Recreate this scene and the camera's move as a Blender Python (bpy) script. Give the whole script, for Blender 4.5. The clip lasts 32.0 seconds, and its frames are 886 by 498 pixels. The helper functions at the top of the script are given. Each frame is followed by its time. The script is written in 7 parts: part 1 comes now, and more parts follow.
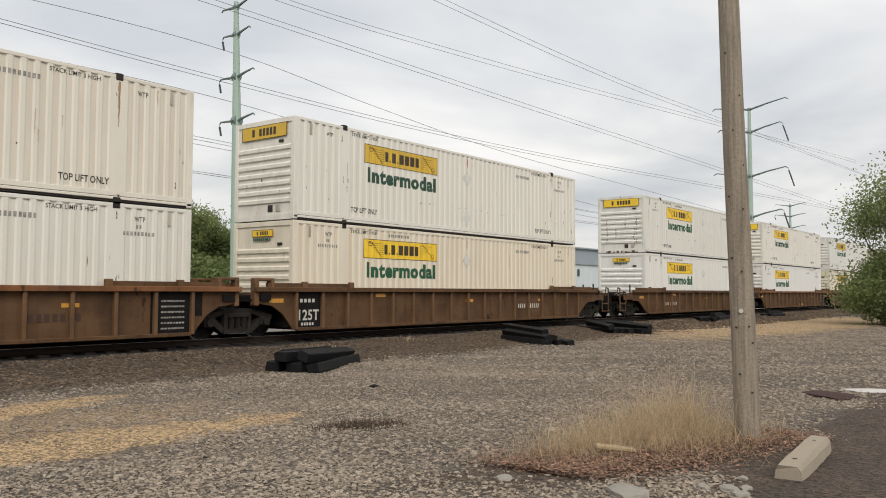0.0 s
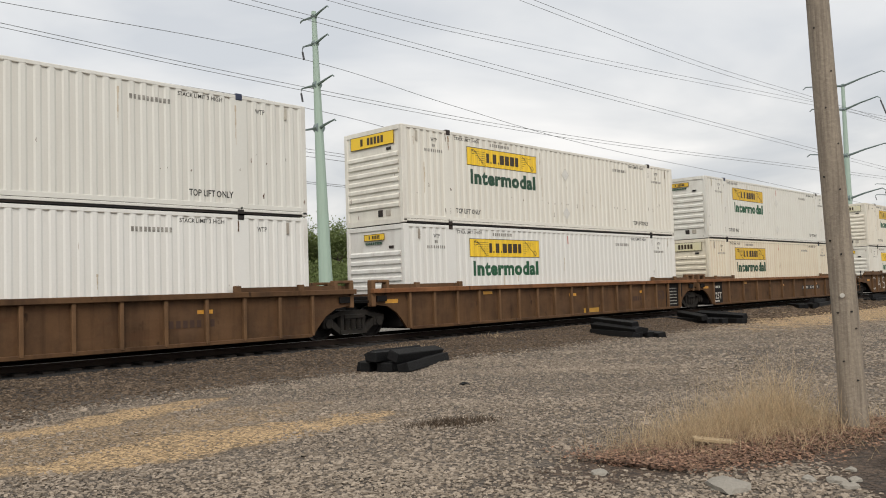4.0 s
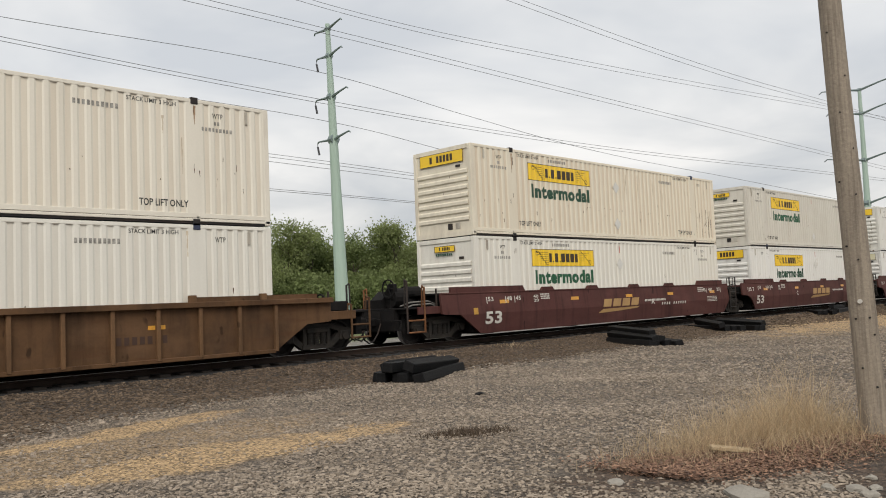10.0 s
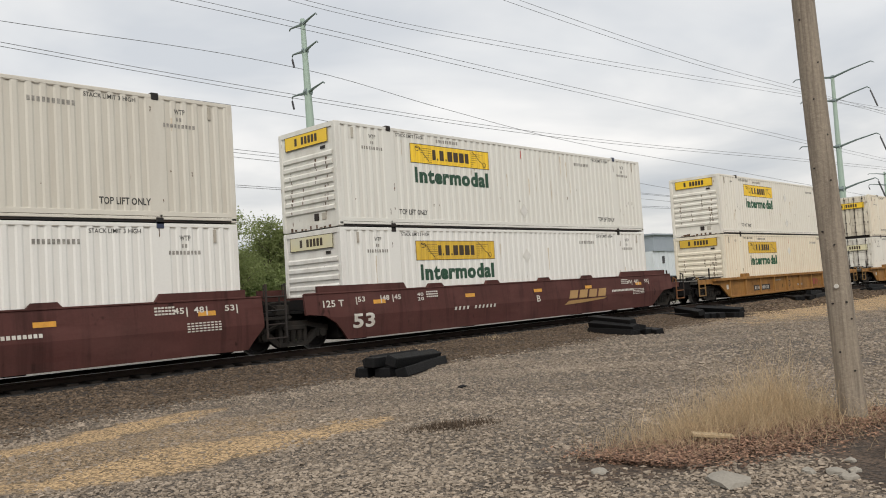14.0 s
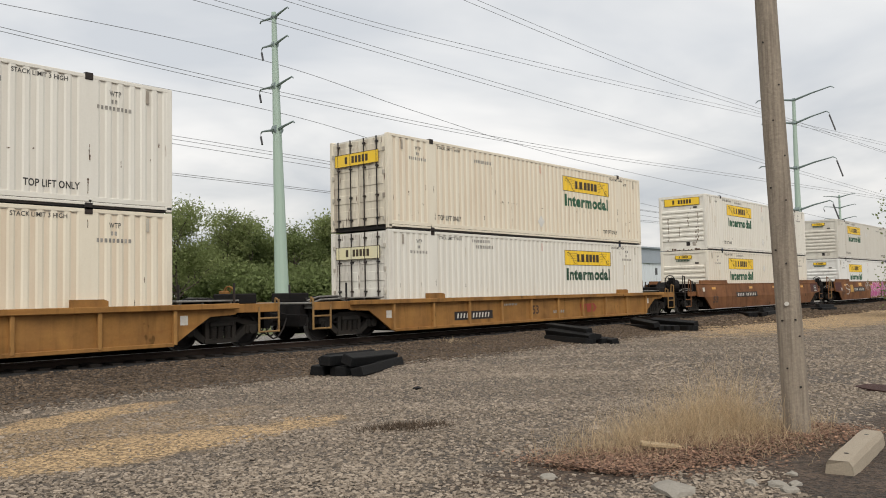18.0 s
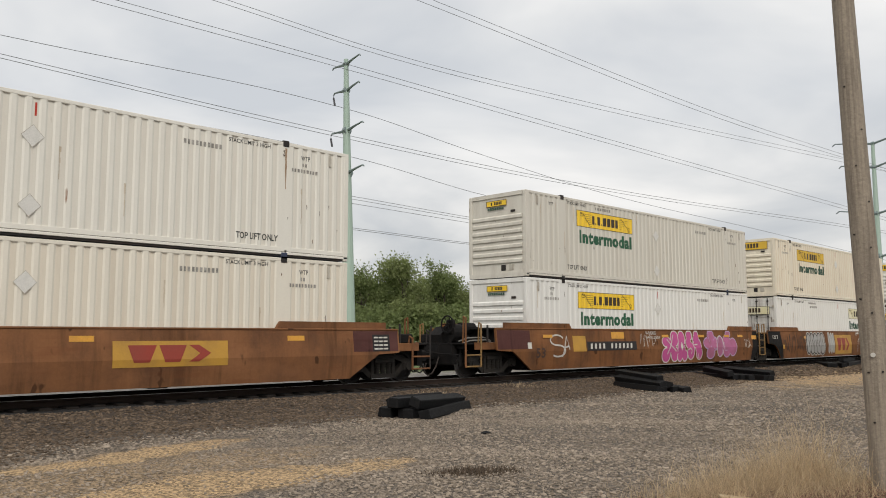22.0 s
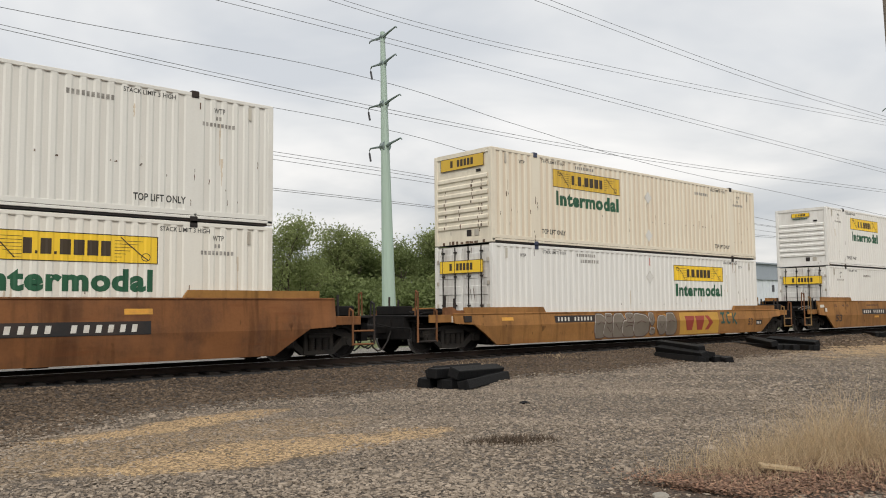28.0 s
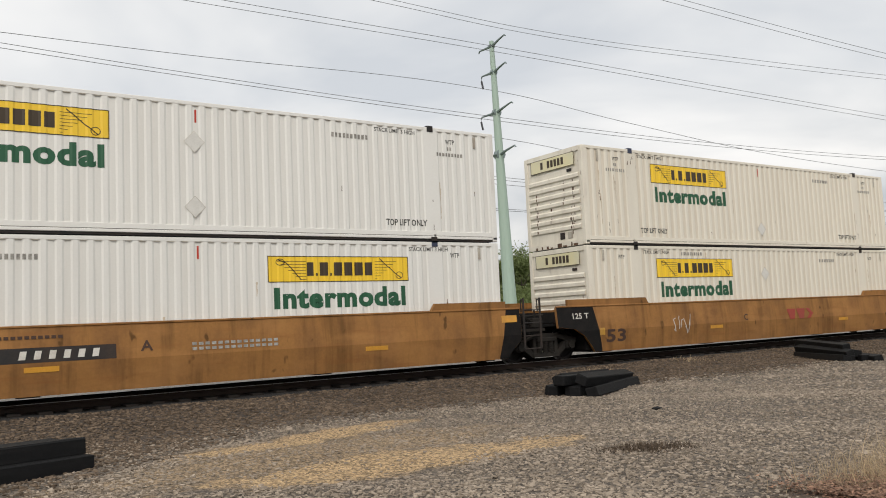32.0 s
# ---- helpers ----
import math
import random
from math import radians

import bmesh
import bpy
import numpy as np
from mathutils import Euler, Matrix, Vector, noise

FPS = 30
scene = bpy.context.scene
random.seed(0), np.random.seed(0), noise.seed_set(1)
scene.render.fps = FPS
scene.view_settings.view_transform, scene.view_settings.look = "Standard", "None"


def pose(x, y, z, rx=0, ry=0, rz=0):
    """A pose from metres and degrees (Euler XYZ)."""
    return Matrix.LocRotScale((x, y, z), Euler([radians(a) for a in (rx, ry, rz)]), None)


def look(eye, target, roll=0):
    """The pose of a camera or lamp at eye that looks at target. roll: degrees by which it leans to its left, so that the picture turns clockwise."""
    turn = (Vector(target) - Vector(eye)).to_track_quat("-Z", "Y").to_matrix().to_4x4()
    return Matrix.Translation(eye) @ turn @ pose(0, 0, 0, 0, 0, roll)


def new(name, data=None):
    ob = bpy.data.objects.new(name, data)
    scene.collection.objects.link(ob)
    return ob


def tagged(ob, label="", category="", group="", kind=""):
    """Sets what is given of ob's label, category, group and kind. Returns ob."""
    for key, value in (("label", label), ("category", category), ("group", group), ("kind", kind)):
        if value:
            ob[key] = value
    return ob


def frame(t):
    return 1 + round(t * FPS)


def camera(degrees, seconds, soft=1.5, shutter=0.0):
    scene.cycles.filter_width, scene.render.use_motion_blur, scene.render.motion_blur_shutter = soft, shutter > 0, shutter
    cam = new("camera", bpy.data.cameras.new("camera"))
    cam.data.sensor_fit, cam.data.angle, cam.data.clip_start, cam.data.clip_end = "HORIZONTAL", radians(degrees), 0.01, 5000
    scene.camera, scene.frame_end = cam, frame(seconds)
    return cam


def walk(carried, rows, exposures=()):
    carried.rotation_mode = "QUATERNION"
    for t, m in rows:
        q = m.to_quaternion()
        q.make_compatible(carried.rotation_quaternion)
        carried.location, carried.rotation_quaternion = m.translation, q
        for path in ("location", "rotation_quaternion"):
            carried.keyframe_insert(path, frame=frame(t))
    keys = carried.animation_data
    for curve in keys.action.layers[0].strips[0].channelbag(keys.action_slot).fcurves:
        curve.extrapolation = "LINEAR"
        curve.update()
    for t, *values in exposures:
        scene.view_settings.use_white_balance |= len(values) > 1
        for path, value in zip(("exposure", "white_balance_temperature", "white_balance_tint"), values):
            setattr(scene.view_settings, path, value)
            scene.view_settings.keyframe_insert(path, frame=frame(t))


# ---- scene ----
cam = camera(56.8, 32.0, 1.0)
PATH = [
    (0.0, (0.009, 0.012, 1.671), (15.809, 12.233, 2.667), 0.33),
    (0.5, (0.011, 0.021, 1.672), (15.521, 12.583, 2.936), -0.54),
    (1.0, (0.010, 0.014, 1.671), (15.170, 12.996, 2.957), -1.07),
    (1.5, (0.008, 0.006, 1.675), (14.870, 13.333, 2.905), -2.10),
    (2.0, (0.001, 0.001, 1.675), (14.677, 13.539, 2.833), -2.47),
    (2.5, (-0.008, -0.001, 1.676), (14.549, 13.659, 2.910), -2.33),
    (3.0, (-0.007, 0.003, 1.674), (14.472, 13.744, 2.916), -1.90),
    (3.5, (0.002, 0.006, 1.666), (14.518, 13.725, 2.704), -1.70),
    (5.5, (-0.005, 0.002, 1.658), (14.231, 14.025, 2.492), -2.47),
    (6.0, (0.001, 0.013, 1.656), (14.298, 13.975, 2.469), -0.99),
    (6.5, (-0.004, 0.021, 1.640), (14.429, 13.849, 2.338), 0.61),
    (7.0, (-0.004, -0.002, 1.648), (14.525, 13.720, 2.424), 0.33),
    (7.5, (-0.001, 0.007, 1.631), (14.243, 14.045, 1.794), 1.32),
    (8.0, (0.001, 0.030, 1.617), (13.813, 14.476, 0.866), 2.25),
    (8.5, (-0.002, 0.036, 1.638), (13.795, 14.514, 1.408), 0.03),
    (9.0, (0.012, 0.024, 1.653), (13.863, 14.438, 2.251), -2.56),
    (9.5, (0.018, 0.009, 1.653), (14.017, 14.263, 2.572), -2.20),
    (10.0, (0.015, -0.016, 1.661), (14.211, 14.020, 2.879), -2.35),
    (10.5, (0.007, -0.027, 1.660), (14.114, 14.078, 3.089), -2.68),
    (11.0, (0.018, -0.013, 1.663), (14.055, 14.170, 2.994), -2.09),
    (11.5, (0.026, -0.008, 1.656), (14.188, 14.065, 2.818), -1.37),
    (12.0, (0.022, -0.006, 1.653), (14.247, 14.013, 2.710), -1.28),
    (12.5, (0.023, -0.006, 1.658), (14.385, 13.872, 2.713), -1.95),
    (13.0, (0.036, -0.009, 1.661), (14.557, 13.695, 2.819), -2.70),
    (13.5, (0.040, -0.003, 1.661), (14.598, 13.668, 2.744), -3.38),
    (14.0, (0.038, -0.008, 1.659), (14.565, 13.699, 2.701), -3.59),
    (14.5, (0.037, -0.013, 1.658), (14.497, 13.768, 2.657), -3.74),
    (16.5, (0.058, -0.033, 1.649), (14.903, 13.355, 2.255), -3.39),
    (17.0, (0.052, -0.039, 1.650), (15.038, 13.195, 2.169), -2.76),
    (17.5, (0.027, -0.044, 1.644), (15.236, 12.924, 2.346), -1.33),
    (18.0, (0.026, -0.032, 1.651), (15.175, 12.983, 2.711), -1.08),
    (18.5, (0.038, -0.025, 1.654), (14.889, 13.299, 3.041), -1.22),
    (19.0, (0.054, -0.028, 1.665), (14.893, 13.283, 3.279), -1.06),
    (19.5, (0.054, -0.024, 1.659), (15.002, 13.154, 3.358), -1.13),
    (20.0, (0.053, -0.036, 1.658), (15.004, 13.132, 3.413), -0.82),
    (20.5, (0.032, -0.041, 1.662), (14.899, 13.213, 3.471), -0.81),
    (21.0, (-0.006, -0.030, 1.655), (14.596, 13.514, 3.482), -1.36),
    (21.5, (-0.047, -0.021, 1.650), (14.259, 13.828, 3.528), -0.75),
    (22.0, (-0.062, -0.006, 1.658), (13.945, 14.112, 3.772), -0.05),
    (22.5, (-0.056, 0.024, 1.650), (13.441, 14.651, 3.619), 0.26),
    (23.0, (-0.037, 0.045, 1.654), (12.896, 15.212, 3.305), 0.74),
    (23.5, (-0.046, 0.046, 1.640), (12.522, 15.542, 3.018), 0.59),
    (24.0, (-0.049, 0.036, 1.641), (12.390, 15.624, 3.156), 1.08),
    (24.5, (-0.036, 0.020, 1.648), (12.602, 15.431, 3.312), 1.47),
    (25.0, (-0.035, 0.009, 1.642), (13.006, 15.098, 3.147), 1.33),
    (25.5, (-0.034, 0.003, 1.642), (13.319, 14.832, 2.990), 1.03),
    (26.0, (-0.038, 0.000, 1.641), (13.589, 14.573, 3.037), 1.26),
    (26.5, (-0.033, 0.002, 1.642), (13.721, 14.450, 3.084), 1.12),
    (28.5, (-0.003, -0.022, 1.620), (13.014, 15.093, 3.070), -1.68),
    (29.0, (-0.018, 0.004, 1.620), (12.217, 15.759, 3.060), -2.23),
    (29.5, (-0.036, 0.011, 1.629), (10.899, 16.681, 3.217), -2.26),
    (30.0, (-0.037, 0.015, 1.625), (10.218, 17.111, 3.217), -2.28),
    (30.5, (-0.028, 0.029, 1.625), (10.547, 16.947, 3.009), -1.90),
    (31.0, (-0.033, 0.026, 1.621), (10.869, 16.735, 3.022), -2.23),
    (31.5, (-0.025, 0.023, 1.618), (11.167, 16.513, 3.293), -2.24),
    (32.0, (-0.016, 0.021, 1.624), (11.037, 16.598, 3.362), -2.57),
]
EXPOSURES = [(t, stops, 6640, 10.5) for t, stops in ((0, 0.0), (6.5, 0.0), (7.4, 0.07), (8.0, 0.19), (8.6, 0.12), (9.2, -0.05), (10, -0.03), (12, 0.0), (18, 0.0), (19.5, -0.06), (21, -0.10), (22.5, -0.05), (24, 0.0), (32, 0.0))]
walk(cam, [(t, look(eye, target, roll)) for t, eye, target, roll in PATH], EXPOSURES)

# ---- light ----
SUN_EL, SUN_AZ = radians(46), radians(221)   # azimuth clockwise from +y
sun = new("sun", bpy.data.lights.new("sun", "SUN"))
sun.data.energy, sun.data.angle, sun.data.color = 2.15, radians(40), (1.0, 0.945, 0.865)
sun_way = Vector((math.sin(SUN_AZ) * math.cos(SUN_EL), math.cos(SUN_AZ) * math.cos(SUN_EL), math.sin(SUN_EL)))
sun.matrix_basis = look(sun_way * 100, (0, 0, 0))
scene.view_settings.exposure = 0.0


def make_world():
    world = bpy.data.worlds.new("overcast_sky")
    world.use_nodes = True
    scene.world = world
    nt = world.node_tree
    nt.nodes.clear()
    out, bg = nt.nodes.new("ShaderNodeOutputWorld"), nt.nodes.new("ShaderNodeBackground")
    sky = nt.nodes.new("ShaderNodeTexSky")
    sky.sky_type, sky.sun_disc, sky.sun_elevation, sky.sun_rotation = "NISHITA", False, SUN_EL, SUN_AZ
    dim = nt.nodes.new("ShaderNodeVectorMath")
    dim.operation, dim.inputs[3].default_value = "SCALE", 0.09
    nt.links.new(sky.outputs[0], dim.inputs[0])
    tc = nt.nodes.new("ShaderNodeTexCoord")
    sep = nt.nodes.new("ShaderNodeSeparateXYZ")
    nt.links.new(tc.outputs["Generated"], sep.inputs[0])
    up = nt.nodes.new("ShaderNodeMath")
    up.operation, up.inputs[1].default_value = "ADD", 0.16
    nt.links.new(sep.outputs[2], up.inputs[0])
    pos = nt.nodes.new("ShaderNodeMath")
    pos.operation, pos.inputs[1].default_value = "MAXIMUM", 0.06
    nt.links.new(up.outputs[0], pos.inputs[0])
    flat = nt.nodes.new("ShaderNodeCombineXYZ")
    for k in range(2):
        d = nt.nodes.new("ShaderNodeMath")
        d.operation = "DIVIDE"
        nt.links.new(sep.outputs[k], d.inputs[0])
        nt.links.new(pos.outputs[0], d.inputs[1])
        nt.links.new(d.outputs[0], flat.inputs[k])
    n1 = nt.nodes.new("ShaderNodeTexNoise")
    n1.inputs["Scale"].default_value, n1.inputs["Detail"].default_value, n1.inputs["Roughness"].default_value = 0.9, 5.0, 0.5
    n1.inputs["Distortion"].default_value = 0.4
    nt.links.new(flat.outputs[0], n1.inputs["Vector"])
    ramp = nt.nodes.new("ShaderNodeValToRGB")
    e = ramp.color_ramp.elements
    e[0].position, e[0].color = 0.34, (0.525, 0.555, 0.59, 1)
    e[1].position, e[1].color = 0.64, (0.87, 0.865, 0.85, 1)
    m = e.new(0.49)
    m.color = (0.675, 0.69, 0.70, 1)
    nt.links.new(n1.outputs[0], ramp.inputs[0])
    mix = nt.nodes.new("ShaderNodeMix")
    mix.data_type, mix.inputs[0].default_value = "RGBA", 0.93
    nt.links.new(dim.outputs[0], mix.inputs[6])
    nt.links.new(ramp.outputs[0], mix.inputs[7])
    low = nt.nodes.new("ShaderNodeMapRange")
    low.inputs["From Min"].default_value, low.inputs["From Max"].default_value = 0.02, 0.27
    low.inputs["To Min"].default_value, low.inputs["To Max"].default_value = 0.80, 1.05
    nt.links.new(sep.outputs[2], low.inputs["Value"])
    haze = nt.nodes.new("ShaderNodeVectorMath")
    haze.operation = "SCALE"
    nt.links.new(mix.outputs[2], haze.inputs[0])
    nt.links.new(low.outputs[0], haze.inputs[3])
    nt.links.new(haze.outputs[0], bg.inputs[0])
    bg.inputs[1].default_value = 1.215
    nt.links.new(bg.outputs[0], out.inputs[0])


make_world()

# ---- materials ----


def node(nt, kind, **values):
    n = nt.nodes.new(kind)
    for key, value in values.items():
        n.inputs[key.replace("_", " ")].default_value = value
    return n


def surface(name, base, rough=0.7, metal=0.0, stain=None, stain_amount=0.35, stain_scale=1.2, stretch=(1, 1, 1), grain=0.12,
            grain_scale=40.0, bump=0.15, bump_scale=60.0, per_object=0.0, speck=None, speck_level=0.68, speck_scale=9.0, island=0.0):
    """A painted or natural surface: base colour, large stains, fine grain, specks and relief."""
    m = bpy.data.materials.new(name)
    m.use_nodes = True
    nt = m.node_tree
    b = nt.nodes["Principled BSDF"]
    b.inputs["Roughness"].default_value, b.inputs["Metallic"].default_value = rough, metal
    tc = nt.nodes.new("ShaderNodeTexCoord")
    mp = nt.nodes.new("ShaderNodeMapping")
    mp.inputs["Scale"].default_value = stretch
    info = nt.nodes.new("ShaderNodeObjectInfo")
    shift = nt.nodes.new("ShaderNodeVectorMath")
    shift.operation, shift.inputs[3].default_value = "SCALE", 1.0
    spread = nt.nodes.new("ShaderNodeCombineXYZ")
    times = nt.nodes.new("ShaderNodeMath")
    times.operation, times.inputs[1].default_value = "MULTIPLY", 37.0
    nt.links.new(info.outputs["Random"], times.inputs[0])
    for k in range(3):
        nt.links.new(times.outputs[0], spread.inputs[k])
    nt.links.new(tc.outputs["Object"], mp.inputs["Vector"])
    add = nt.nodes.new("ShaderNodeVectorMath")
    nt.links.new(mp.outputs[0], add.inputs[0])
    nt.links.new(spread.outputs[0], add.inputs[1])
    large = node(nt, "ShaderNodeTexNoise", Scale=stain_scale, Detail=6.0, Roughness=0.62)
    fine = node(nt, "ShaderNodeTexNoise", Scale=grain_scale, Detail=3.0, Roughness=0.6)
    nt.links.new(add.outputs[0], large.inputs["Vector"])
    nt.links.new(tc.outputs["Object"], fine.inputs["Vector"])
    ramp = nt.nodes.new("ShaderNodeMapRange")
    ramp.inputs["From Min"].default_value, ramp.inputs["From Max"].default_value = 0.42, 0.75
    ramp.inputs["To Max"].default_value = stain_amount
    nt.links.new(large.outputs[0], ramp.inputs["Value"])
    mix = nt.nodes.new("ShaderNodeMix")
    mix.data_type = "RGBA"
    mix.inputs[6].default_value = (*base, 1)
    mix.inputs[7].default_value = (*(stain or [c * 0.55 for c in base]), 1)
    nt.links.new(ramp.outputs[0], mix.inputs[0])
    colour = mix.outputs[2]
    if speck:
        dots = node(nt, "ShaderNodeTexNoise", Scale=speck_scale, Detail=2.0, Roughness=0.5)
        nt.links.new(add.outputs[0], dots.inputs["Vector"])
        cut = nt.nodes.new("ShaderNodeMapRange")
        cut.inputs["From Min"].default_value, cut.inputs["From Max"].default_value = speck_level, speck_level + 0.05
        nt.links.new(dots.outputs[0], cut.inputs["Value"])
        mix2 = nt.nodes.new("ShaderNodeMix")
        mix2.data_type = "RGBA"
        mix2.inputs[7].default_value = (*speck, 1)
        nt.links.new(cut.outputs[0], mix2.inputs[0])
        nt.links.new(colour, mix2.inputs[6])
        colour = mix2.outputs[2]
    value = nt.nodes.new("ShaderNodeMapRange")
    value.inputs["To Min"].default_value, value.inputs["To Max"].default_value = 1 - grain * 1.6, 1 + grain * 1.6
    nt.links.new(fine.outputs[0], value.inputs["Value"])
    hsv = nt.nodes.new("ShaderNodeHueSaturation")
    nt.links.new(colour, hsv.inputs["Color"])
    last = value.outputs[0]
    for amount, source in ((per_object, info.outputs["Random"]), (island, None)):
        if amount:
            if source is None:
                geo = nt.nodes.new("ShaderNodeNewGeometry")
                source = geo.outputs["Random Per Island"]
            vary = nt.nodes.new("ShaderNodeMapRange")
            vary.inputs["To Min"].default_value, vary.inputs["To Max"].default_value = 1 - amount, 1 + amount
            nt.links.new(source, vary.inputs["Value"])
            mul = nt.nodes.new("ShaderNodeMath")
            mul.operation = "MULTIPLY"
            nt.links.new(last, mul.inputs[0])
            nt.links.new(vary.outputs[0], mul.inputs[1])
            last = mul.outputs[0]
    nt.links.new(last, hsv.inputs["Value"])
    nt.links.new(hsv.outputs[0], b.inputs["Base Color"])
    if bump:
        rel = node(nt, "ShaderNodeTexNoise", Scale=bump_scale, Detail=4.0, Roughness=0.65)
        nt.links.new(tc.outputs["Object"], rel.inputs["Vector"])
        bp = node(nt, "ShaderNodeBump", Strength=bump, Distance=0.02)
        nt.links.new(rel.outputs[0], bp.inputs["Height"])
        nt.links.new(bp.outputs[0], b.inputs["Normal"])
    return m


def paint(name, base, dirt=(0.30, 0.24, 0.17), amount=0.3, streak=(1.6, 1.6, 0.22), scale=1.5, specks=True):
    return surface(name, base, rough=0.5, stain=dirt, stain_amount=amount, stain_scale=scale, stretch=streak, grain=0.03, grain_scale=25,
                   bump=0.05, bump_scale=8, per_object=0.025, speck=(0.24, 0.12, 0.06) if specks else None, speck_level=0.765, speck_scale=5.0)


PAINTS = {  # paint, flute colour: settled grime with the stripes' shade painted in
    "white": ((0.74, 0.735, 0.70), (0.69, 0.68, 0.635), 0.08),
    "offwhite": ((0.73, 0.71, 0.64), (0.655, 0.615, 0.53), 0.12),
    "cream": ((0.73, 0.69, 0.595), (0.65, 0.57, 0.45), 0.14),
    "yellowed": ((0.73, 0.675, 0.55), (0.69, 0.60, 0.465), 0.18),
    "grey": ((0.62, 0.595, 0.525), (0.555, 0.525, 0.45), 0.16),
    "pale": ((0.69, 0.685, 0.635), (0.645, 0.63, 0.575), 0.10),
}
SHADES = {key: paint(key + "_container_paint", base, amount=amount, dirt=(0.42, 0.24, 0.10) if key == "yellowed" else (0.30, 0.24, 0.17)) for key, (base, grime_shadow, amount) in PAINTS.items()}
FLUTES = {key: paint(key + "_grimy_shaded_flute_paint", grime_shadow if key == "yellowed" else [0.5 * a + 0.5 * b for a, b in zip(base, grime_shadow)], amount=amount * 1.4, dirt=(0.40, 0.22, 0.10) if key == "yellowed" else (0.30, 0.22, 0.14)) for key, (base, grime_shadow, amount) in PAINTS.items()}
GRIMY = {key: surface(key + "_grimy_end_paint", [c * 0.93 for c in base], rough=0.6, stain=(0.115, 0.062, 0.036), stain_amount=0.62, stain_scale=1.3, stretch=(1, 2.6, 0.25), grain=0.06,
                      grain_scale=25, bump=0.08, bump_scale=10, speck=(0.10, 0.055, 0.035), speck_level=0.66, speck_scale=5.0) for key, (base, grime_shadow, amount) in PAINTS.items()}
ENDS = {key: surface(key + "_soiled_end_paint", base, rough=0.55, stain=(0.22, 0.15, 0.10), stain_amount=0.28, stain_scale=1.5, stretch=(1, 1.8, 0.35), grain=0.05,
                     grain_scale=25, bump=0.06, bump_scale=10, speck=(0.14, 0.07, 0.04), speck_level=0.72, speck_scale=5.0) for key, (base, grime_shadow, amount) in PAINTS.items()}
RUST = surface("dark_rust_stain", (0.075, 0.042, 0.026), rough=0.85, stain=(0.20, 0.11, 0.06), stain_amount=0.8, stain_scale=9, bump=0)
RUST_RUN = surface("thin_rust_run", (0.38, 0.26, 0.16), rough=0.8, stain=(0.20, 0.12, 0.07), stain_amount=0.8, stain_scale=5, bump=0)
DIRT_RUN = surface("pale_dirt_run", (0.57, 0.495, 0.39), rough=0.7, stain=(0.44, 0.345, 0.235), stain_amount=0.7, stain_scale=4, bump=0)
ROOF = surface("container_roof_paint", (0.62, 0.60, 0.55), stain_amount=0.4)
WALKWAY = surface("galvanised_walkway", (0.20, 0.195, 0.18), rough=0.6, stain=(0.07, 0.055, 0.04), stain_amount=0.7, stain_scale=4)
RAIL_PAINT = surface("worn_yellow_handrail", (0.24, 0.14, 0.045), rough=0.7, stain=(0.10, 0.055, 0.03), stain_amount=0.8, stain_scale=6)
PLATE_WHITE = surface("grimy_white_plate", (0.62, 0.57, 0.48), rough=0.6, stain=(0.3, 0.2, 0.12), stain_amount=0.5, stain_scale=8)
GROOVE = surface("grimy_end_ribs", (0.50, 0.47, 0.40), stain=(0.10, 0.06, 0.04), stain_amount=0.8, stretch=(1, 1.5, 0.5))
BLACK = surface("black_steel", (0.022, 0.021, 0.021), rough=0.6, stain=(0.10, 0.06, 0.04), stain_amount=0.4)
BLUE_BLOCK = surface("dark_blue_steel", (0.03, 0.04, 0.08), rough=0.5)
SIGN = {
    "yellow": surface("yellow_sign_film", (0.84, 0.55, 0.025), rough=0.45, stain=(0.62, 0.42, 0.07), stain_amount=0.3, grain=0.03, bump=0),
    "deep": surface("dull_yellow_sign_film", (0.64, 0.41, 0.035), rough=0.5, stain=(0.44, 0.29, 0.07), stain_amount=0.45, grain=0.03, bump=0),
    "faded": surface("faded_yellow_sign_film", (0.69, 0.64, 0.40), rough=0.6, stain=(0.62, 0.60, 0.50), stain_amount=0.9, grain=0.04, bump=0),
}
SIGN_BROWN = surface("dark_brown_sign_film", (0.045, 0.028, 0.012), rough=0.5, grain=0.03, bump=0)
GREEN = {
    "green": surface("green_lettering_film", (0.012, 0.090, 0.040), rough=0.5, grain=0.04, bump=0),
    "dark": surface("dark_green_lettering_film", (0.016, 0.065, 0.035), rough=0.5, grain=0.04, bump=0),
}
STENCIL = surface("black_stencil_paint", (0.028, 0.028, 0.026), rough=0.7, stain=(0.3, 0.3, 0.27), stain_amount=0.25, stain_scale=8, bump=0)
STENCIL_PALE = surface("worn_stencil_paint", (0.20, 0.19, 0.17), rough=0.7, stain=(0.55, 0.53, 0.48), stain_amount=0.8, stain_scale=8, bump=0)
RED = surface("red_mark_paint", (0.45, 0.04, 0.02), bump=0)
WHITE_MARK = surface("white_marking_paint", (0.56, 0.545, 0.50), rough=0.6, stain=(0.35, 0.28, 0.22), stain_amount=0.5, stain_scale=5, bump=0)
CHALK = surface("white_spray_paint", (0.52, 0.50, 0.46), rough=0.8, stain=(0.30, 0.24, 0.18), stain_amount=0.6, stain_scale=6, bump=0)
AMBER = surface("amber_reflective_film", (0.62, 0.30, 0.035), rough=0.4, stain=(0.3, 0.15, 0.04), stain_amount=0.6, stain_scale=4, bump=0)


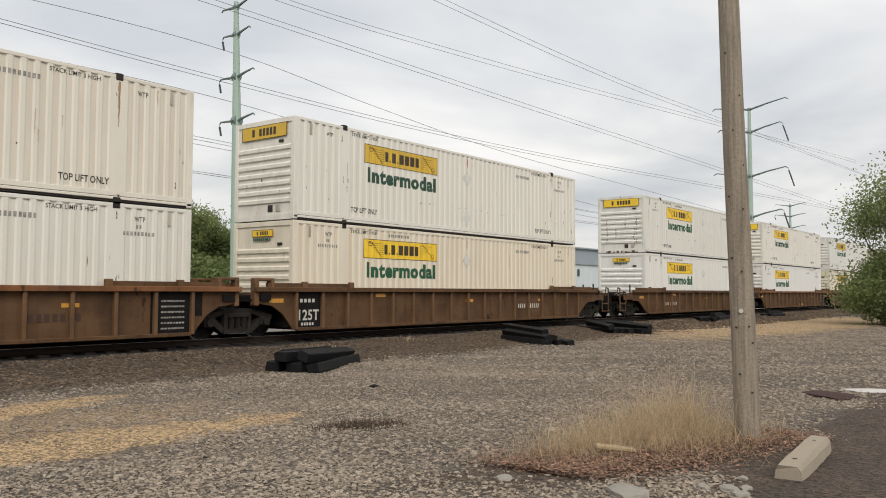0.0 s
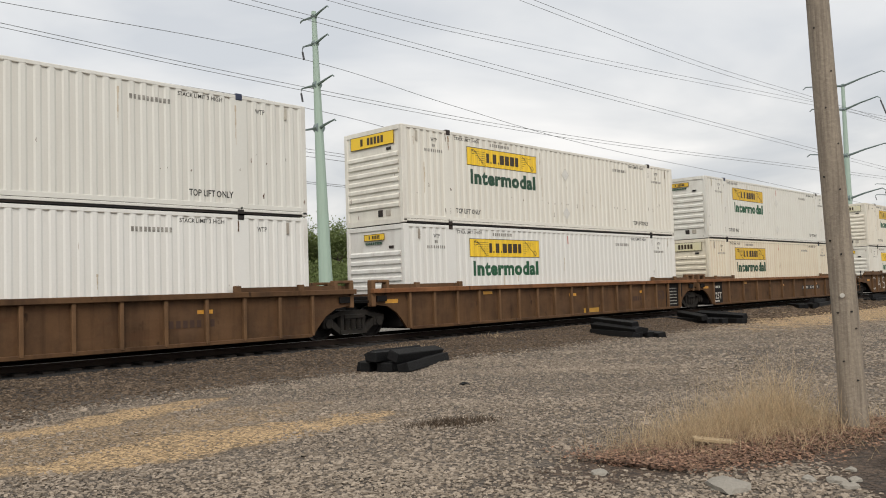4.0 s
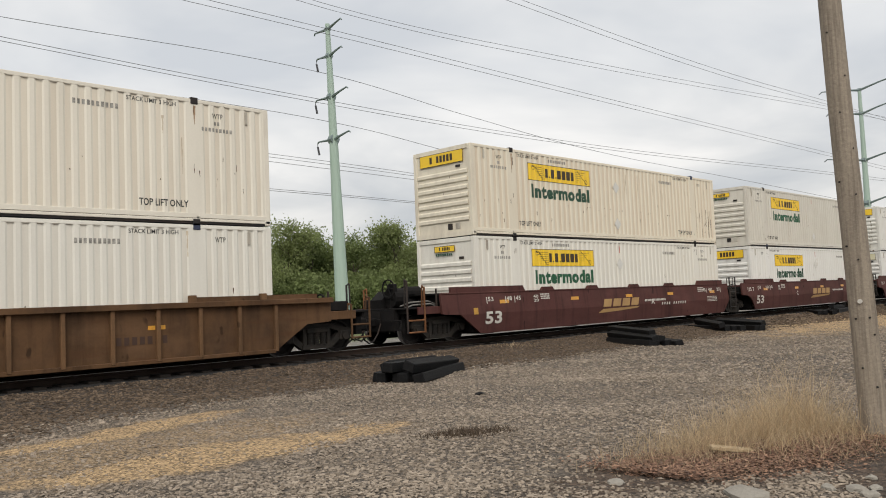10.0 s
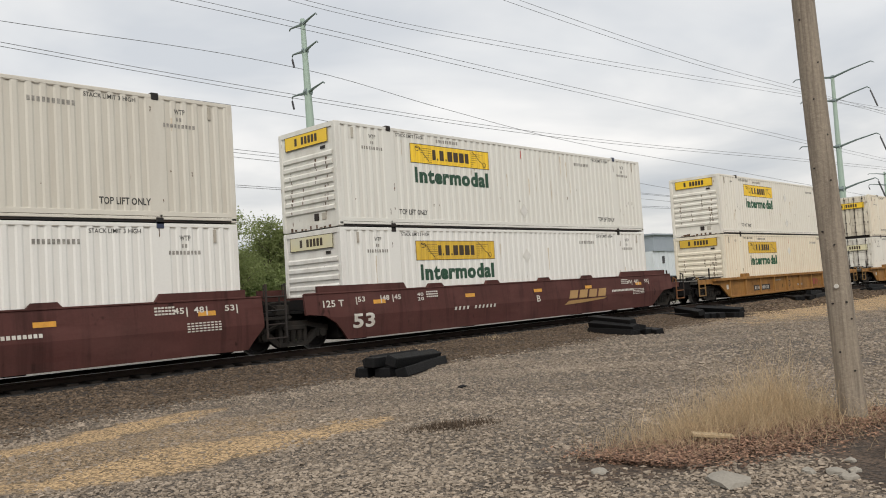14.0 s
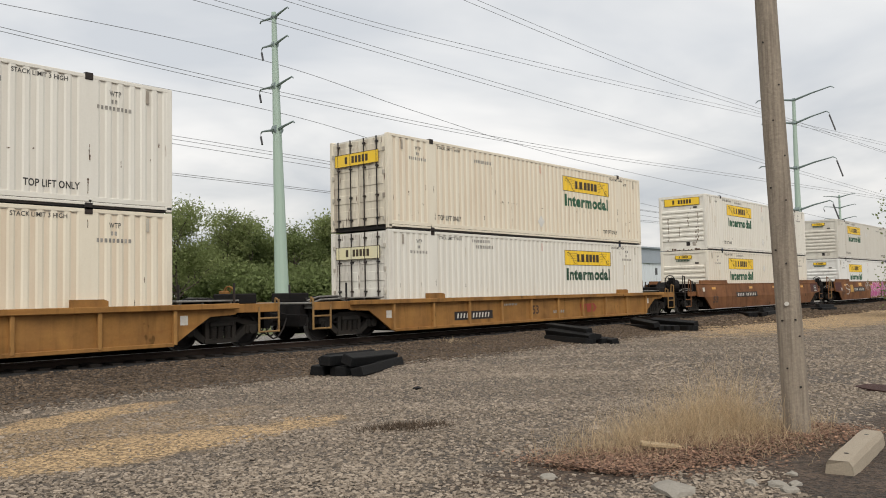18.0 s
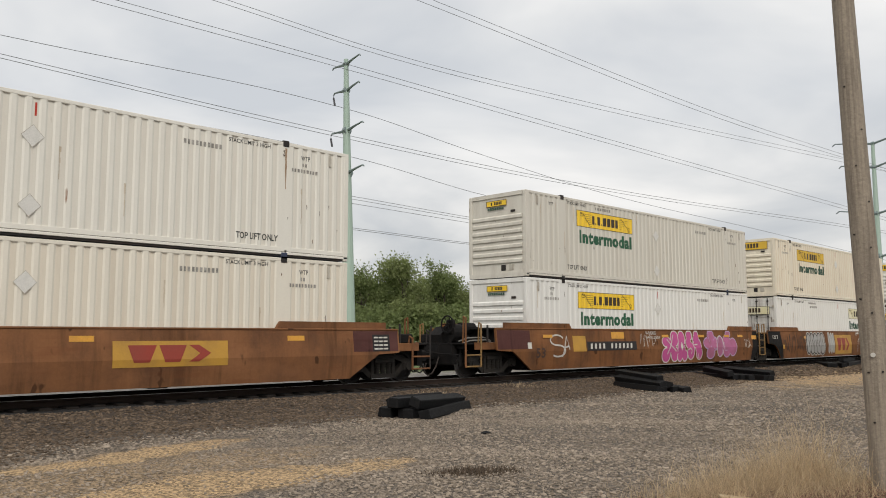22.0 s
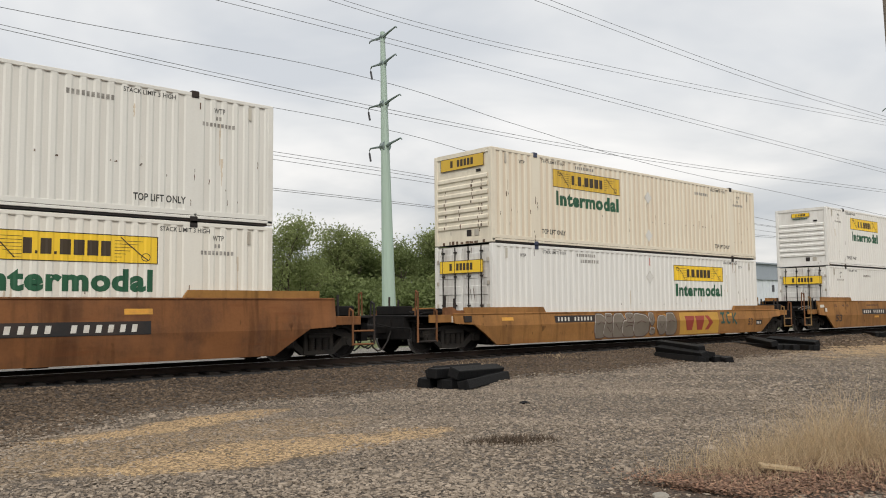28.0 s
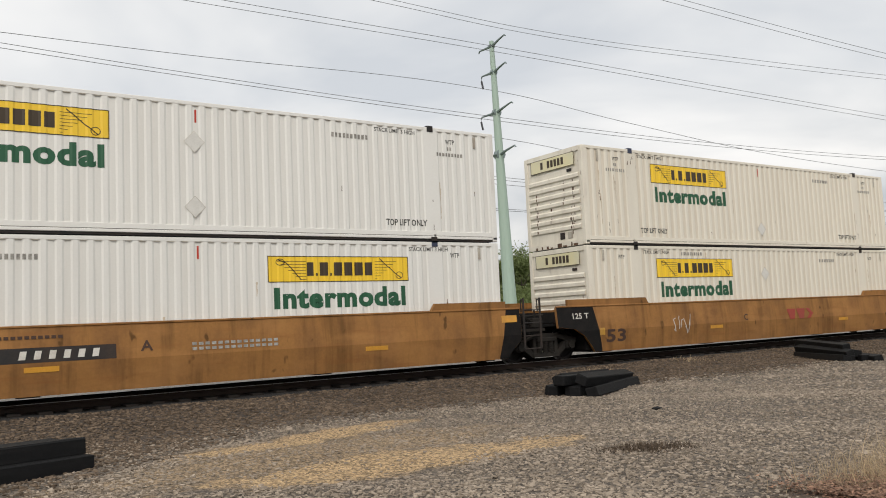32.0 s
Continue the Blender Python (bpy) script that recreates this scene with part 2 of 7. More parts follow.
def car_paint(name, base, dirt, amount=0.6):
    """Old paint on steel: chalky patches, dark runs and scattered rust."""
    m = surface(name, base, rough=0.75, stain=dirt, stain_amount=amount, stain_scale=1.5, stretch=(0.9, 1, 0.5), grain=0.10, grain_scale=18,
                bump=0.15, bump_scale=14, speck=[c * 0.35 for c in base], speck_level=0.68, speck_scale=4.0)
    nt = m.node_tree
    b = nt.nodes["Principled BSDF"]
    colour = b.inputs["Base Color"].links[0].from_socket
    tc = nt.nodes.new("ShaderNodeTexCoord")
    for stretch, scale, low, high, share, tint in (((2.6, 1, 0.16), 1.6, 0.50, 0.72, 0.75, [c * 0.38 for c in base]), ((0.35, 1, 0.8), 1.1, 0.52, 0.70, 0.45, [c * 1.45 + 0.012 for c in base]),
                                                   ((0.25, 1, 2.2), 2.3, 0.56, 0.72, 0.5, [base[0] * 0.75, base[1] * 0.62, base[2] * 0.6])):
        mp = nt.nodes.new("ShaderNodeMapping")
        mp.inputs["Scale"].default_value = stretch
        nt.links.new(tc.outputs["Object"], mp.inputs["Vector"])
        n = node(nt, "ShaderNodeTexNoise", Scale=scale, Detail=5.0, Roughness=0.6)
        nt.links.new(mp.outputs[0], n.inputs["Vector"])
        f = nt.nodes.new("ShaderNodeMapRange")
        f.inputs["From Min"].default_value, f.inputs["From Max"].default_value, f.inputs["To Max"].default_value = low, high, share
        nt.links.new(n.outputs[0], f.inputs["Value"])
        mix = nt.nodes.new("ShaderNodeMix")
        mix.data_type = "RGBA"
        mix.inputs[7].default_value = (*tint, 1)
        nt.links.new(f.outputs[0], mix.inputs[0])
        nt.links.new(colour, mix.inputs[6])
        colour = mix.outputs[2]
    nt.links.new(colour, b.inputs["Base Color"])
    return m


CAR = {
    "brown": car_paint("brown_car_paint", (0.108, 0.057, 0.027), (0.037, 0.022, 0.014), 0.85),
    # Paler copies for the proud posts: the light they catch is in the colour.
    "brown_post": car_paint("lit_brown_car_paint", (0.150, 0.082, 0.040), (0.055, 0.033, 0.020), 0.8),
    "ochre_post": car_paint("lit_ochre_car_paint", (0.34, 0.18, 0.058), (0.15, 0.078, 0.034), 0.7),
    "maroon": car_paint("maroon_car_paint", (0.080, 0.030, 0.026), (0.052, 0.024, 0.020)),
    "ochre": car_paint("ochre_car_paint", (0.29, 0.145, 0.042), (0.13, 0.065, 0.028), 0.75),
    "rust": car_paint("rust_red_car_paint", (0.190, 0.079, 0.029), (0.060, 0.031, 0.019), 0.95),
    "amber": car_paint("amber_brown_car_paint", (0.285, 0.137, 0.043), (0.13, 0.062, 0.027), 0.75),
    "umber": car_paint("umber_car_paint", (0.20, 0.088, 0.037), (0.080, 0.038, 0.022), 0.85),
}
TRUCK = surface("near_black_cast_steel", (0.0058, 0.0054, 0.0055), rough=0.8, stain=(0.021, 0.016, 0.013), stain_amount=0.5, stain_scale=5, bump=0.3, bump_scale=30)
# Paler cast steel: the light that the frames catch is in the colour.
FRAME = surface("lit_cast_frame", (0.021, 0.019, 0.017), rough=0.85, stain=(0.040, 0.032, 0.025), stain_amount=0.7, stain_scale=4, bump=0.3, bump_scale=30)
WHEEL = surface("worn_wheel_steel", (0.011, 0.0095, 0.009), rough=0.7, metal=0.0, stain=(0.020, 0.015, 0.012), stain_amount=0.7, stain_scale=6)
TREAD = surface("polished_wheel_rim", (0.42, 0.41, 0.40), rough=0.35, metal=0.9)
RAIL = surface("rusty_rail_steel", (0.036, 0.024, 0.018), rough=0.8, stain=(0.018, 0.013, 0.011), stain_scale=4)
RAILTOP = surface("polished_rail_head", (0.55, 0.54, 0.53), rough=0.3, metal=0.9, bump=0)
TIE = surface("old_creosoted_tie", (0.017, 0.014, 0.012), rough=0.9, stain=(0.040, 0.032, 0.026), stretch=(8, 0.7, 3), stain_scale=3, bump=0.5)
TARRED = surface("tarred_tie_wood", (0.0040, 0.0043, 0.0050), rough=0.72, stain=(0.0105, 0.010, 0.010), stain_amount=0.6, stretch=(0.6, 6, 6), stain_scale=3,
                 bump=0.4, bump_scale=22, per_object=0.2)
WOOD = surface("weathered_pole_wood", (0.275, 0.232, 0.180), rough=0.9, stain=(0.115, 0.092, 0.073), stain_amount=0.85, stretch=(14, 14, 0.6), stain_scale=2.2,
               grain=0.2, grain_scale=30, bump=0.5, bump_scale=25)
CONCRETE = surface("worn_concrete", (0.305, 0.258, 0.195), rough=0.9, stain=(0.21, 0.17, 0.125), stain_scale=3, grain=0.15, grain_scale=60, bump=0.35, bump_scale=70)
TOWER = surface("pale_green_tower_steel", (0.335, 0.435, 0.375), rough=0.6, stain=(0.36, 0.43, 0.375), stain_scale=0.4, grain=0.03, bump=0)
ARM = surface("galvanised_arm_steel", (0.20, 0.25, 0.25), rough=0.5, metal=0.3, bump=0)
CABLE = surface("dull_aluminium_cable", (0.17, 0.175, 0.19), rough=0.6, metal=0.2, bump=0)
INSULATOR = surface("dark_insulator_glaze", (0.035, 0.035, 0.04), rough=0.3, bump=0)
POLEWOOD = surface("distribution_pole_wood", (0.235, 0.205, 0.18), rough=0.9, stretch=(6, 6, 0.4))
BARK = surface("grey_brown_bark", (0.075, 0.06, 0.048), rough=0.95, stretch=(4, 4, 0.8), stain_scale=3, bump=0.6, bump_scale=12)
LEAF = surface("spring_leaves", (0.225, 0.268, 0.105), rough=0.8, stain=(0.255, 0.290, 0.122), stain_amount=0.8, stain_scale=0.5, grain=0.15, bump=0, island=0.2)
LEAF_DARK = surface("deep_green_leaves", (0.198, 0.247, 0.095), rough=0.8, stain=(0.212, 0.262, 0.104), stain_amount=0.8, stain_scale=0.35, grain=0.15, bump=0, island=0.2)
DRY = surface("dry_grass_blades", (0.55, 0.435, 0.285), rough=0.9, stain=(0.43, 0.30, 0.175), stain_amount=0.7, stain_scale=3, grain=0.2, bump=0, island=0.35)
DEADLEAF = surface("dead_brown_leaves", (0.182, 0.100, 0.066), rough=0.9, stain=(0.30, 0.20, 0.125), stain_amount=0.7, stain_scale=9, grain=0.2, bump=0, island=0.6)
STONE = surface("grey_gravel_stones", (0.288, 0.240, 0.190), rough=0.95, stain=(0.175, 0.140, 0.107), stain_scale=0.35, grain=0.2, grain_scale=80, bump=0.25, bump_scale=90, island=0.30)
BALLAST = surface("brown_ballast_stones", (0.128, 0.095, 0.068), rough=0.95, stain=(0.079, 0.058, 0.042), stain_scale=0.5, grain=0.2, grain_scale=80, bump=0.25, bump_scale=90, island=0.45)


for m in (TRUCK, FRAME, WHEEL, TARRED, TIE, STONE, BALLAST, BLACK, RAIL, *CAR.values()):
    m.node_tree.nodes["Principled BSDF"].inputs["Specular IOR Level"].default_value = 0.22


def let_light_through(m, share):
    """Thin leaves pass part of the light."""
    nt = m.node_tree
    b, out = nt.nodes["Principled BSDF"], nt.nodes["Material Output"]
    thin = nt.nodes.new("ShaderNodeBsdfTranslucent")
    nt.links.new(b.inputs["Base Color"].links[0].from_socket, thin.inputs["Color"])
    mix = nt.nodes.new("ShaderNodeMixShader")
    mix.inputs[0].default_value = share
    nt.links.new(b.outputs[0], mix.inputs[1])
    nt.links.new(thin.outputs[0], mix.inputs[2])
    nt.links.new(mix.outputs[0], out.inputs["Surface"])


for m in (LEAF, LEAF_DARK, DRY):
    let_light_through(m, 0.5)

# ---- helpers ----


def box(bm, x0, x1, y0, y1, z0, z1):
    v = [bm.verts.new((x, y, z)) for x in (x0, x1) for y in (y0, y1) for z in (z0, z1)]
    for f in ((0, 1, 3, 2), (4, 6, 7, 5), (0, 4, 5, 1), (2, 3, 7, 6), (0, 2, 6, 4), (1, 5, 7, 3)):
        bm.faces.new([v[k] for k in f])
    return v


def round_box(bm, x0, x1, y0, y1, z0, z1, r=0.01):
    """A box with chamfered edges."""
    v = box(bm, x0, x1, y0, y1, z0, z1)
    edges = {e for a in v for e in a.link_edges}
    bmesh.ops.bevel(bm, geom=list(edges), offset=r, segments=1, affect="EDGES")


def rod(bm, a, b, r, seg=8, r2=None):
    a, b = Vector(a), Vector(b)
    way = (b - a).normalized()
    side = way.orthogonal().normalized()
    up = way.cross(side)
    rings = []
    for c, q in ((a, r), (b, r if r2 is None else r2)):
        rings.append([bm.verts.new(c + (side * math.cos(k * math.tau / seg) + up * math.sin(k * math.tau / seg)) * q) for k in range(seg)])
    for k in range(seg):
        bm.faces.new((rings[0][k], rings[0][(k + 1) % seg], rings[1][(k + 1) % seg], rings[1][k]))
    bm.faces.new(rings[0][::-1]), bm.faces.new(rings[1])


def tube(bm, pts, r, seg=6):
    """One bent pipe along a line of points."""
    pts = [Vector(p) for p in pts]
    rings = []
    for k, p in enumerate(pts):
        way = (pts[min(k + 1, len(pts) - 1)] - pts[max(k - 1, 0)]).normalized()
        side = way.cross(Vector((0.13, 0.97, 0.2))).normalized()
        up = way.cross(side)
        rings.append([bm.verts.new(p + (side * math.cos(j * math.tau / seg) + up * math.sin(j * math.tau / seg)) * r) for j in range(seg)])
    for a, b in zip(rings, rings[1:]):
        for j in range(seg):
            bm.faces.new((a[j], a[(j + 1) % seg], b[(j + 1) % seg], b[j]))
    bm.faces.new(rings[0][::-1]), bm.faces.new(rings[-1])


def prism(bm, outline, y0, y1):
    """An outline of (x, z) points pushed from y0 to y1."""
    a = [bm.verts.new((x, y0, z)) for x, z in outline]
    b = [bm.verts.new((x, y1, z)) for x, z in outline]
    bm.faces.new(a), bm.faces.new(b[::-1])
    n = len(outline)
    for k in range(n):
        bm.faces.new((a[k], b[k], b[(k + 1) % n], a[(k + 1) % n]))


def ring(bm, centre, axis, r, thick, seg=16):
    """A hoop of square section round an axis 'x' or 'y'."""
    loops = []
    for k in range(seg):
        c, s = math.cos(k * math.tau / seg), math.sin(k * math.tau / seg)
        loop = []
        for q, h in ((r, -thick / 2), (r + thick, -thick / 2), (r + thick, thick / 2), (r, thick / 2)):
            p = (h, c * q, s * q) if axis == "x" else (c * q, h, s * q)
            loop.append(bm.verts.new(Vector(centre) + Vector(p)))
        loops.append(loop)
    for k in range(seg):
        a, b = loops[k], loops[(k + 1) % seg]
        for j in range(4):
            bm.faces.new((a[j], a[(j + 1) % 4], b[(j + 1) % 4], b[j]))


def done(bm, name, smooth=False):
    me = bpy.data.meshes.new(name)
    bmesh.ops.recalc_face_normals(bm, faces=bm.faces)
    if smooth:
        for f in bm.faces:
            f.smooth = True
    bm.to_mesh(me)
    bm.free()
    return me


def place(name, me, material, parent=None, m=None, label=""):
    """A mesh object with its own material, so that alike pieces can share one mesh."""
    if not me.materials:
        me.materials.append(None)
    ob = new(name, me)
    ob.material_slots[0].link = "OBJECT"
    ob.material_slots[0].material = material
    ob.parent = parent
    if m is not None:
        ob.matrix_basis = m
    if label:
        ob["label"] = label
    return ob


def part(name, bm, material, parent, label="", smooth=False):
    return place(name, done(bm, name, smooth), material, parent, None, label)


def thing(name, m, label, category, group="", kind=""):
    ob = new(name)
    ob.empty_display_size = 0.3
    ob.matrix_basis = m
    return tagged(ob, label, category, group, kind)


LETTERS = {}


def letters(text, bold=0.0, shear=0.0):
    """Vertices (0 to 1 both ways) and faces of a word in the built-in font."""
    key = (text, bold, shear)
    if key not in LETTERS:
        cu = bpy.data.curves.new("word", "FONT")
        cu.body, cu.offset, cu.shear, cu.resolution_u, cu.space_character = text, bold, shear, 3, 1.0 + 2.2 * bold
        ob = bpy.data.objects.new("word", cu)
        me = bpy.data.meshes.new_from_object(ob)
        co = np.array([v.co[:] for v in me.vertices])[:, :2]
        co = (co - co.min(0)) / np.maximum(co.max(0) - co.min(0), 1e-6)
        LETTERS[key] = (co, [tuple(p.vertices) for p in me.polygons])
        bpy.data.objects.remove(ob)
        bpy.data.meshes.remove(me)
        bpy.data.curves.remove(cu)
    return LETTERS[key]


CREASES, FOLDED = {}, {}


def bent(verts, faces, level, axis=1):
    """Faces cut in two where they cross a level of z, or of x (axis 0)."""
    out = []
    for f in faces:
        zs = [verts[k][axis] for k in f]
        if max(zs) <= level + 1e-4 or min(zs) >= level - 1e-4:
            out.append(tuple(f))
            continue
        for s in (1, -1):
            poly = []
            for a, b in zip(f, list(f[1:]) + [f[0]]):
                da, db = (verts[a][axis] - level) * s, (verts[b][axis] - level) * s
                if da >= 0:
                    poly.append(a)
                if da * db < 0:
                    q = da / (da - db)
                    verts.append(tuple(level if j == axis else verts[a][j] + (verts[b][j] - verts[a][j]) * q for j in range(2)))
                    poly.append(len(verts) - 1)
            if len(poly) > 2:
                out.append(tuple(poly))
    return verts, out


def on_side(name, verts, faces, depth, material, parent, label="", lift=0.006):
    """Flat marks given in (x, z), laid on a side whose face lies at y = -depth(x, z); they bend at the side's crease."""
    if depth in CREASES:
        verts, faces = bent(list(verts), faces, CREASES[depth])
    if depth is wall_depth:
        key = (name, lift, tuple(verts))
        if key not in FOLDED:
            low, high = min(v[0] for v in verts), max(v[0] for v in verts)
            verts = list(verts)
            for x in PX:
                if low < x < high:
                    verts, faces = bent(verts, faces, float(x), 0)
            me = bpy.data.meshes.new(name)
            me.from_pydata([(x, -wall_fold(x, z) - lift, z) for x, z in verts], [], faces)
            FOLDED[key] = me
        return place(name, FOLDED[key], material, parent, None, label)
    me = bpy.data.meshes.new(name)
    me.from_pydata([(x, -depth(x, z) - lift, z) for x, z in verts], [], faces)
    return place(name, me, material, parent, None, label)


def word(name, text, x0, x1, z0, z1, depth, material, parent, bold=0.0, shear=0.0, label="", lift=0.006):
    co, faces = letters(text, bold, shear)
    ob = on_side(name, [(x0 + a * (x1 - x0), z0 + b * (z1 - z0)) for a, b in co], faces, depth, material, parent, label, lift)
    return tagged(ob, kind="stuff") if name == "stencil_text" else ob


def quads(rects):
    verts, faces = [], []
    for x0, x1, z0, z1, lean in rects:
        n = len(verts)
        zs = [z0 + (z1 - z0) * k / 3 for k in range(4)]
        for k, z in enumerate(zs):
            verts += [(x0 + lean * k / 3, z), (x1 + lean * k / 3, z)]
        faces += [(n + 2 * k, n + 2 * k + 1, n + 2 * k + 3, n + 2 * k + 2) for k in range(3)]
    return verts, faces


def bars(name, x0, x1, z0, z1, n, depth, material, parent, fill=0.6, lean=0.0, lift=0.006, label=""):
    """A row of n plain bars, in place of characters."""
    w = (x1 - x0) / n
    verts, faces = quads([(x0 + k * w, x0 + k * w + w * fill, z0, z1, lean) for k in range(n)])
    return tagged(on_side(name, verts, faces, depth, material, parent, label, lift), kind="stuff")


def stroke(points, width):
    """The outline of a line drawn with a broad brush."""
    verts, faces = [], []
    pts = [Vector(p) for p in points]
    for k, p in enumerate(pts):
        way = (pts[min(k + 1, len(pts) - 1)] - pts[max(k - 1, 0)]).normalized()
        off = Vector((-way.y, way.x)) * width / 2
        verts += [tuple(p + off), tuple(p - off)]
        if k:
            n = 2 * k
            faces.append((n - 2, n - 1, n + 1, n))
    return verts, faces


def joined(pieces):
    verts, faces = [], []
    for v, f in pieces:
        n = len(verts)
        verts += list(v)
        faces += [tuple(k + n for k in g) for g in f]
    return verts, faces


def arc(cx, cz, rx, rz, a0, a1, n=14):
    return [(cx + rx * math.cos(radians(a0 + (a1 - a0) * k / n)), cz + rz * math.sin(radians(a0 + (a1 - a0) * k / n))) for k in range(n + 1)]


def blob(cx, cz, rx, rz, seed, n=28, wobble=0.10):
    rng = random.Random(seed)
    ph = [rng.uniform(0, 6.3) for _ in range(3)]
    pts = []
    for k in range(n):
        a = k * math.tau / n
        q = 1 + wobble * (math.sin(3 * a + ph[0]) + 0.6 * math.sin(5 * a + ph[1])) * 0.6
        c, s = math.cos(a), math.sin(a)
        pts.append((cx + rx * q * math.copysign(abs(c) ** 0.75, c), cz + rz * q * math.copysign(abs(s) ** 0.75, s)))
    return pts


def disc(outline):
    c = (sum(p[0] for p in outline) / len(outline), sum(p[1] for p in outline) / len(outline))
    n = len(outline)
    return [c, *outline], [(0, k + 1, (k + 1) % n + 1) for k in range(n)]


# ---- freight containers ----
LONG, WIDE, TALL = 16.15, 2.59, 2.895
HALF = WIDE / 2
FLUTE = 0.018
FLATS = ((0.0, 0.16), (1.82, 2.16), (13.99, 14.33), (15.99, 16.15))


def side_profile():
    xs, ys = [], []
    for k, (a, b) in enumerate(FLATS):
        xs += [a, b]
        ys += [0.0, 0.0]
        if k < 3:
            length = FLATS[k + 1][0] - b
            n = round(length / 0.283)
            p = length / n
            for j in range(n):
                s = b + j * p
                xs += [s + 0.15 * p, s + 0.30 * p, s + 0.70 * p, s + 0.85 * p]
                ys += [0.0, FLUTE, FLUTE, 0.0]
    return np.array(xs), np.array(ys)


PX, PY = side_profile()


def recess(x):
    return float(np.interp(x, PX, PY))


def wall_depth(x, z):
    return HALF


def wall_fold(x, z):
    return HALF - recess(x)


def fold_strip(x0, x1, z0, z1, lift):
    xs = [x0] + [x for x in PX if x0 < x < x1] + [x1]
    verts = [(x, -wall_fold(x, 0) - lift, z) for x in xs for z in (z0, z1)]
    faces = [(2 * k, 2 * k + 2, 2 * k + 3, 2 * k + 1) for k in range(len(xs) - 1)]
    return verts, faces


PLACARD = surface("pale_placard_plate", (0.66, 0.65, 0.61), rough=0.5, stain_amount=0.3, stain_scale=6, bump=0)


def container_meshes():
    m = {}
    verts, faces = fold_strip(0.0, LONG, 0.16, 2.82, 0.0)
    n = len(verts)
    verts += [(x, y + 0.05, z) for x, y, z in verts]
    faces += [tuple(k + n for k in f[::-1]) for f in faces]
    me = bpy.data.meshes.new("side_wall")
    me.from_pydata(verts, [], faces)
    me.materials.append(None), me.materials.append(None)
    # Flute floors take the second paint: grime and recess shade in its colour.
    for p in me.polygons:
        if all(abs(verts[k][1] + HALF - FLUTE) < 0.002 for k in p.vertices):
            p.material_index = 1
    m["side_wall"] = me
    bm = bmesh.new()
    round_box(bm, 0.0, LONG, -HALF - 0.004, -HALF + 0.09, 2.81, TALL, 0.008)
    m["top_rail"] = done(bm, "top_rail")
    bm = bmesh.new()
    lows = [(a + b) / 2 for a, b, c, d in zip(PX, PX[1:], PY, PY[1:]) if c > FLUTE * 0.9 and d > FLUTE * 0.9]
    for x in lows:
        box(bm, x - 0.06, x + 0.06, -HALF - 0.004, -HALF + 0.03, 2.799, 2.811)
    m["flute_cap"] = done(bm, "flute_cap")
    bm = bmesh.new()
    for a, b in ((0.0, 1.95), (1.95, 14.2), (14.2, LONG)):
        round_box(bm, a + 0.01, b - 0.01, -HALF - 0.006, -HALF + 0.10, 0.05, 0.115, 0.008)
        round_box(bm, a + 0.03, b - 0.03, -HALF - 0.003, -HALF + 0.06, 0.125, 0.235, 0.006)
    m["bottom_rail"] = done(bm, "bottom_rail")
    bm = bmesh.new()
    round_box(bm, -0.004, 0.15, -HALF - 0.006, -HALF + 0.14, 0.0, TALL, 0.02)
    m["corner_post"] = done(bm, "corner_post")
    bm = bmesh.new()
    round_box(bm, -0.09, 0.09, -HALF - 0.018, -HALF + 0.15, -0.06, 0.10, 0.012)
    m["lift_casting"] = done(bm, "lift_casting")
    bm = bmesh.new()
    box(bm, -0.035, 0.035, -HALF - 0.010, -HALF + 0.01, 0.0, 0.30)
    m["slot_plate"] = done(bm, "slot_plate")
    bm = bmesh.new()
    box(bm, 0.05, LONG - 0.05, -HALF + 0.05, HALF - 0.05, 2.80, 2.86)
    for k in range(40):
        box(bm, 0.3 + k * 0.39, 0.42 + k * 0.39, -HALF + 0.1, HALF - 0.1, 2.86, 2.872)
    m["roof"] = done(bm, "roof")
    bm = bmesh.new()
    # Widened black frame: paints the shaded gap under the bottom rail.
    box(bm, 0.1, LONG - 0.1, -HALF + 0.02, HALF - 0.02, 0.0, 0.13)
    m["underframe"] = done(bm, "underframe")
    # blank end with sloped horizontal ribs
    bm = bmesh.new()
    box(bm, 0.03, 0.08, -HALF + 0.13, HALF - 0.13, 0.1, TALL - 0.02)
    box(bm, -0.002, 0.06, -HALF + 0.13, HALF - 0.13, 2.76, TALL)
    box(bm, -0.002, 0.06, -HALF + 0.13, HALF - 0.13, 0.0, 0.16)
    m["front_wall"] = done(bm, "front_wall")
    bm = bmesh.new()
    a, b = -HALF + 0.17, HALF - 0.17
    rows = ((0.03, -0.09), (-0.012, -0.055), (-0.012, 0.035), (0.03, 0.08))
    verts = [[bm.verts.new((x, y, z)) for x, z in rows] for y in (a, b)]
    for k in range(3):
        bm.faces.new((verts[0][k], verts[0][k + 1], verts[1][k + 1], verts[1][k]))
    bm.faces.new(verts[0][::-1]), bm.faces.new(verts[1])
    m["wall_rib"] = done(bm, "wall_rib")
    # door leaf with shallow pressed panels, and its bars
    bm = bmesh.new()
    round_box(bm, 0.0, 0.05, -1.15, -0.012, 0.12, 2.80, 0.01)
    for z in (0.35, 0.85, 1.35, 1.85, 2.35):
        round_box(bm, -0.018, 0.01, -1.09, -0.07, z, z + 0.28, 0.014)
    m["door"] = done(bm, "door")
    bm = bmesh.new()
    rod(bm, (-0.045, 0, 0.06), (-0.045, 0, 2.84), 0.021, 8)
    for z in (0.3, 1.0, 1.9, 2.65):
        box(bm, -0.06, 0.0, -0.05, 0.05, z, z + 0.05)
    m["locking_bar"] = done(bm, "locking_bar")
    bm = bmesh.new()
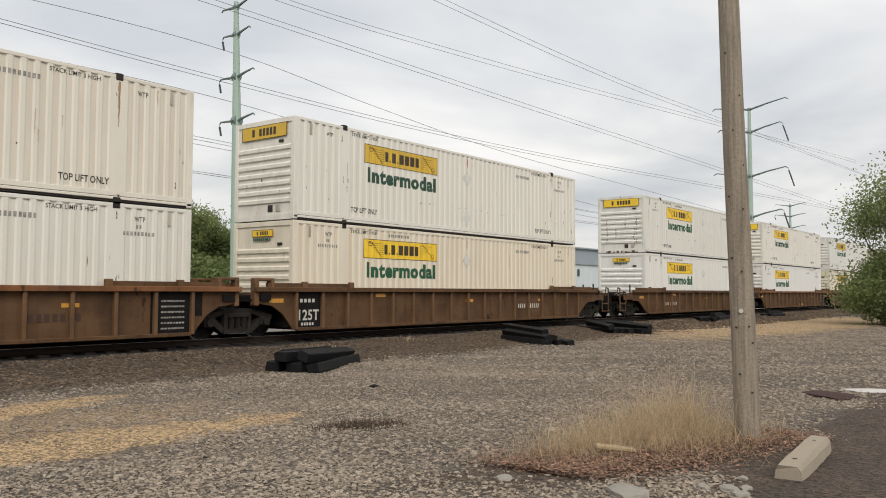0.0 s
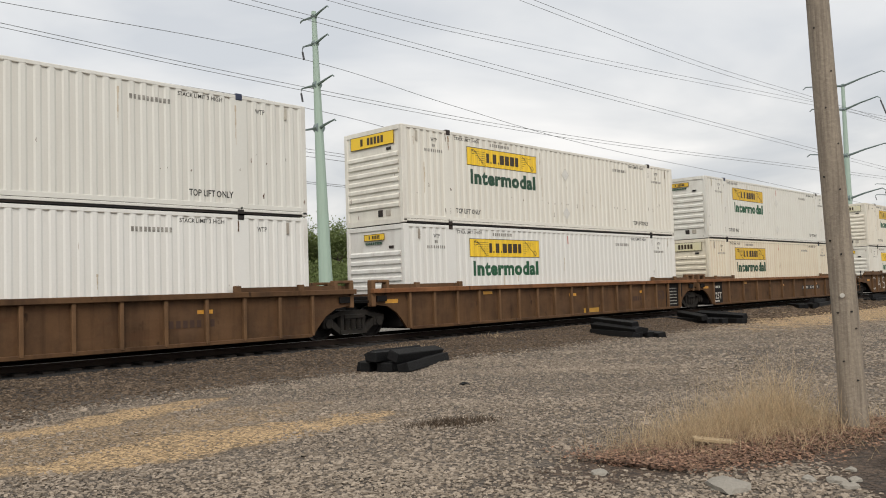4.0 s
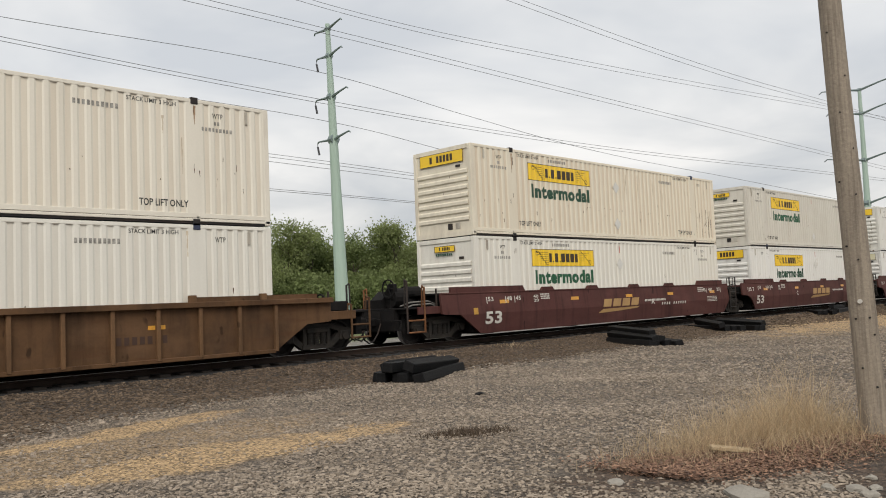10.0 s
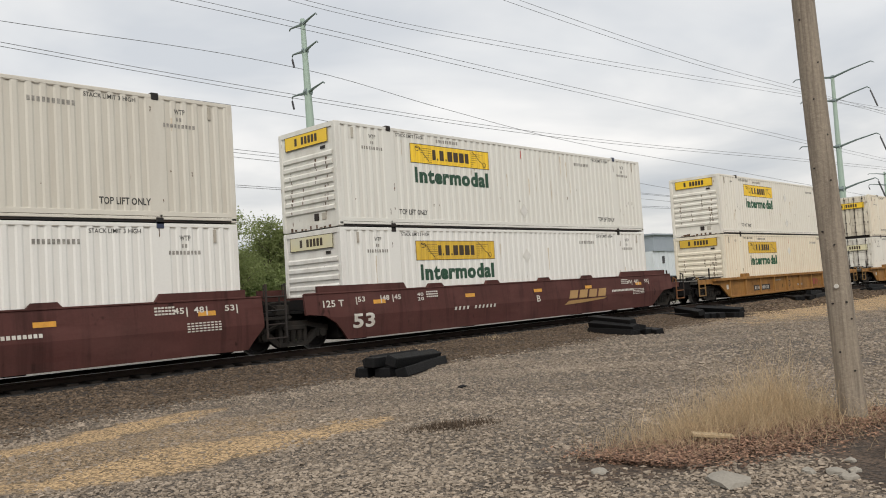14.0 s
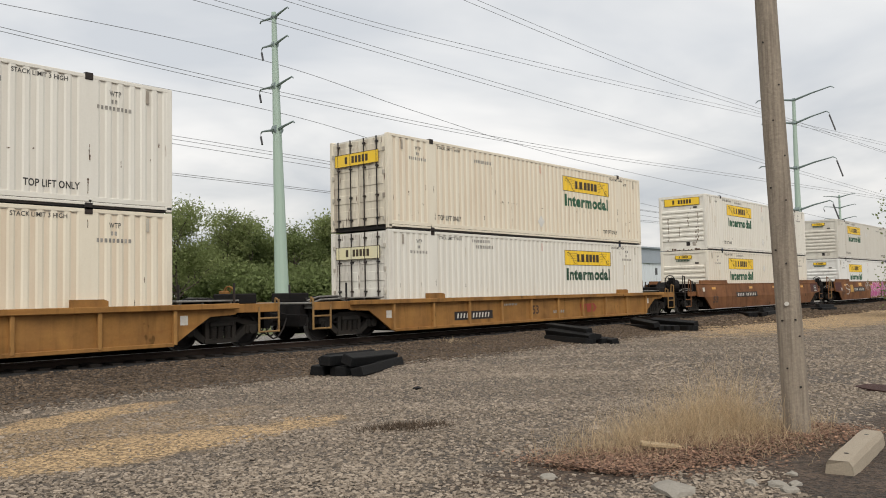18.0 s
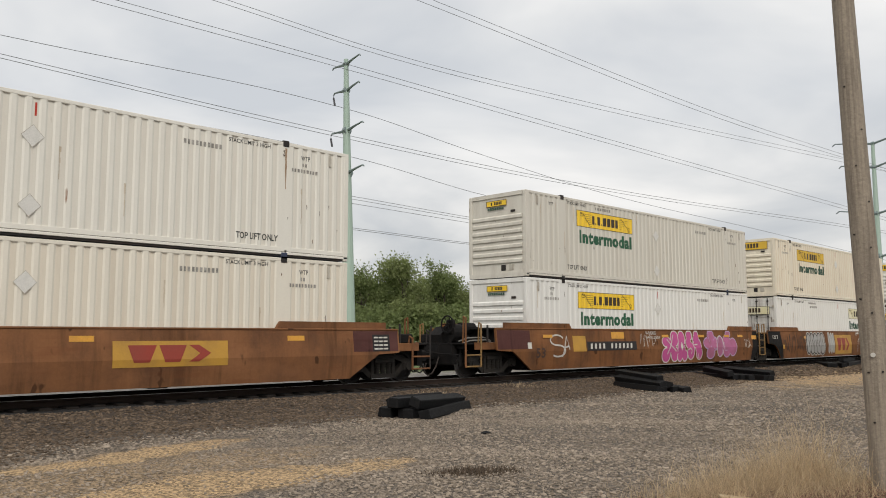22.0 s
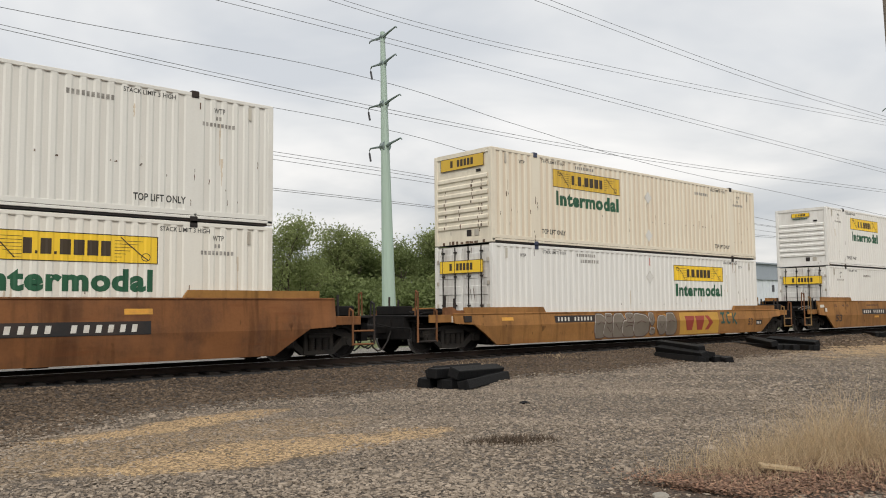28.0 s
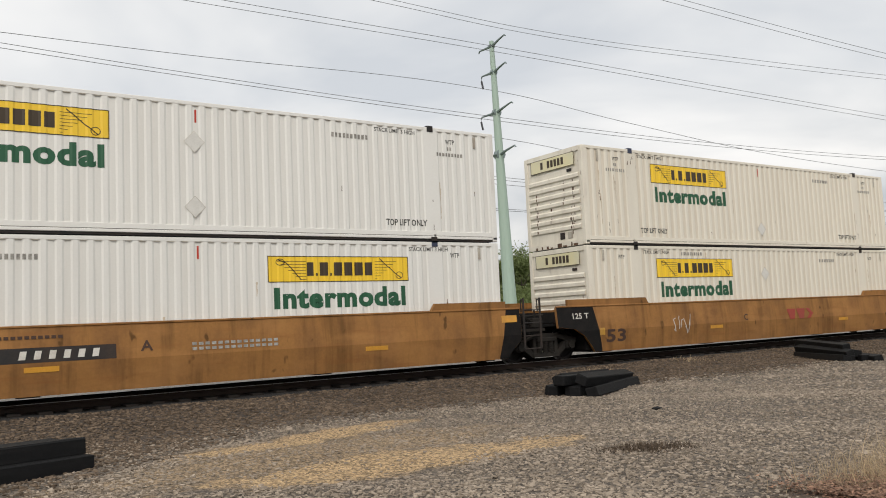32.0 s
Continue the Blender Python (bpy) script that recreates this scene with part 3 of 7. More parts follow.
    box(bm, -0.03, 0.02, -0.035, 0.035, 0.0, 0.12)
    m["hinge"] = done(bm, "hinge")
    bm = bmesh.new()
    round_box(bm, -0.02, 0.01, -0.10, 0.10, 0.0, 0.2, 0.01)
    m["vent"] = done(bm, "vent")
    verts, faces = [], []
    for q in (0.225, 0.212):
        verts += [(q * c, -0.005, q * 1.05 * s) for c, s in ((1, 0), (0, 1), (-1, 0), (0, -1))]
    faces = [(k, (k + 1) % 4, 4 + (k + 1) % 4, 4 + k) for k in range(4)] + [(4, 5, 6, 7)]
    me = bpy.data.meshes.new("placard_holder")
    me.from_pydata(verts, [], faces)
    me.materials.append(None), me.materials.append(PLACARD)
    me.polygons[4].material_index = 1
    m["placard_holder"] = me
    return m


BOX = container_meshes()
TURN = Matrix.Translation((LONG, 0, 0)) @ pose(0, 0, 0, 0, 0, 180)
FAR = Matrix.Translation((LONG, 0, 0)) @ pose(0, 0, 0, 0, 0, 180)


def end_sign(parent, film, wide, faded, door):
    """The sign on the end wall: a plain panel with bars for its characters."""
    w, h, z = (0.98, 0.40, 2.36) if wide else (0.46, 0.20, 2.46)
    if door:
        w, h, z = 0.98, 0.40, 2.02
    x = -0.075 if door else -0.004
    bm = bmesh.new()
    box(bm, x - 0.006, x, -w, w, z, z + h)
    board = part("end_sign", bm, SIGN[film], parent)
    bm = bmesh.new()
    n = 7
    for k in range(n):
        c = -w * 0.55 + (k + 0.5) * w * 1.1 / n
        if k in (1,):
            continue
        box(bm, x - 0.010, x - 0.005, -c - w * 0.055, -c + w * 0.055, z + h * 0.24, z + h * 0.78)
    for a, b in ((-w, -w + 0.02), (w - 0.02, w)):
        box(bm, x - 0.009, x - 0.005, a, b, z, z + h)
    for a, b in ((z, z + 0.015), (z + h - 0.015, z + h)):
        box(bm, x - 0.009, x - 0.005, -w, w, a, b)
    part("sign_bar", bm, SIGN_BROWN, board)
    if not wide and not door:
        bm = bmesh.new()
        for k in range(9):
            c = -w * 0.8 + k * w * 0.18
            box(bm, x - 0.006, x, -c - 0.03, -c + 0.03, z - 0.12, z - 0.04)
        part("lettering_bar", bm, GREEN["dark"], parent)


def side_sign(parent, film, green, x0):
    w, z0, z1 = 3.62, 1.93, 2.52
    me = bpy.data.meshes.new("side_sign")
    me.from_pydata(*[a if k != 1 else [] for k, a in enumerate((fold_strip(x0, x0 + w, z0, z1, 0.004)[0], 0, fold_strip(x0, x0 + w, z0, z1, 0.004)[1]))])
    board = place("side_sign", me, SIGN[film], parent, None, "yellow sign with dark bars")
    rects = []
    x = x0 + 0.94
    for width in (0.16, 0.05, 0.20, 0.05, 0.21, 0.21, 0.22, 0.19):
        tall = 0.06 if width < 0.1 else 0.31
        rects.append((x, x + width, z0 + 0.14, z0 + 0.14 + tall, 0))
        x += width + 0.055
    e = 0.018
    rects += [(x0, x0 + w, z0, z0 + e, 0), (x0, x0 + w, z1 - e, z1, 0), (x0, x0 + e, z0, z1, 0), (x0 + w - e, x0 + w, z0, z1, 0)]
    verts, faces = quads(rects)
    on_side("sign_bar", verts, faces, wall_depth, SIGN_BROWN, board, lift=0.007)
    fan = []
    for k in range(7):
        z = z0 + 0.06 + k * 0.068
        fan.append(stroke([(x0 + 0.22 + 0.09 * (6 - k), z), (x0 + 0.92, z)], 0.010))
        fan.append(stroke([(x0 + w - 0.92, z), (x0 + w - 0.92 + 0.09 * (k + 0.6), z)], 0.010))
    fan.append(stroke([(x0 + 0.22, z1 - 0.08), (x0 + 0.45, z1 - 0.16), (x0 + 0.80, z0 + 0.05)], 0.022))
    fan.append(stroke([(x0 + w - 0.80, z1 - 0.05), (x0 + w - 0.45, z1 - 0.34), (x0 + w - 0.22, z0 + 0.08)], 0.022))
    fan.append(stroke(arc(x0 + 0.30, z1 - 0.14, 0.10, 0.07, 0, 360), 0.016))
    fan.append(stroke(arc(x0 + w - 0.26, z0 + 0.14, 0.09, 0.08, 0, 360), 0.016))
    verts, faces = joined(fan)
    tagged(on_side("sign_ornament", verts, faces, wall_depth, SIGN_BROWN, board, lift=0.007), kind="stuff")
    word("lettering", "Intermodal", x0 + 0.14, x0 + w - 0.10, z0 - 0.60, z0 - 0.12, wall_depth, GREEN[green], parent, bold=0.048,
         label="bold green lettering", lift=0.004)


def scars(parent, rng, worn):
    """Scrapes and rust runs on the side wall: thin uneven marks on the ridges, and spots round the lifting posts."""
    rects, runs = [], []

    def run(x, z, tall, wide):
        for k in range(4):
            rects.append((x + rng.uniform(-0.4, 0.4) * wide, x + wide * rng.uniform(0.5, 1.0), z + tall * k / 4, z + tall * (k + 1) / 4, 0))

    for _ in range(int(rng.randint(9, 17) * worn)):
        run(rng.choice((rng.uniform(0.2, 1.8), rng.uniform(14.4, 15.9), rng.uniform(2.3, 14.0))), rng.uniform(0.3, 1.5), rng.uniform(0.03, 0.16), rng.uniform(0.012, 0.03))
    for x in (1.99, LONG - 1.99):
        for _ in range(rng.randint(1, 4)):
            run(x + rng.uniform(-0.15, 0.13), rng.choice((rng.uniform(0.2, 0.5), rng.uniform(0.9, 1.3), rng.uniform(2.3, 2.6))), rng.uniform(0.06, 0.28), rng.uniform(0.015, 0.035))
        if rng.random() < 0.14 * worn:
            low = rng.choice((2.45, 2.3, 2.1, 1.7))
            for k in range(10):
                a, b = 2.74 - (2.74 - low) * k / 10, 2.74 - (2.74 - low) * (k + 1) / 10
                wide = 0.07 * (1 - k / 14) * rng.uniform(0.6, 1.1)
                c = x + rng.uniform(-0.005, 0.005)
                runs.append((c - wide / 2, c + wide / 2, b, a, 0))
    z = rng.uniform(0.85, 1.15)
    for _ in range(int(rng.choice((0, 0, 8, 14)) * worn)):
        run(rng.uniform(5, 13), z + rng.uniform(-0.04, 0.04), rng.uniform(0.02, 0.05), rng.uniform(0.02, 0.05))
    if worn > 1.5:
        for x, z0, tall, wide in ((14.75, 0.95, 0.40, 0.03), (14.93, 0.30, 1.25, 0.045), (15.33, 0.75, 0.75, 0.03), (15.52, 0.28, 0.95, 0.06), (15.72, 0.30, 0.80, 0.035), (14.45, 0.45, 1.7, 0.012)):
            run(x, z0, tall, wide)
    soft = []
    for _ in range(int(rng.randint(5, 10) * worn)):
        x, top, tall = rng.uniform(0.3, 15.8), rng.uniform(1.2, 2.75), rng.uniform(0.25, 1.0)
        for k in range(6):
            wide = rng.uniform(0.02, 0.055) * (1 - k / 9)
            c = x + rng.uniform(-0.006, 0.006)
            soft.append((c - wide / 2, c + wide / 2, max(top - tall * (k + 1) / 6, 0.25), max(top - tall * k / 6, 0.26), 0))
    verts, faces = quads(soft)
    tagged(on_side("dirt_run", verts, faces, wall_depth, DIRT_RUN, parent, lift=0.0035), kind="stuff")
    if runs:
        verts, faces = quads(runs)
        tagged(on_side("rust_run", verts, faces, wall_depth, RUST_RUN, parent, lift=0.004), kind="stuff")
    if rects:
        verts, faces = quads(rects)
        tagged(on_side("rust_streak", verts, faces, wall_depth, RUST, parent, lift=0.0045), kind="stuff")


def container(m, shade, label, doors=False, film="yellow", green="green", wide=False, end_film=None, sign=True, seed=0, tick=True, grimy=False, worn=1.0):
    """A 53-foot box. doors: the door end leads, and the side sign then sits towards the other end."""
    c = thing("freight_container", m, label, "shipping container", "containers on the train")
    mat = SHADES[shade]
    for name in ("side_wall", "top_rail", "bottom_rail"):
        for m1 in (None, FAR):
            ob = place(name, BOX[name], mat, c, m1)
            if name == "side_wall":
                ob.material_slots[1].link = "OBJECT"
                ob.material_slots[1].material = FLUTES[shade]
    tagged(place("flute_cap", BOX["flute_cap"], GROOVE, c), kind="stuff")
    place("roof", BOX["roof"], ROOF, c)
    place("underframe", BOX["underframe"], BLACK, c)
    for k in range(2):
        place("corner_post", BOX["corner_post"], ENDS[shade], c, TURN if k else None)
        place("corner_post", BOX["corner_post"], ENDS[shade], c, pose(0.146, 0, 0, 0, 0, 180) if k else pose(LONG - 0.146, 0, 0))
    rng = random.Random(seed)
    for x in (1.99, LONG - 1.99):
        for z in (0.0, TALL - 0.06):
            place("lift_casting", BOX["lift_casting"], BLACK if rng.random() < 0.8 else BLUE_BLOCK, c, pose(x, 0, z))
    for x in (0.62, LONG - 0.62):
        place("slot_plate", BOX["slot_plate"], GROOVE, c, pose(x, 0, 2.46))
    # ends
    front, back = (TURN, None) if doors else (None, TURN)
    wall = place("front_wall", BOX["front_wall"], ENDS[shade], c, front)
    for z in (0.55, 0.80, 1.05, 1.30, 1.55, 1.80, 2.05):
        place("wall_rib", BOX["wall_rib"], ENDS[shade], wall, pose(0, 0, z + 0.0))
    for y in (-0.62, -0.28):
        place("vent", BOX["vent"], GROOVE if y < -0.5 else BLACK, wall, pose(0.03, y, 0.23))
    place("vent", BOX["vent"], BLACK, wall, pose(0.02, -0.72, 2.2) @ Matrix.Diagonal((1, 1, 0.4, 1)))
    if grimy:
        bm = bmesh.new()
        for y, z0, z1 in ((-0.84, 0.55, 2.0), (-0.72, 0.35, rng.uniform(1.0, 1.6)), (0.80, 0.5, 1.75), (rng.uniform(0.1, 0.4), 0.75, 1.30), (rng.uniform(-0.45, -0.2), 1.3, 2.0)):
            z = z0
            while z < z1:  # a broken run, wider where it collects on a rib
                tall, wide = rng.uniform(0.05, 0.13), rng.uniform(0.010, 0.035)
                a = y + rng.uniform(-0.02, 0.02)
                box(bm, 0.0265, 0.0285, a - wide, a + wide, z, z + tall)
                z += tall * rng.uniform(0.9, 1.6)
            for k in range(7):
                z = 0.55 + 0.25 * k
                if z0 - 0.1 < z < z1 and rng.random() < 0.6:
                    a, wide = y + rng.uniform(-0.03, 0.03), rng.uniform(0.008, 0.035)
                    box(bm, -0.0145, -0.0125, a - wide, a + wide, z - 0.05, z + 0.033)
        for k in range(9):
            a = -0.95 + k * 0.22 + rng.uniform(-0.05, 0.05)
            box(bm, -0.0045, -0.0025, a, a + rng.uniform(0.05, 0.2), 0.002, rng.uniform(0.03, 0.12))
        tagged(part("rust_streak", bm, RUST, wall), kind="stuff")
    for k in (-1, 1):
        leaf = place("door", BOX["door"], GRIMY[shade], c, (back or Matrix()) @ (pose(0, 0, 0) if k < 0 else Matrix.Translation((0, 1.162, 0))))
        for y in (-0.88, -0.32):
            place("locking_bar", BOX["locking_bar"], BLACK if doors else GROOVE, leaf, pose(-0.02, y, 0))
        for z in (0.25, 0.95, 1.65, 2.35):
            place("hinge", BOX["hinge"], GROOVE, leaf, pose(-0.005, -1.12 if k < 0 else -0.03, z))
    end_sign(wall if not doors else c, end_film or film, wide, film == "faded", doors)
    # side marks
    if sign:
        side_sign(c, film, green, 9.74 if doors else 2.85)
    for x in (2.28, 12.80):
        word("stencil_text", "TOP LIFT ONLY", x, x + 1.17, 0.36, 0.52, wall_depth, STENCIL, c, bold=0.022, lift=0.004)
    for x in (2.30, 13.40 if doors else 12.55):
        word("stencil_text", "STACK LIMIT 3 HIGH", x, x + 1.15, 2.66, 2.76, wall_depth, STENCIL, c, bold=0.012, lift=0.004)
    bars("stencil_bar", 4.2 if doors else 11.4, 5.2 if doors else 12.4, 2.42, 2.53, 10, wall_depth, STENCIL_PALE, c, 0.62, lift=0.004)
    if rng.random() < 0.6:
        bars("stencil_bar", 4.0, 5.0, 2.62, 2.72, 10, wall_depth, STENCIL_PALE, c, 0.62, lift=0.004)
    for x in (1.22, 14.62):
        word("stencil_text", "WTP", x, x + 0.27, 2.50, 2.62, wall_depth, STENCIL, c, bold=0.01, lift=0.004)
        if rng.random() < 0.75:
            bars("stencil_bar", x + 0.05, x + 0.22, 2.34, 2.43, 2, wall_depth, STENCIL_PALE, c, lift=0.004)
            bars("stencil_bar", x - 0.28, x + 0.55, 2.18, 2.27, 9, wall_depth, STENCIL_PALE, c, lift=0.004)
    if tick:
        bars("height_mark", 8.19, 8.23, 2.44, 2.72, 1, wall_depth, RED, c, 1.0, lift=0.004)
    scars(c, rng, worn)
    for z in ((0.62, 2.02) if rng.random() < 0.6 else (0.62,)):
        place("placard_holder", BOX["placard_holder"], GROOVE if rng.random() < 0.5 else SHADES["grey"], c, pose(8.17, -HALF - 0.002, z))
    return c


# ---- well cars ----
RAIL_Z, TRACK_Y = 0.38, 18.465


def wheel_mesh():
    bm = bmesh.new()
    for y in (-0.76, 0.76):
        s = math.copysign(1, y)
        prof = ((0.09, y + 0.08 * s), (0.12, y + 0.08 * s), (0.14, y + 0.03 * s), (0.33, y + 0.01 * s), (0.36, y + 0.065 * s), (0.415, y + 0.065 * s),
                (0.42, y - 0.05 * s), (0.448, y - 0.06 * s), (0.448, y - 0.085 * s), (0.36, y - 0.085 * s), (0.33, y - 0.03 * s), (0.09, y - 0.06 * s))
        seg = 28
        loops = [[bm.verts.new((q * math.cos(k * math.tau / seg), h, q * math.sin(k * math.tau / seg))) for q, h in prof] for k in range(seg)]
        for k in range(seg):
            a, b = loops[k], loops[(k + 1) % seg]
            for j in range(len(prof) - 1):
                f = bm.faces.new((a[j], a[j + 1], b[j + 1], b[j]))
                f.material_index = 1 if j in (5, 6, 7) else 0
    rod(bm, (0, -1.05, 0), (0, 1.05, 0), 0.085, 12)
    for y in (-1.06, 1.06):
        rod(bm, (0, y - 0.05, 0), (0, y + 0.05, 0), 0.13, 12)
        for k in range(3):
            a = k * math.tau / 3
            rod(bm, (0.07 * math.cos(a), y - 0.065, 0.07 * math.sin(a)), (0.07 * math.cos(a), y + 0.065, 0.07 * math.sin(a)), 0.02, 6)
    me = done(bm, "wheelset")
    me.materials.append(None), me.materials.append(TREAD)
    return me


def frame_mesh():
    """A cast side frame: arched top chord, sloping legs, spring seat and axle boxes, open between them."""
    bm = bmesh.new()
    prism(bm, [(-1.13, 0.02), (-1.13, 0.17), (-0.62, 0.26), (-0.42, 0.33), (0.42, 0.33), (0.62, 0.26), (1.13, 0.17), (1.13, 0.02), (0.75, 0.10), (0.40, 0.21), (-0.40, 0.21), (-0.75, 0.10)], -0.09, 0.09)
    prism(bm, [(-0.46, -0.31), (-0.46, -0.20), (0.46, -0.20), (0.46, -0.31)], -0.12, 0.09)
    for k in (-1, 1):
        prism(bm, [(k * 0.98, 0.06), (k * 0.72, 0.10), (k * 0.42, -0.18), (k * 0.46, -0.31)], -0.08, 0.08)
        round_box(bm, k * 0.38 - 0.06, k * 0.38 + 0.06, -0.10, 0.08, -0.22, 0.24, 0.015)
        round_box(bm, k * 0.9 - 0.17, k * 0.9 + 0.17, -0.13, 0.05, -0.13, 0.12, 0.03)
        rod(bm, (k * 0.9, -0.17, -0.01), (k * 0.9, 0.0, -0.01), 0.11, 12)
    for x in (-0.2, 0.0, 0.2):
        for z in range(6):  # coils of the springs
            rod(bm, (x, -0.06, -0.20 + z * 0.052), (x, -0.06, -0.172 + z * 0.052), 0.092, 9)
        rod(bm, (x, -0.06, -0.20), (x, -0.06, 0.10), 0.07, 8)
    round_box(bm, -0.34, 0.34, -0.16, 0.0, 0.10, 0.22, 0.02)
    return done(bm, "side_frame")


def bolster_mesh():
    bm = bmesh.new()
    round_box(bm, -0.20, 0.20, -0.95, 0.95, 0.02, 0.34, 0.03)
    rod(bm, (0, 0, 0.3), (0, 0, 0.50), 0.24, 12)
    for x in (-0.45, 0.45):
        rod(bm, (x, -0.85, 0.0), (x, 0.85, 0.0), 0.06, 8)
    return done(bm, "bolster")


CARMESH = {"wheelset": wheel_mesh(), "side_frame": frame_mesh(), "bolster": bolster_mesh()}
WHEELSETS = []
AXLE_Z = RAIL_Z + 0.42


def truck(car, x):
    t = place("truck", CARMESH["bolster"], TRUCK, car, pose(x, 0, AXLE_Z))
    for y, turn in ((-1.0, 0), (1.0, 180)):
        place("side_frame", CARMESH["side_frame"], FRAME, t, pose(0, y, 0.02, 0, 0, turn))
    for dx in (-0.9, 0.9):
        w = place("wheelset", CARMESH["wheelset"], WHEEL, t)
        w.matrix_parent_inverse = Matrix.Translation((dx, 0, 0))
        WHEELSETS.append(w)


def end_stations(kind, low, short=False):
    """The lower edge of the side towards an end: (distance outside the well, height)."""
    if kind == "joint" and short:
        return [(0.50, 1.08), (0.45, 1.02), (0.32, 0.88), (0.20, 0.75), (0.05, low)]
    if kind == "joint":
        return [(1.42, 1.27), (1.30, 1.28), (0.80, 1.22), (0.45, 1.02), (0.20, 0.75), (0.05, low)]
    return [(1.70, 1.22), (1.62, 1.20), (0.95, 1.17), (0.55, 0.92), (0.0, low)]


def well_car(m, style, colour, left, right, top, label, seed=0):
    """A well car for one stack; x runs from the stack's leading end. left and right: 'coupler' or 'joint'."""
    car = thing("well_car", m, label, "freight car", "well cars of the train")
    paintwork, low = CAR[colour], 0.56
    smooth = style == "smooth"
    crease = min(1.16, top - 0.34)

    def depth(x, z):
        if not smooth:
            return 1.385
        if z >= crease:
            return 1.50 - 0.075 * (z - crease) / (top - crease)
        return 1.50 - 0.06 * (crease - z) / (crease - low)

    if smooth:
        CREASES[depth] = crease

    stations = [(-d, z) for d, z in end_stations(left, low)] + [(x, low) for x in np.linspace(0.6, LONG - 0.6, 12)] + \
        [(LONG + d, z) for d, z in reversed(end_stations(right, low, smooth))]
    for side in (1, -1):
        verts, faces = [], []
        for x, zb in stations:
            zs = [top, max(crease, zb), zb] if smooth else [top, (top + zb) / 2, zb]
            for z in zs:
                verts.append((x, -side * depth(x, z), z))
            for z in zs:
                verts.append((x, -side * (depth(x, z) - 0.07), z))
        for k in range(len(stations) - 1):
            a, b = 6 * k, 6 * k + 6
            faces += [(a, b, b + 1, a + 1), (a + 1, b + 1, b + 2, a + 2), (a + 3, a + 4, b + 4, b + 3), (a + 4, a + 5, b + 5, b + 4),
                      (a, a + 3, b + 3, b), (a + 2, b + 2, b + 5, a + 5)]
        e = 6 * (len(stations) - 1)
        faces += [(0, 1, 4, 3), (1, 2, 5, 4), (e, e + 3, e + 4, e + 1), (e + 1, e + 4, e + 5, e + 2)]
        me = bpy.data.meshes.new("side_panel")
        me.from_pydata(verts, [], faces)
        place("side_panel", me, paintwork, car)
        x0, x1 = stations[0][0], stations[-1][0]
        if not smooth:
            bm = bmesh.new()
            round_box(bm, x0, x1, -side * 1.45 - 0.075, -side * 1.45 + 0.075, top - 0.03, top + 0.10, 0.012)
            # Umber on three top chords: orange weathering plus caught light put into the colour.
            part("top_chord", bm, CAR["umber"] if seed in (0, 3, 4) else paintwork, car)
            bm = bmesh.new()
            round_box(bm, 0.05, LONG - 0.05, -side * 1.42 - 0.05, -side * 1.42 + 0.05, low - 0.04, low + 0.05, 0.01)
            part("bottom_chord", bm, paintwork, car)
            bm = bmesh.new()
            round_box(bm, -0.045, 0.045, -side * 1.43 - 0.055, -side * 1.43 + 0.055, low, top - 0.02, 0.01)
            post = done(bm, "side_post")
            n = {4: 10, 9: 9, 10: 9}.get(seed, 16)
            for k in range(n + 1):
                x = 0.02 + (LONG - 0.04) * k / n
                place("side_post", post, CAR[colour + "_post"], car, pose(x, 0, 0))
        else:
            bm = bmesh.new()
            round_box(bm, x0 + 0.02, x1 - 0.02, -side * 1.40 - 0.045, -side * 1.40 + 0.045, top - 0.01, top + 0.035, 0.01)
            part("top_chord", bm, paintwork, car)
            if colour == "maroon":
                for x in (3.1, 5.75, 8.55, 11.2):
                    bm = bmesh.new()
                    prism(bm, [(x, top + 0.03), (x + 0.10, top + 0.14), (x + 0.60, top + 0.14), (x + 0.70, top + 0.03)], -side * 1.38 - 0.06, -side * 1.38 + 0.04)
                    part("side_guide", bm, paintwork, car)
        # raised guides over the two ends
        for a, b in ((x0 + 0.45, 2.25), (LONG - 2.25, x1 - 0.45)):
            bm = bmesh.new()
            if style == "low":
                a, b = (1.6, 2.4) if a < 5 else (LONG - 2.4, LONG - 1.6)
                prism(bm, [(a, top + 0.09), (a, top + 0.26), (b - 0.1, top + 0.26), (b, top + 0.22), (b, top + 0.09)], -side * 1.33 - 0.09, -side * 1.33 + 0.06)
            else:
                z = top + (0.035 if smooth else 0.10)
                lean, rise = 0.12, 0.17 if smooth else 0.11
                prism(bm, [(a, z), (a + (lean if a > 5 else 0), z + rise), (b - (lean if a < 5 else 0), z + rise), (b, z)], -side * 1.36 - 0.06, -side * 1.36 + 0.03)
            part("end_guide", bm, CAR["ochre"] if seed in (13, 14) and a > 5 else paintwork, car)
            if style == "ribbed":
                for x in ((0.35, 2.20) if a < 5 else (LONG - 2.20, LONG - 0.35)):
                    bm = bmesh.new()
                    round_box(bm, x - 0.09, x + 0.09, -side * 1.40 - 0.06, -side * 1.40 + 0.05, top + 0.09, top + 0.255, 0.015)
                    part("guide_lug", bm, CAR[colour + "_post"], car)
    bm = bmesh.new()
    box(bm, 0.02, LONG - 0.02, -1.30, 1.30, low + 0.02, low + 0.10)
    for x in (0.5, 5.0, 11.0, LONG - 0.5):
        box(bm, x - 0.2, x + 0.2, -1.32, 1.32, low - 0.03, low + 0.02)
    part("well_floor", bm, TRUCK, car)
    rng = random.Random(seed)
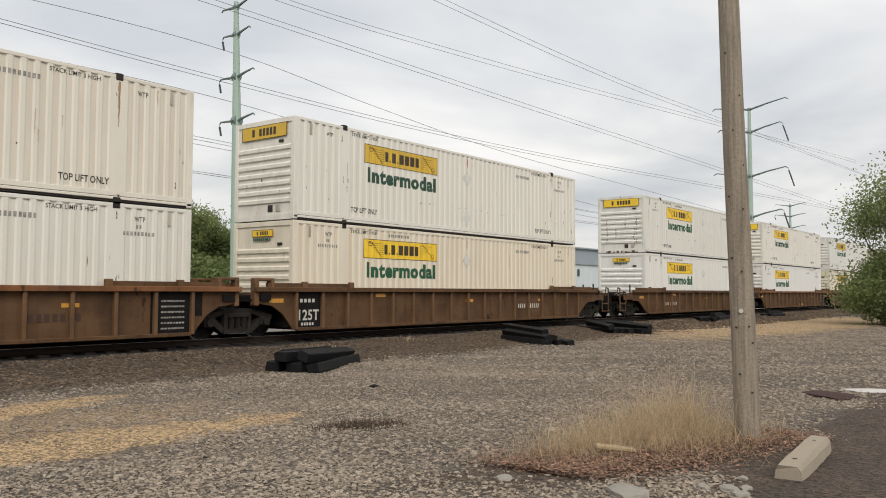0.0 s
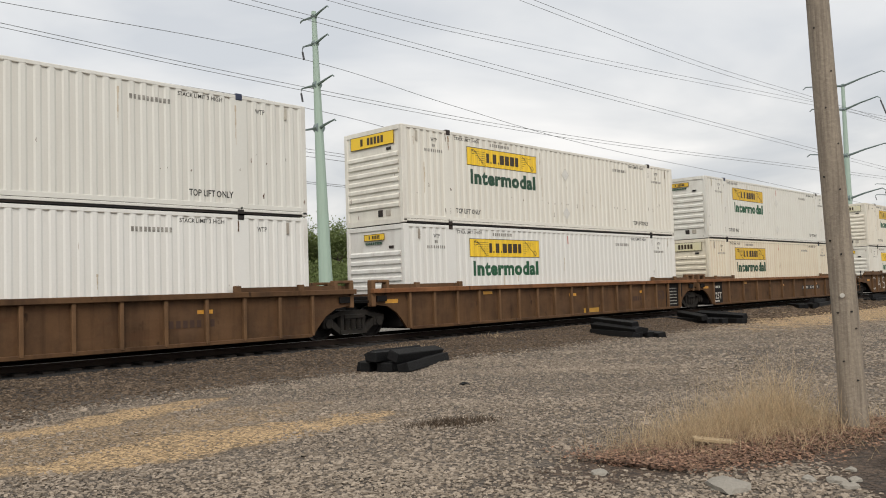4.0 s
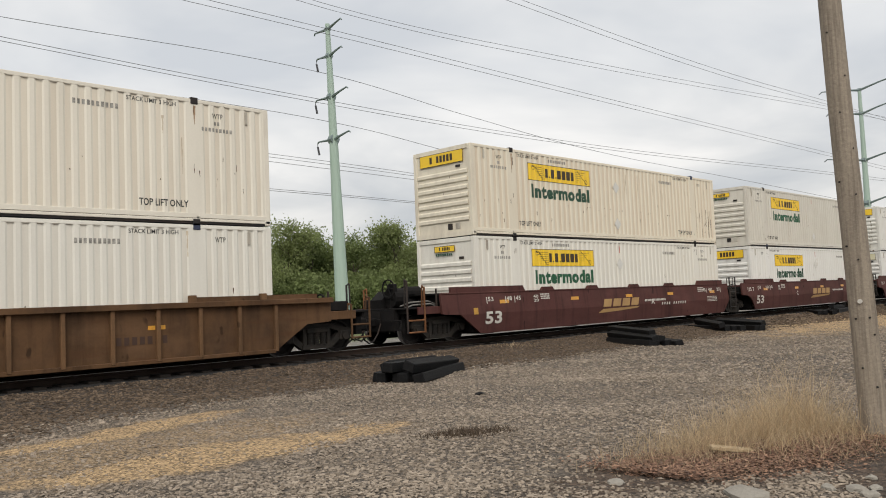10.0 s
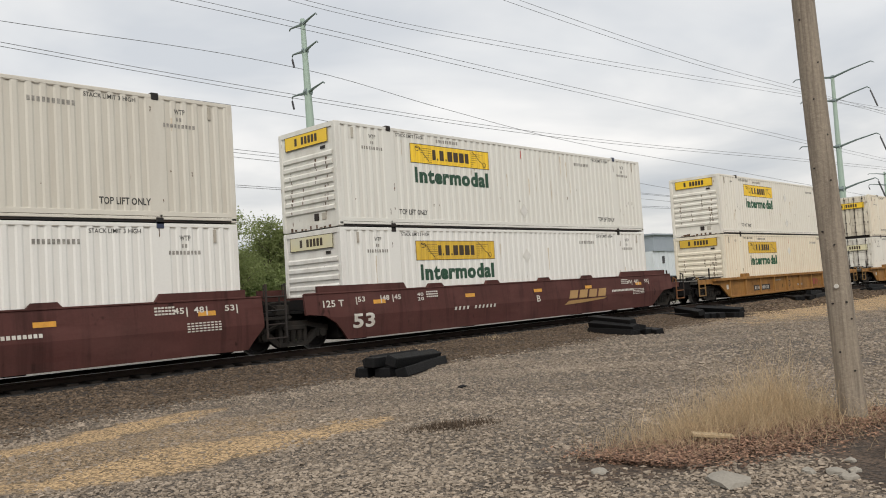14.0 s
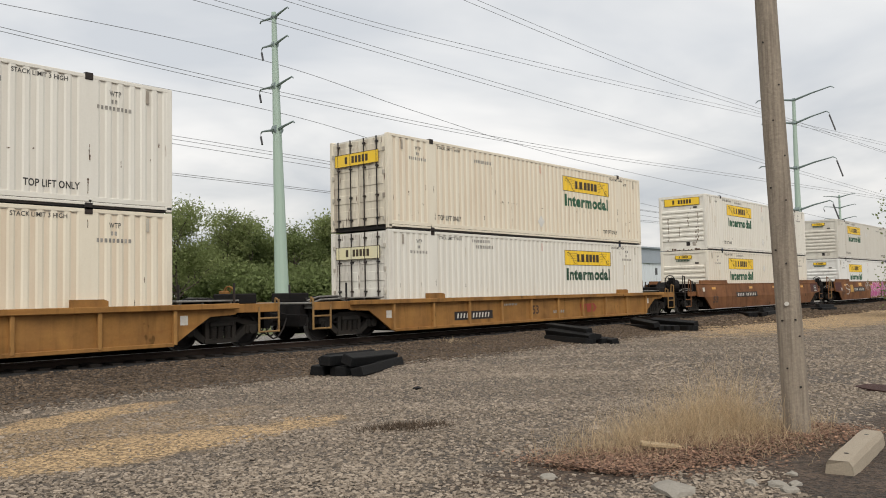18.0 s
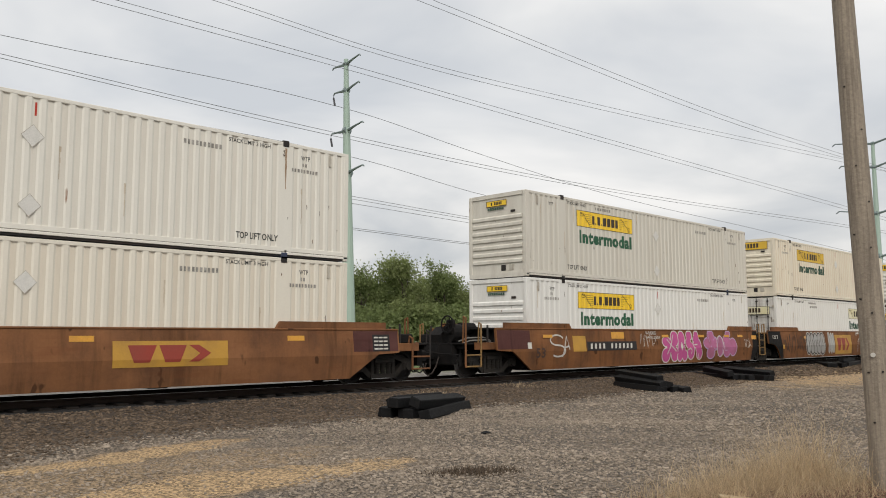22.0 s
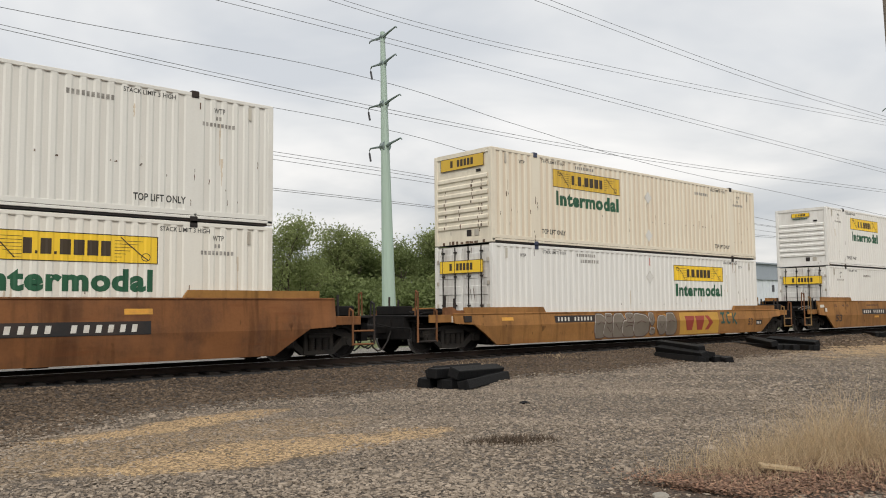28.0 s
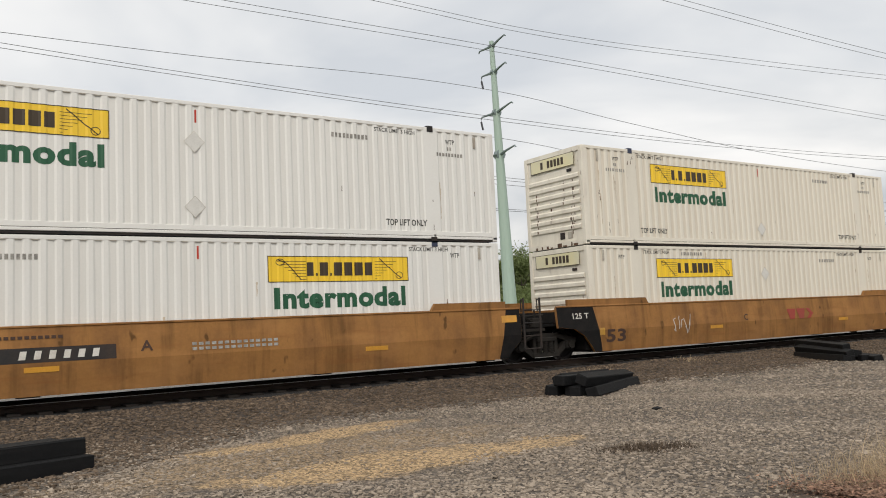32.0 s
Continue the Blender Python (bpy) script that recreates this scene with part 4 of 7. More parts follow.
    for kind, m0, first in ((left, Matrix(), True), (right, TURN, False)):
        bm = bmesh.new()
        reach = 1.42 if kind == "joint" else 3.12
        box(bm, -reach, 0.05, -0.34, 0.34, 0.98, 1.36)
        # Added filler block: hides the far side, keeping the truck bay black.
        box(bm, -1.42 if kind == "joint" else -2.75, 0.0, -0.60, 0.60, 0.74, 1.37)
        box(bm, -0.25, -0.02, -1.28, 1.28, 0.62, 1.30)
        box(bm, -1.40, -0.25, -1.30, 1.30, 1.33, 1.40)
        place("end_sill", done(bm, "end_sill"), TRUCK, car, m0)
        bm = bmesh.new()
        box(bm, -0.10, -0.02, -1.30, 1.30, 1.30, top - 0.05)
        place("bulkhead", done(bm, "bulkhead"), paintwork, car, m0)
        if kind == "coupler":
            bm = bmesh.new()
            round_box(bm, -3.05, -1.60, -1.30, 1.30, 1.40, 1.45, 0.01)
            for x in (-2.9, -2.3, -1.7):
                box(bm, x - 0.04, x + 0.04, -1.25, 1.25, 1.28, 1.40)
            place("end_platform", done(bm, "end_platform"), WALKWAY if style == "low" else TRUCK, car, m0)
            for y in (-1.33, 1.33):
                bm = bmesh.new()
                round_box(bm, -3.0 if style == "low" else -2.55, -1.60, y - 0.035, y + 0.035, 1.24, 1.46, 0.01)
                place("platform_edge", done(bm, "platform_edge"), paintwork, car, m0)
            bm = bmesh.new()
            round_box(bm, -3.70, -3.05, -0.11, 0.11, 0.93, 1.16, 0.03)
            round_box(bm, -3.78, -3.48, -0.20, 0.16, 0.86, 1.22, 0.05)
            # Added filler blocks for the black mass between the cars.
            box(bm, -3.1, -2.9, -0.9, 0.9, 0.80, 1.40)
            box(bm, -2.9, -1.7, -0.75, 0.75, 0.86, 1.38)
            place("coupler", done(bm, "coupler"), TRUCK, car, m0)
            bm = bmesh.new()
            rod(bm, (-3.20, -1.32, 1.10), (-3.20, -0.45, 1.12), 0.020, 6)
            rod(bm, (-3.20, -0.45, 1.12), (-3.45, -0.12, 1.22), 0.020, 6)
            rod(bm, (-3.20, -1.32, 1.10), (-3.24, -1.34, 0.82), 0.020, 6)
            place("uncoupling_lever", done(bm, "uncoupling_lever"), TRUCK, car, m0)
            for y, sag in ((-0.35, 0.48), (0.30, 0.56)):
                bm = bmesh.new()
                pts = [(-3.12, y, 1.02), (-3.24, y, 0.74), (-3.40, y, sag + 0.06), (-3.58, y, sag), (-3.74, y, sag + 0.10), (-3.84, y, 0.84)]
                tube(bm, pts, 0.024)
                place("air_hose", done(bm, "air_hose"), BLACK, car, m0)
            worn_end = seed == 15 and first
            if worn_end:
                for x0, x1, paint, words in ((-1.74, -1.56, PLATE_WHITE, "small white plate"), (-1.36, -1.08, BLACK, "small black plate")):
                    bm = bmesh.new()
                    round_box(bm, x0, x1, -1.375 if x0 < -1.5 else -1.515, -1.30, 1.24, 1.42, 0.006)
                    place("end_plate", done(bm, "end_plate"), paint, car, m0, words)
                bm = bmesh.new()
                prism(bm, [(-1.98, 1.46), (-1.98, 1.66), (-1.70, 1.68), (-1.52, 1.58), (-1.20, 1.58), (-1.20, 1.46)], -1.36, -1.24)
                place("lifting_bracket", done(bm, "lifting_bracket"), CAR["umber"], car, m0)
            for y in (-1.36, 1.36):
                # a step-through ladder of bent bar, and tall corner posts
                near, far = (-2.98, -2.30) if smooth else (-3.02, -2.40)
                high = (1.72 if top < 1.6 else 2.16) if smooth and first else 1.50 if style == "low" and (first or seed == 9) else 1.74
                tones = (CAR["umber"], CAR["umber"]) if worn_end else (BLACK, CAR["umber"]) if colour in ("maroon", "umber") or seed == 14 else (CAR["umber"], RAIL_PAINT) if smooth else (RAIL_PAINT, RAIL_PAINT) if style == "low" else (paintwork, paintwork)
                for x, tone, z in ((near, tones[0], 2.10 if worn_end else high + 0.06), (far, tones[1], high - 0.12)):
                    bm = bmesh.new()
                    rod(bm, (x, y, 0.72), (x, y, z), 0.030, 7)
                    rod(bm, (x, y, z - 0.03), (x + 0.02, y * 0.92, z + 0.03), 0.026, 7)
                    rod(bm, (x + 0.02, y * 0.92, z + 0.03), (x + 0.02, y * 0.90, 1.44), 0.024, 7)
                    place("handrail", done(bm, "handrail"), tone, car, m0)
                for z in (0.74, 1.08):
                    bm = bmesh.new()
                    rod(bm, (near, y, z), (far, y, z), 0.026, 6)
                    place("step", done(bm, "step"), BLACK if worn_end else tones[1], car, m0)
                for x, z in ((-1.90, 2.00), (-1.55, 1.92)) if smooth and colour != "maroon" else ((-1.72, 1.98),):
                    bm = bmesh.new()
                    rod(bm, (x, y * 0.93, 1.40), (x, y * 0.93, z), 0.034, 6)
                    place("corner_post", done(bm, "corner_post"), BLACK, car, m0)
            # brake rigging on and under the platform
            bm = bmesh.new()
            round_box(bm, -2.2, -1.72, -1.10, -0.30, 1.45, 1.62, 0.03)
            rod(bm, (-2.2, -0.7, 1.56), (-2.75, -0.7, 1.52), 0.05, 8)
            rod(bm, (-2.7, -0.9, 1.18), (-1.5, -0.9, 1.10), 0.045, 6)
            rod(bm, (-2.6, -1.05, 1.00), (-1.9, -1.05, 0.86), 0.035, 6)
            rod(bm, (-2.75, -0.9, 0.72), (-2.75, -0.9, 1.40), 0.05, 6)
            place("brake_gear", done(bm, "brake_gear"), TRUCK, car, m0)
            bm = bmesh.new()
            round_box(bm, -2.5, -1.72, 0.35, 1.15, 1.45, 1.72, 0.03)
            place("control_box", done(bm, "control_box"), TRUCK, car, m0)
            for y, z in ((-1.18, 1.52), (-1.08, 1.60)):
                bm = bmesh.new()
                tube(bm, [(-3.0, y, z - 0.1), (-2.6, y, z), (-1.9, y, z + 0.02), (-1.45, y, z - 0.12), (-0.9, y, z - 0.16)], 0.022)
                place("air_pipe", done(bm, "air_pipe"), TRUCK if worn_end else WALKWAY, car, m0)
            if smooth and first and colour != "amber":
                bm = bmesh.new()
                rod(bm, (-2.92, -0.55, 1.74), (-2.42, -0.55, 1.74), 0.29, 14)
                prism(bm, [(-3.0, 1.45), (-3.05, 1.70), (-2.75, 1.95), (-2.3, 1.80), (-1.75, 1.66), (-1.70, 1.45)], -0.35, 0.15)
                place("air_reservoir", done(bm, "air_reservoir"), TRUCK, car, m0)
                bm = bmesh.new()
                rod(bm, (-2.05, -0.2, 1.90), (-1.45, -0.2, 1.90), 0.19, 12)
                rod(bm, (-1.45, -0.2, 1.90), (-1.25, -0.2, 1.90), 0.07, 8)
                place("brake_cylinder", done(bm, "brake_cylinder"), TRUCK, car, m0)
            if smooth:
                bm = bmesh.new()
                round_box(bm, -1.75, -0.25, -1.28, 1.28, top - 0.02, top + 0.04, 0.01)
                for x in (-1.5, -0.7):
                    box(bm, x - 0.04, x + 0.04, -1.2, 1.2, 1.42, top - 0.02)
                place("crossover_walkway", done(bm, "crossover_walkway"), TRUCK, car, m0)
            elif style == "low":
                bm = bmesh.new()
                round_box(bm, -1.9, -0.15, -1.22, 1.22, top + 0.15, top + 0.19, 0.008)
                for x in (-1.7, -0.9, -0.3):
                    box(bm, x - 0.03, x + 0.03, -1.15, 1.15, 1.36, top + 0.15)
                place("crossover_walkway", done(bm, "crossover_walkway"), WALKWAY, car, m0)
            if smooth and first and colour != "amber" or not smooth and not first:
                bm = bmesh.new()
                ring(bm, (-3.02, -0.62, 2.02), "x", 0.24, 0.035)
                for k in range(3):
                    rod(bm, (-3.02, -0.62 - 0.24 * math.cos(k * 2.1), 2.02 - 0.24 * math.sin(k * 2.1)), (-3.02, -0.62 + 0.24 * math.cos(k * 2.1), 2.02 + 0.24 * math.sin(k * 2.1)), 0.014, 6)
                rod(bm, (-3.02, -0.62, 2.02), (-2.85, -0.62, 2.02), 0.05, 8)
                round_box(bm, -2.95, -2.78, -0.76, -0.48, 1.70, 2.16, 0.03)
                rod(bm, (-2.88, -0.62, 1.45), (-2.88, -0.62, 1.72), 0.06, 8)
                place("brake_wheel", done(bm, "brake_wheel"), paintwork if style == "low" else TRUCK, car, m0 if smooth else m0 @ Matrix.Translation((0.15, 0, -0.35)))
            truck(car, -1.45 if first else LONG + 1.45)
        else:
            bm = bmesh.new()
            box(bm, -1.66, -1.2, -0.30, 0.30, 1.0, 1.34)
            rod(bm, (-1.64, 0, 1.0), (-1.64, 0, 1.42), 0.30, 12)
            place("articulation", done(bm, "articulation"), TRUCK, car, m0)
            if not first:
                truck(car, LONG + 1.63)
            if not smooth:
                for y in (-1.32, 1.32):
                    bm = bmesh.new()
                    round_box(bm, -1.40, -1.26, y - 0.11, y + 0.11, 1.22, top + 0.30, 0.02)
                    round_box(bm, -0.86, -0.74, y - 0.11, y + 0.11, top + 0.08, top + 0.30, 0.02)
                    round_box(bm, -1.40, -0.74, y - 0.10, y + 0.10, top + 0.26, top + 0.34, 0.02)
                    place("end_bracket", done(bm, "end_bracket"), CAR["brown_post"], car, m0)
                    # Dark plate on solid steel: draws the shade inside a hand hold.
                    bm = bmesh.new()
                    box(bm, -1.24, -0.88, y * 1.085 - 0.02, y * 1.085 + 0.02, 1.36, top - 0.10)
                    place("hand_hold_opening", done(bm, "hand_hold_opening"), TRUCK, car, m0)
            # Added dark block, filling the joint in place of clutter.
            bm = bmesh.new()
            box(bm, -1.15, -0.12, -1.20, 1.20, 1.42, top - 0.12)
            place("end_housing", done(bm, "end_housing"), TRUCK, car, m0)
            if not first and smooth:
                bm = bmesh.new()
                for x in (-1.12, -0.56):
                    rod(bm, (x, 1.53, 0.78), (x, 1.53, 2.22 if seed == 12 else 2.12), 0.030, 7)
                    rod(bm, (x, 1.53, 2.18 if seed == 12 else 2.08), (x - 0.02, 1.40, 2.18 if seed == 12 else 2.08), 0.018, 6)
                    rod(bm, (x - 0.02, 1.40, 2.18 if seed == 12 else 2.08), (x - 0.02, 1.40, 1.75), 0.018, 6)
                for z in (0.78, 1.12, 1.46, 1.80):
                    rod(bm, (-1.12, 1.53, z), (-0.56, 1.53, z), 0.018, 6)
                place("ladder", done(bm, "ladder"), RAIL_PAINT if seed == 12 else BLACK, car, m0)
                bm = bmesh.new()
                round_box(bm, -1.38, -0.50, 1.10, 1.40, 1.22, 1.30, 0.01)
                round_box(bm, -1.30, -0.95, 1.15, 1.42, 1.32, 1.58, 0.02)
                for a, b in (((-1.40, 1.36, 1.26), (-0.52, 1.36, 1.72)), ((-1.05, 1.38, 1.30), (-1.05, 1.38, 1.80)), ((-0.60, 1.30, 0.95), (-1.35, 1.30, 1.22)), ((-1.38, 1.34, 1.66), (-0.45, 1.34, 1.62))):
                    rod(bm, a, b, 0.024, 6)
                place("step_platform", done(bm, "step_platform"), FRAME, car, m0)
    return car, depth

# ---- ground and track ----
SAND = ((5.0, 11.35, 2.3, 0.55, 16), (5.15, 8.55, 2.55, 0.72, -2), (4.6, 9.9, 3.2, 1.0, 6), (44.0, 11.6, 17.0, 3.6, 0))


def ground_height(x, y):
    """The yard is flat, the ballast shoulder rises under the track, and the field behind lies a little lower."""
    z = np.interp(y, [12.6, 14.6, 16.3, 16.9, 20.1, 22.6, 26.0, 60.0], [0.0, 0.035, 0.185, 0.205, 0.205, 0.0, -0.10, -0.15])
    roll = 0.018 * np.sin(x * 0.9 + 1.3) * np.sin(y * 1.1) + 0.012 * np.sin(x * 2.3 + y * 1.7)
    return z + roll * np.clip((30 - np.abs(y - 8)) / 20, 0, 1) - 0.01


def value(nt, op, a, b=None, clamp=False):
    n = nt.nodes.new("ShaderNodeMath")
    n.operation, n.use_clamp = op, clamp
    for k, v in enumerate((a, b)):
        if v is None:
            continue
        if isinstance(v, (int, float)):
            n.inputs[k].default_value = v
        else:
            nt.links.new(v, n.inputs[k])
    return n.outputs[0]


def ramped(nt, v, a, b, lo=0.0, hi=1.0):
    n = nt.nodes.new("ShaderNodeMapRange")
    n.interpolation_type = "SMOOTHSTEP"
    for key, q in (("From Min", a), ("From Max", b), ("To Min", lo), ("To Max", hi)):
        n.inputs[key].default_value = q
    nt.links.new(v, n.inputs["Value"])
    return n.outputs[0]


def blend(nt, fac, a, b):
    n = nt.nodes.new("ShaderNodeMix")
    n.data_type = "RGBA"
    nt.links.new(fac, n.inputs[0])
    for k, c in ((6, a), (7, b)):
        if isinstance(c, tuple):
            n.inputs[k].default_value = (*c, 1)
        else:
            nt.links.new(c, n.inputs[k])
    return n.outputs[2]


def ground_material():
    m = bpy.data.materials.new("yard_ground")
    m.use_nodes = True
    nt = m.node_tree
    b = nt.nodes["Principled BSDF"]
    b.inputs["Roughness"].default_value = 0.95
    tc = nt.nodes.new("ShaderNodeTexCoord")
    sep = nt.nodes.new("ShaderNodeSeparateXYZ")
    nt.links.new(tc.outputs["Object"], sep.inputs[0])
    x, y = sep.outputs[0], sep.outputs[1]

    def noise_at(scale, detail=5.0, rough=0.6):
        n = node(nt, "ShaderNodeTexNoise", Scale=scale, Detail=detail, Roughness=rough)
        nt.links.new(tc.outputs["Object"], n.inputs["Vector"])
        return n.outputs[0]

    big, mid, fine = noise_at(0.35), noise_at(2.2), noise_at(24, 3)
    cells = nt.nodes.new("ShaderNodeTexVoronoi")
    cells.inputs["Scale"].default_value = 34
    nt.links.new(tc.outputs["Object"], cells.inputs["Vector"])
    tone = ramped(nt, cells.outputs["Color"], 0.1, 0.9, 0.15, 1.65)
    # Darker than the loose stones: shade in their gaps is put into the colour.
    gravel = blend(nt, ramped(nt, big, 0.35, 0.7), (0.146, 0.119, 0.094), (0.108, 0.087, 0.068))
    ballast = blend(nt, ramped(nt, mid, 0.3, 0.75), (0.068, 0.050, 0.037), (0.047, 0.035, 0.026))
    sand = blend(nt, ramped(nt, fine, 0.3, 0.7), (0.475, 0.330, 0.180), (0.365, 0.250, 0.132))
    tar = blend(nt, ramped(nt, mid, 0.35, 0.7), (0.088, 0.060, 0.041), (0.055, 0.039, 0.028))
    field = blend(nt, ramped(nt, big, 0.3, 0.7), (0.085, 0.13, 0.035), (0.15, 0.15, 0.06))
    wav = value(nt, "MULTIPLY", value(nt, "SUBTRACT", mid, 0.5), 2.2)
    yy = value(nt, "ADD", y, wav)
    inland = value(nt, "MULTIPLY", value(nt, "MAXIMUM", value(nt, "SUBTRACT", 4.5, x), 0.0), 0.8)
    colour = blend(nt, ramped(nt, value(nt, "ADD", yy, inland), 12.4, 14.8), gravel, ballast)
    # Near-black band under the train: oily ballast with the cars' shade in its colour.
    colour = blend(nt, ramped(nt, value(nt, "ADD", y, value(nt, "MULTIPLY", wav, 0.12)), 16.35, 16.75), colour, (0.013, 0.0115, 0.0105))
    road = blend(nt, ramped(nt, mid, 0.3, 0.7), (0.24, 0.225, 0.20), (0.19, 0.175, 0.155))
    colour = blend(nt, ramped(nt, yy, 23.6, 24.6), colour, road)
    shape = None
    for cx, cy, rx, ry, turn in SAND:
        c, s = math.cos(radians(turn)), math.sin(radians(turn))
        dx, dy = value(nt, "SUBTRACT", x, cx), value(nt, "SUBTRACT", y, cy)
        u = value(nt, "DIVIDE", value(nt, "ADD", value(nt, "MULTIPLY", dx, c), value(nt, "MULTIPLY", dy, s)), rx)
        v = value(nt, "DIVIDE", value(nt, "SUBTRACT", value(nt, "MULTIPLY", dy, c), value(nt, "MULTIPLY", dx, s)), ry)
        d = value(nt, "ADD", value(nt, "MULTIPLY", u, u), value(nt, "MULTIPLY", v, v))
        d = value(nt, "ADD", d, value(nt, "MULTIPLY", value(nt, "SUBTRACT", mid, 0.5), 3.2))
        f = ramped(nt, d, 1.45, 0.40)
        f = value(nt, "MULTIPLY", f, 0.5 if rx == 3.2 else 1.0)
        shape = f if shape is None else value(nt, "MAXIMUM", shape, f)
    shape = value(nt, "MULTIPLY", shape, ramped(nt, fine, 0.30, 0.48, 0.35, 1.0))
    colour = blend(nt, shape, colour, sand)
    dirt = blend(nt, ramped(nt, fine, 0.3, 0.7), (0.105, 0.070, 0.046), (0.065, 0.045, 0.032))
    u, v = value(nt, "DIVIDE", value(nt, "SUBTRACT", x, 8.1), 2.6), value(nt, "DIVIDE", value(nt, "ADD", value(nt, "SUBTRACT", y, 3.55), value(nt, "MULTIPLY", value(nt, "SUBTRACT", x, 8.1), 0.3)), 0.95)
    d = value(nt, "ADD", value(nt, "ADD", value(nt, "MULTIPLY", u, u), value(nt, "MULTIPLY", v, v)), value(nt, "MULTIPLY", value(nt, "SUBTRACT", mid, 0.5), 2.0))
    colour = blend(nt, ramped(nt, d, 1.25, 0.6), colour, dirt)
    edge = value(nt, "ADD", value(nt, "ADD", y, value(nt, "MULTIPLY", wav, 0.35)), value(nt, "MULTIPLY", value(nt, "MAXIMUM", value(nt, "SUBTRACT", 7.1, x), 0.0), 1.5))
    colour = blend(nt, ramped(nt, edge, 2.95, 2.45), colour, tar)
    colour = blend(nt, ramped(nt, yy, 28.5, 31.0), colour, field)
    near = nt.nodes.new("ShaderNodeMix")
    near.data_type, near.blend_type, near.inputs[0].default_value = "RGBA", "MULTIPLY", 0.75
    nt.links.new(colour, near.inputs[6])
    nt.links.new(tone, near.inputs[7])
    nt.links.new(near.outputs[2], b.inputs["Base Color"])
    bp = node(nt, "ShaderNodeBump", Strength=0.9, Distance=0.035)
    nt.links.new(value(nt, "ADD", cells.outputs["Distance"], value(nt, "MULTIPLY", fine, 0.5)), bp.inputs["Height"])
    nt.links.new(bp.outputs[0], b.inputs["Normal"])
    return m


GROUND = ground_material()
gx = np.concatenate([[-1500, -600, -250, -100, -50, -25], np.arange(-12, 60, 0.5), [65, 75, 90, 120, 180, 300, 600, 1200, 2500]])
gy = np.concatenate([[-1500, -500, -150, -60, -25, -12, -6], np.arange(-3, 27, 0.4), [30, 36, 45, 60, 90, 150, 300, 700, 1500, 3000]])
mx, my = np.meshgrid(gx, gy, indexing="ij")
mz = ground_height(mx, my)
verts = np.stack([mx.ravel(), my.ravel(), mz.ravel()], 1)
idx = np.arange(len(gx) * len(gy)).reshape(len(gx), len(gy))
quad = np.stack([idx[:-1, :-1], idx[1:, :-1], idx[1:, 1:], idx[:-1, 1:]], -1).reshape(-1, 4)
me = bpy.data.meshes.new("ground")
me.from_pydata(verts.tolist(), [], quad.tolist())
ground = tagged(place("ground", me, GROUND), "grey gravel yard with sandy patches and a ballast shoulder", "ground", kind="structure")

track = thing("railway_track", pose(0, 0, 0), "steel rails on dark creosoted wooden ties", "railway track", kind="structure")
for y in (TRACK_Y - 0.755, TRACK_Y + 0.755):
    bm = bmesh.new()
    prof = [(-0.07, 0.20), (0.07, 0.20), (0.07, 0.215), (0.012, 0.235), (0.012, 0.325), (0.036, 0.34), (0.036, 0.376), (-0.036, 0.376), (-0.036, 0.34), (-0.012, 0.325), (-0.012, 0.235), (-0.07, 0.215)]
    rings = [[bm.verts.new((x, y + h, z)) for h, z in prof] for x in (-300, 700)]
    for k in range(len(prof)):
        bm.faces.new((rings[0][k], rings[0][(k + 1) % len(prof)], rings[1][(k + 1) % len(prof)], rings[1][k]))
    r = part("rail", bm, RAIL, track)
    bm = bmesh.new()
    box(bm, -300, 700, y - 0.030, y + 0.030, 0.375, 0.380)
    part("running_surface", bm, RAILTOP, r, "polished rail head")


def tie_mesh(seed):
    rng = random.Random(seed)
    bm = bmesh.new()
    round_box(bm, -1.29, 1.29, -0.122, 0.122, 0.0, 0.20, 0.014)
    for v in bm.verts:
        v.co += Vector([rng.uniform(-0.008, 0.008) for _ in range(3)])
    return done(bm, "tie")


TIES = [tie_mesh(k) for k in range(5)]
rng = random.Random(4)
for k in range(150):
    x = -6 + k * 0.52
    place("tie", TIES[k % 5], TIE, track, pose(x, TRACK_Y + rng.uniform(-0.04, 0.04), 0.035 + rng.uniform(0, 0.012), 0, 0, 90 + rng.uniform(-1, 1)))
bm = bmesh.new()
for k in range(500):
    x = 72 + k * 0.52
    box(bm, x - 0.11, x + 0.11, TRACK_Y - 1.29, TRACK_Y + 1.29, 0.06, 0.215)
tagged(part("far_ties", bm, TIE, track), kind="stuff")


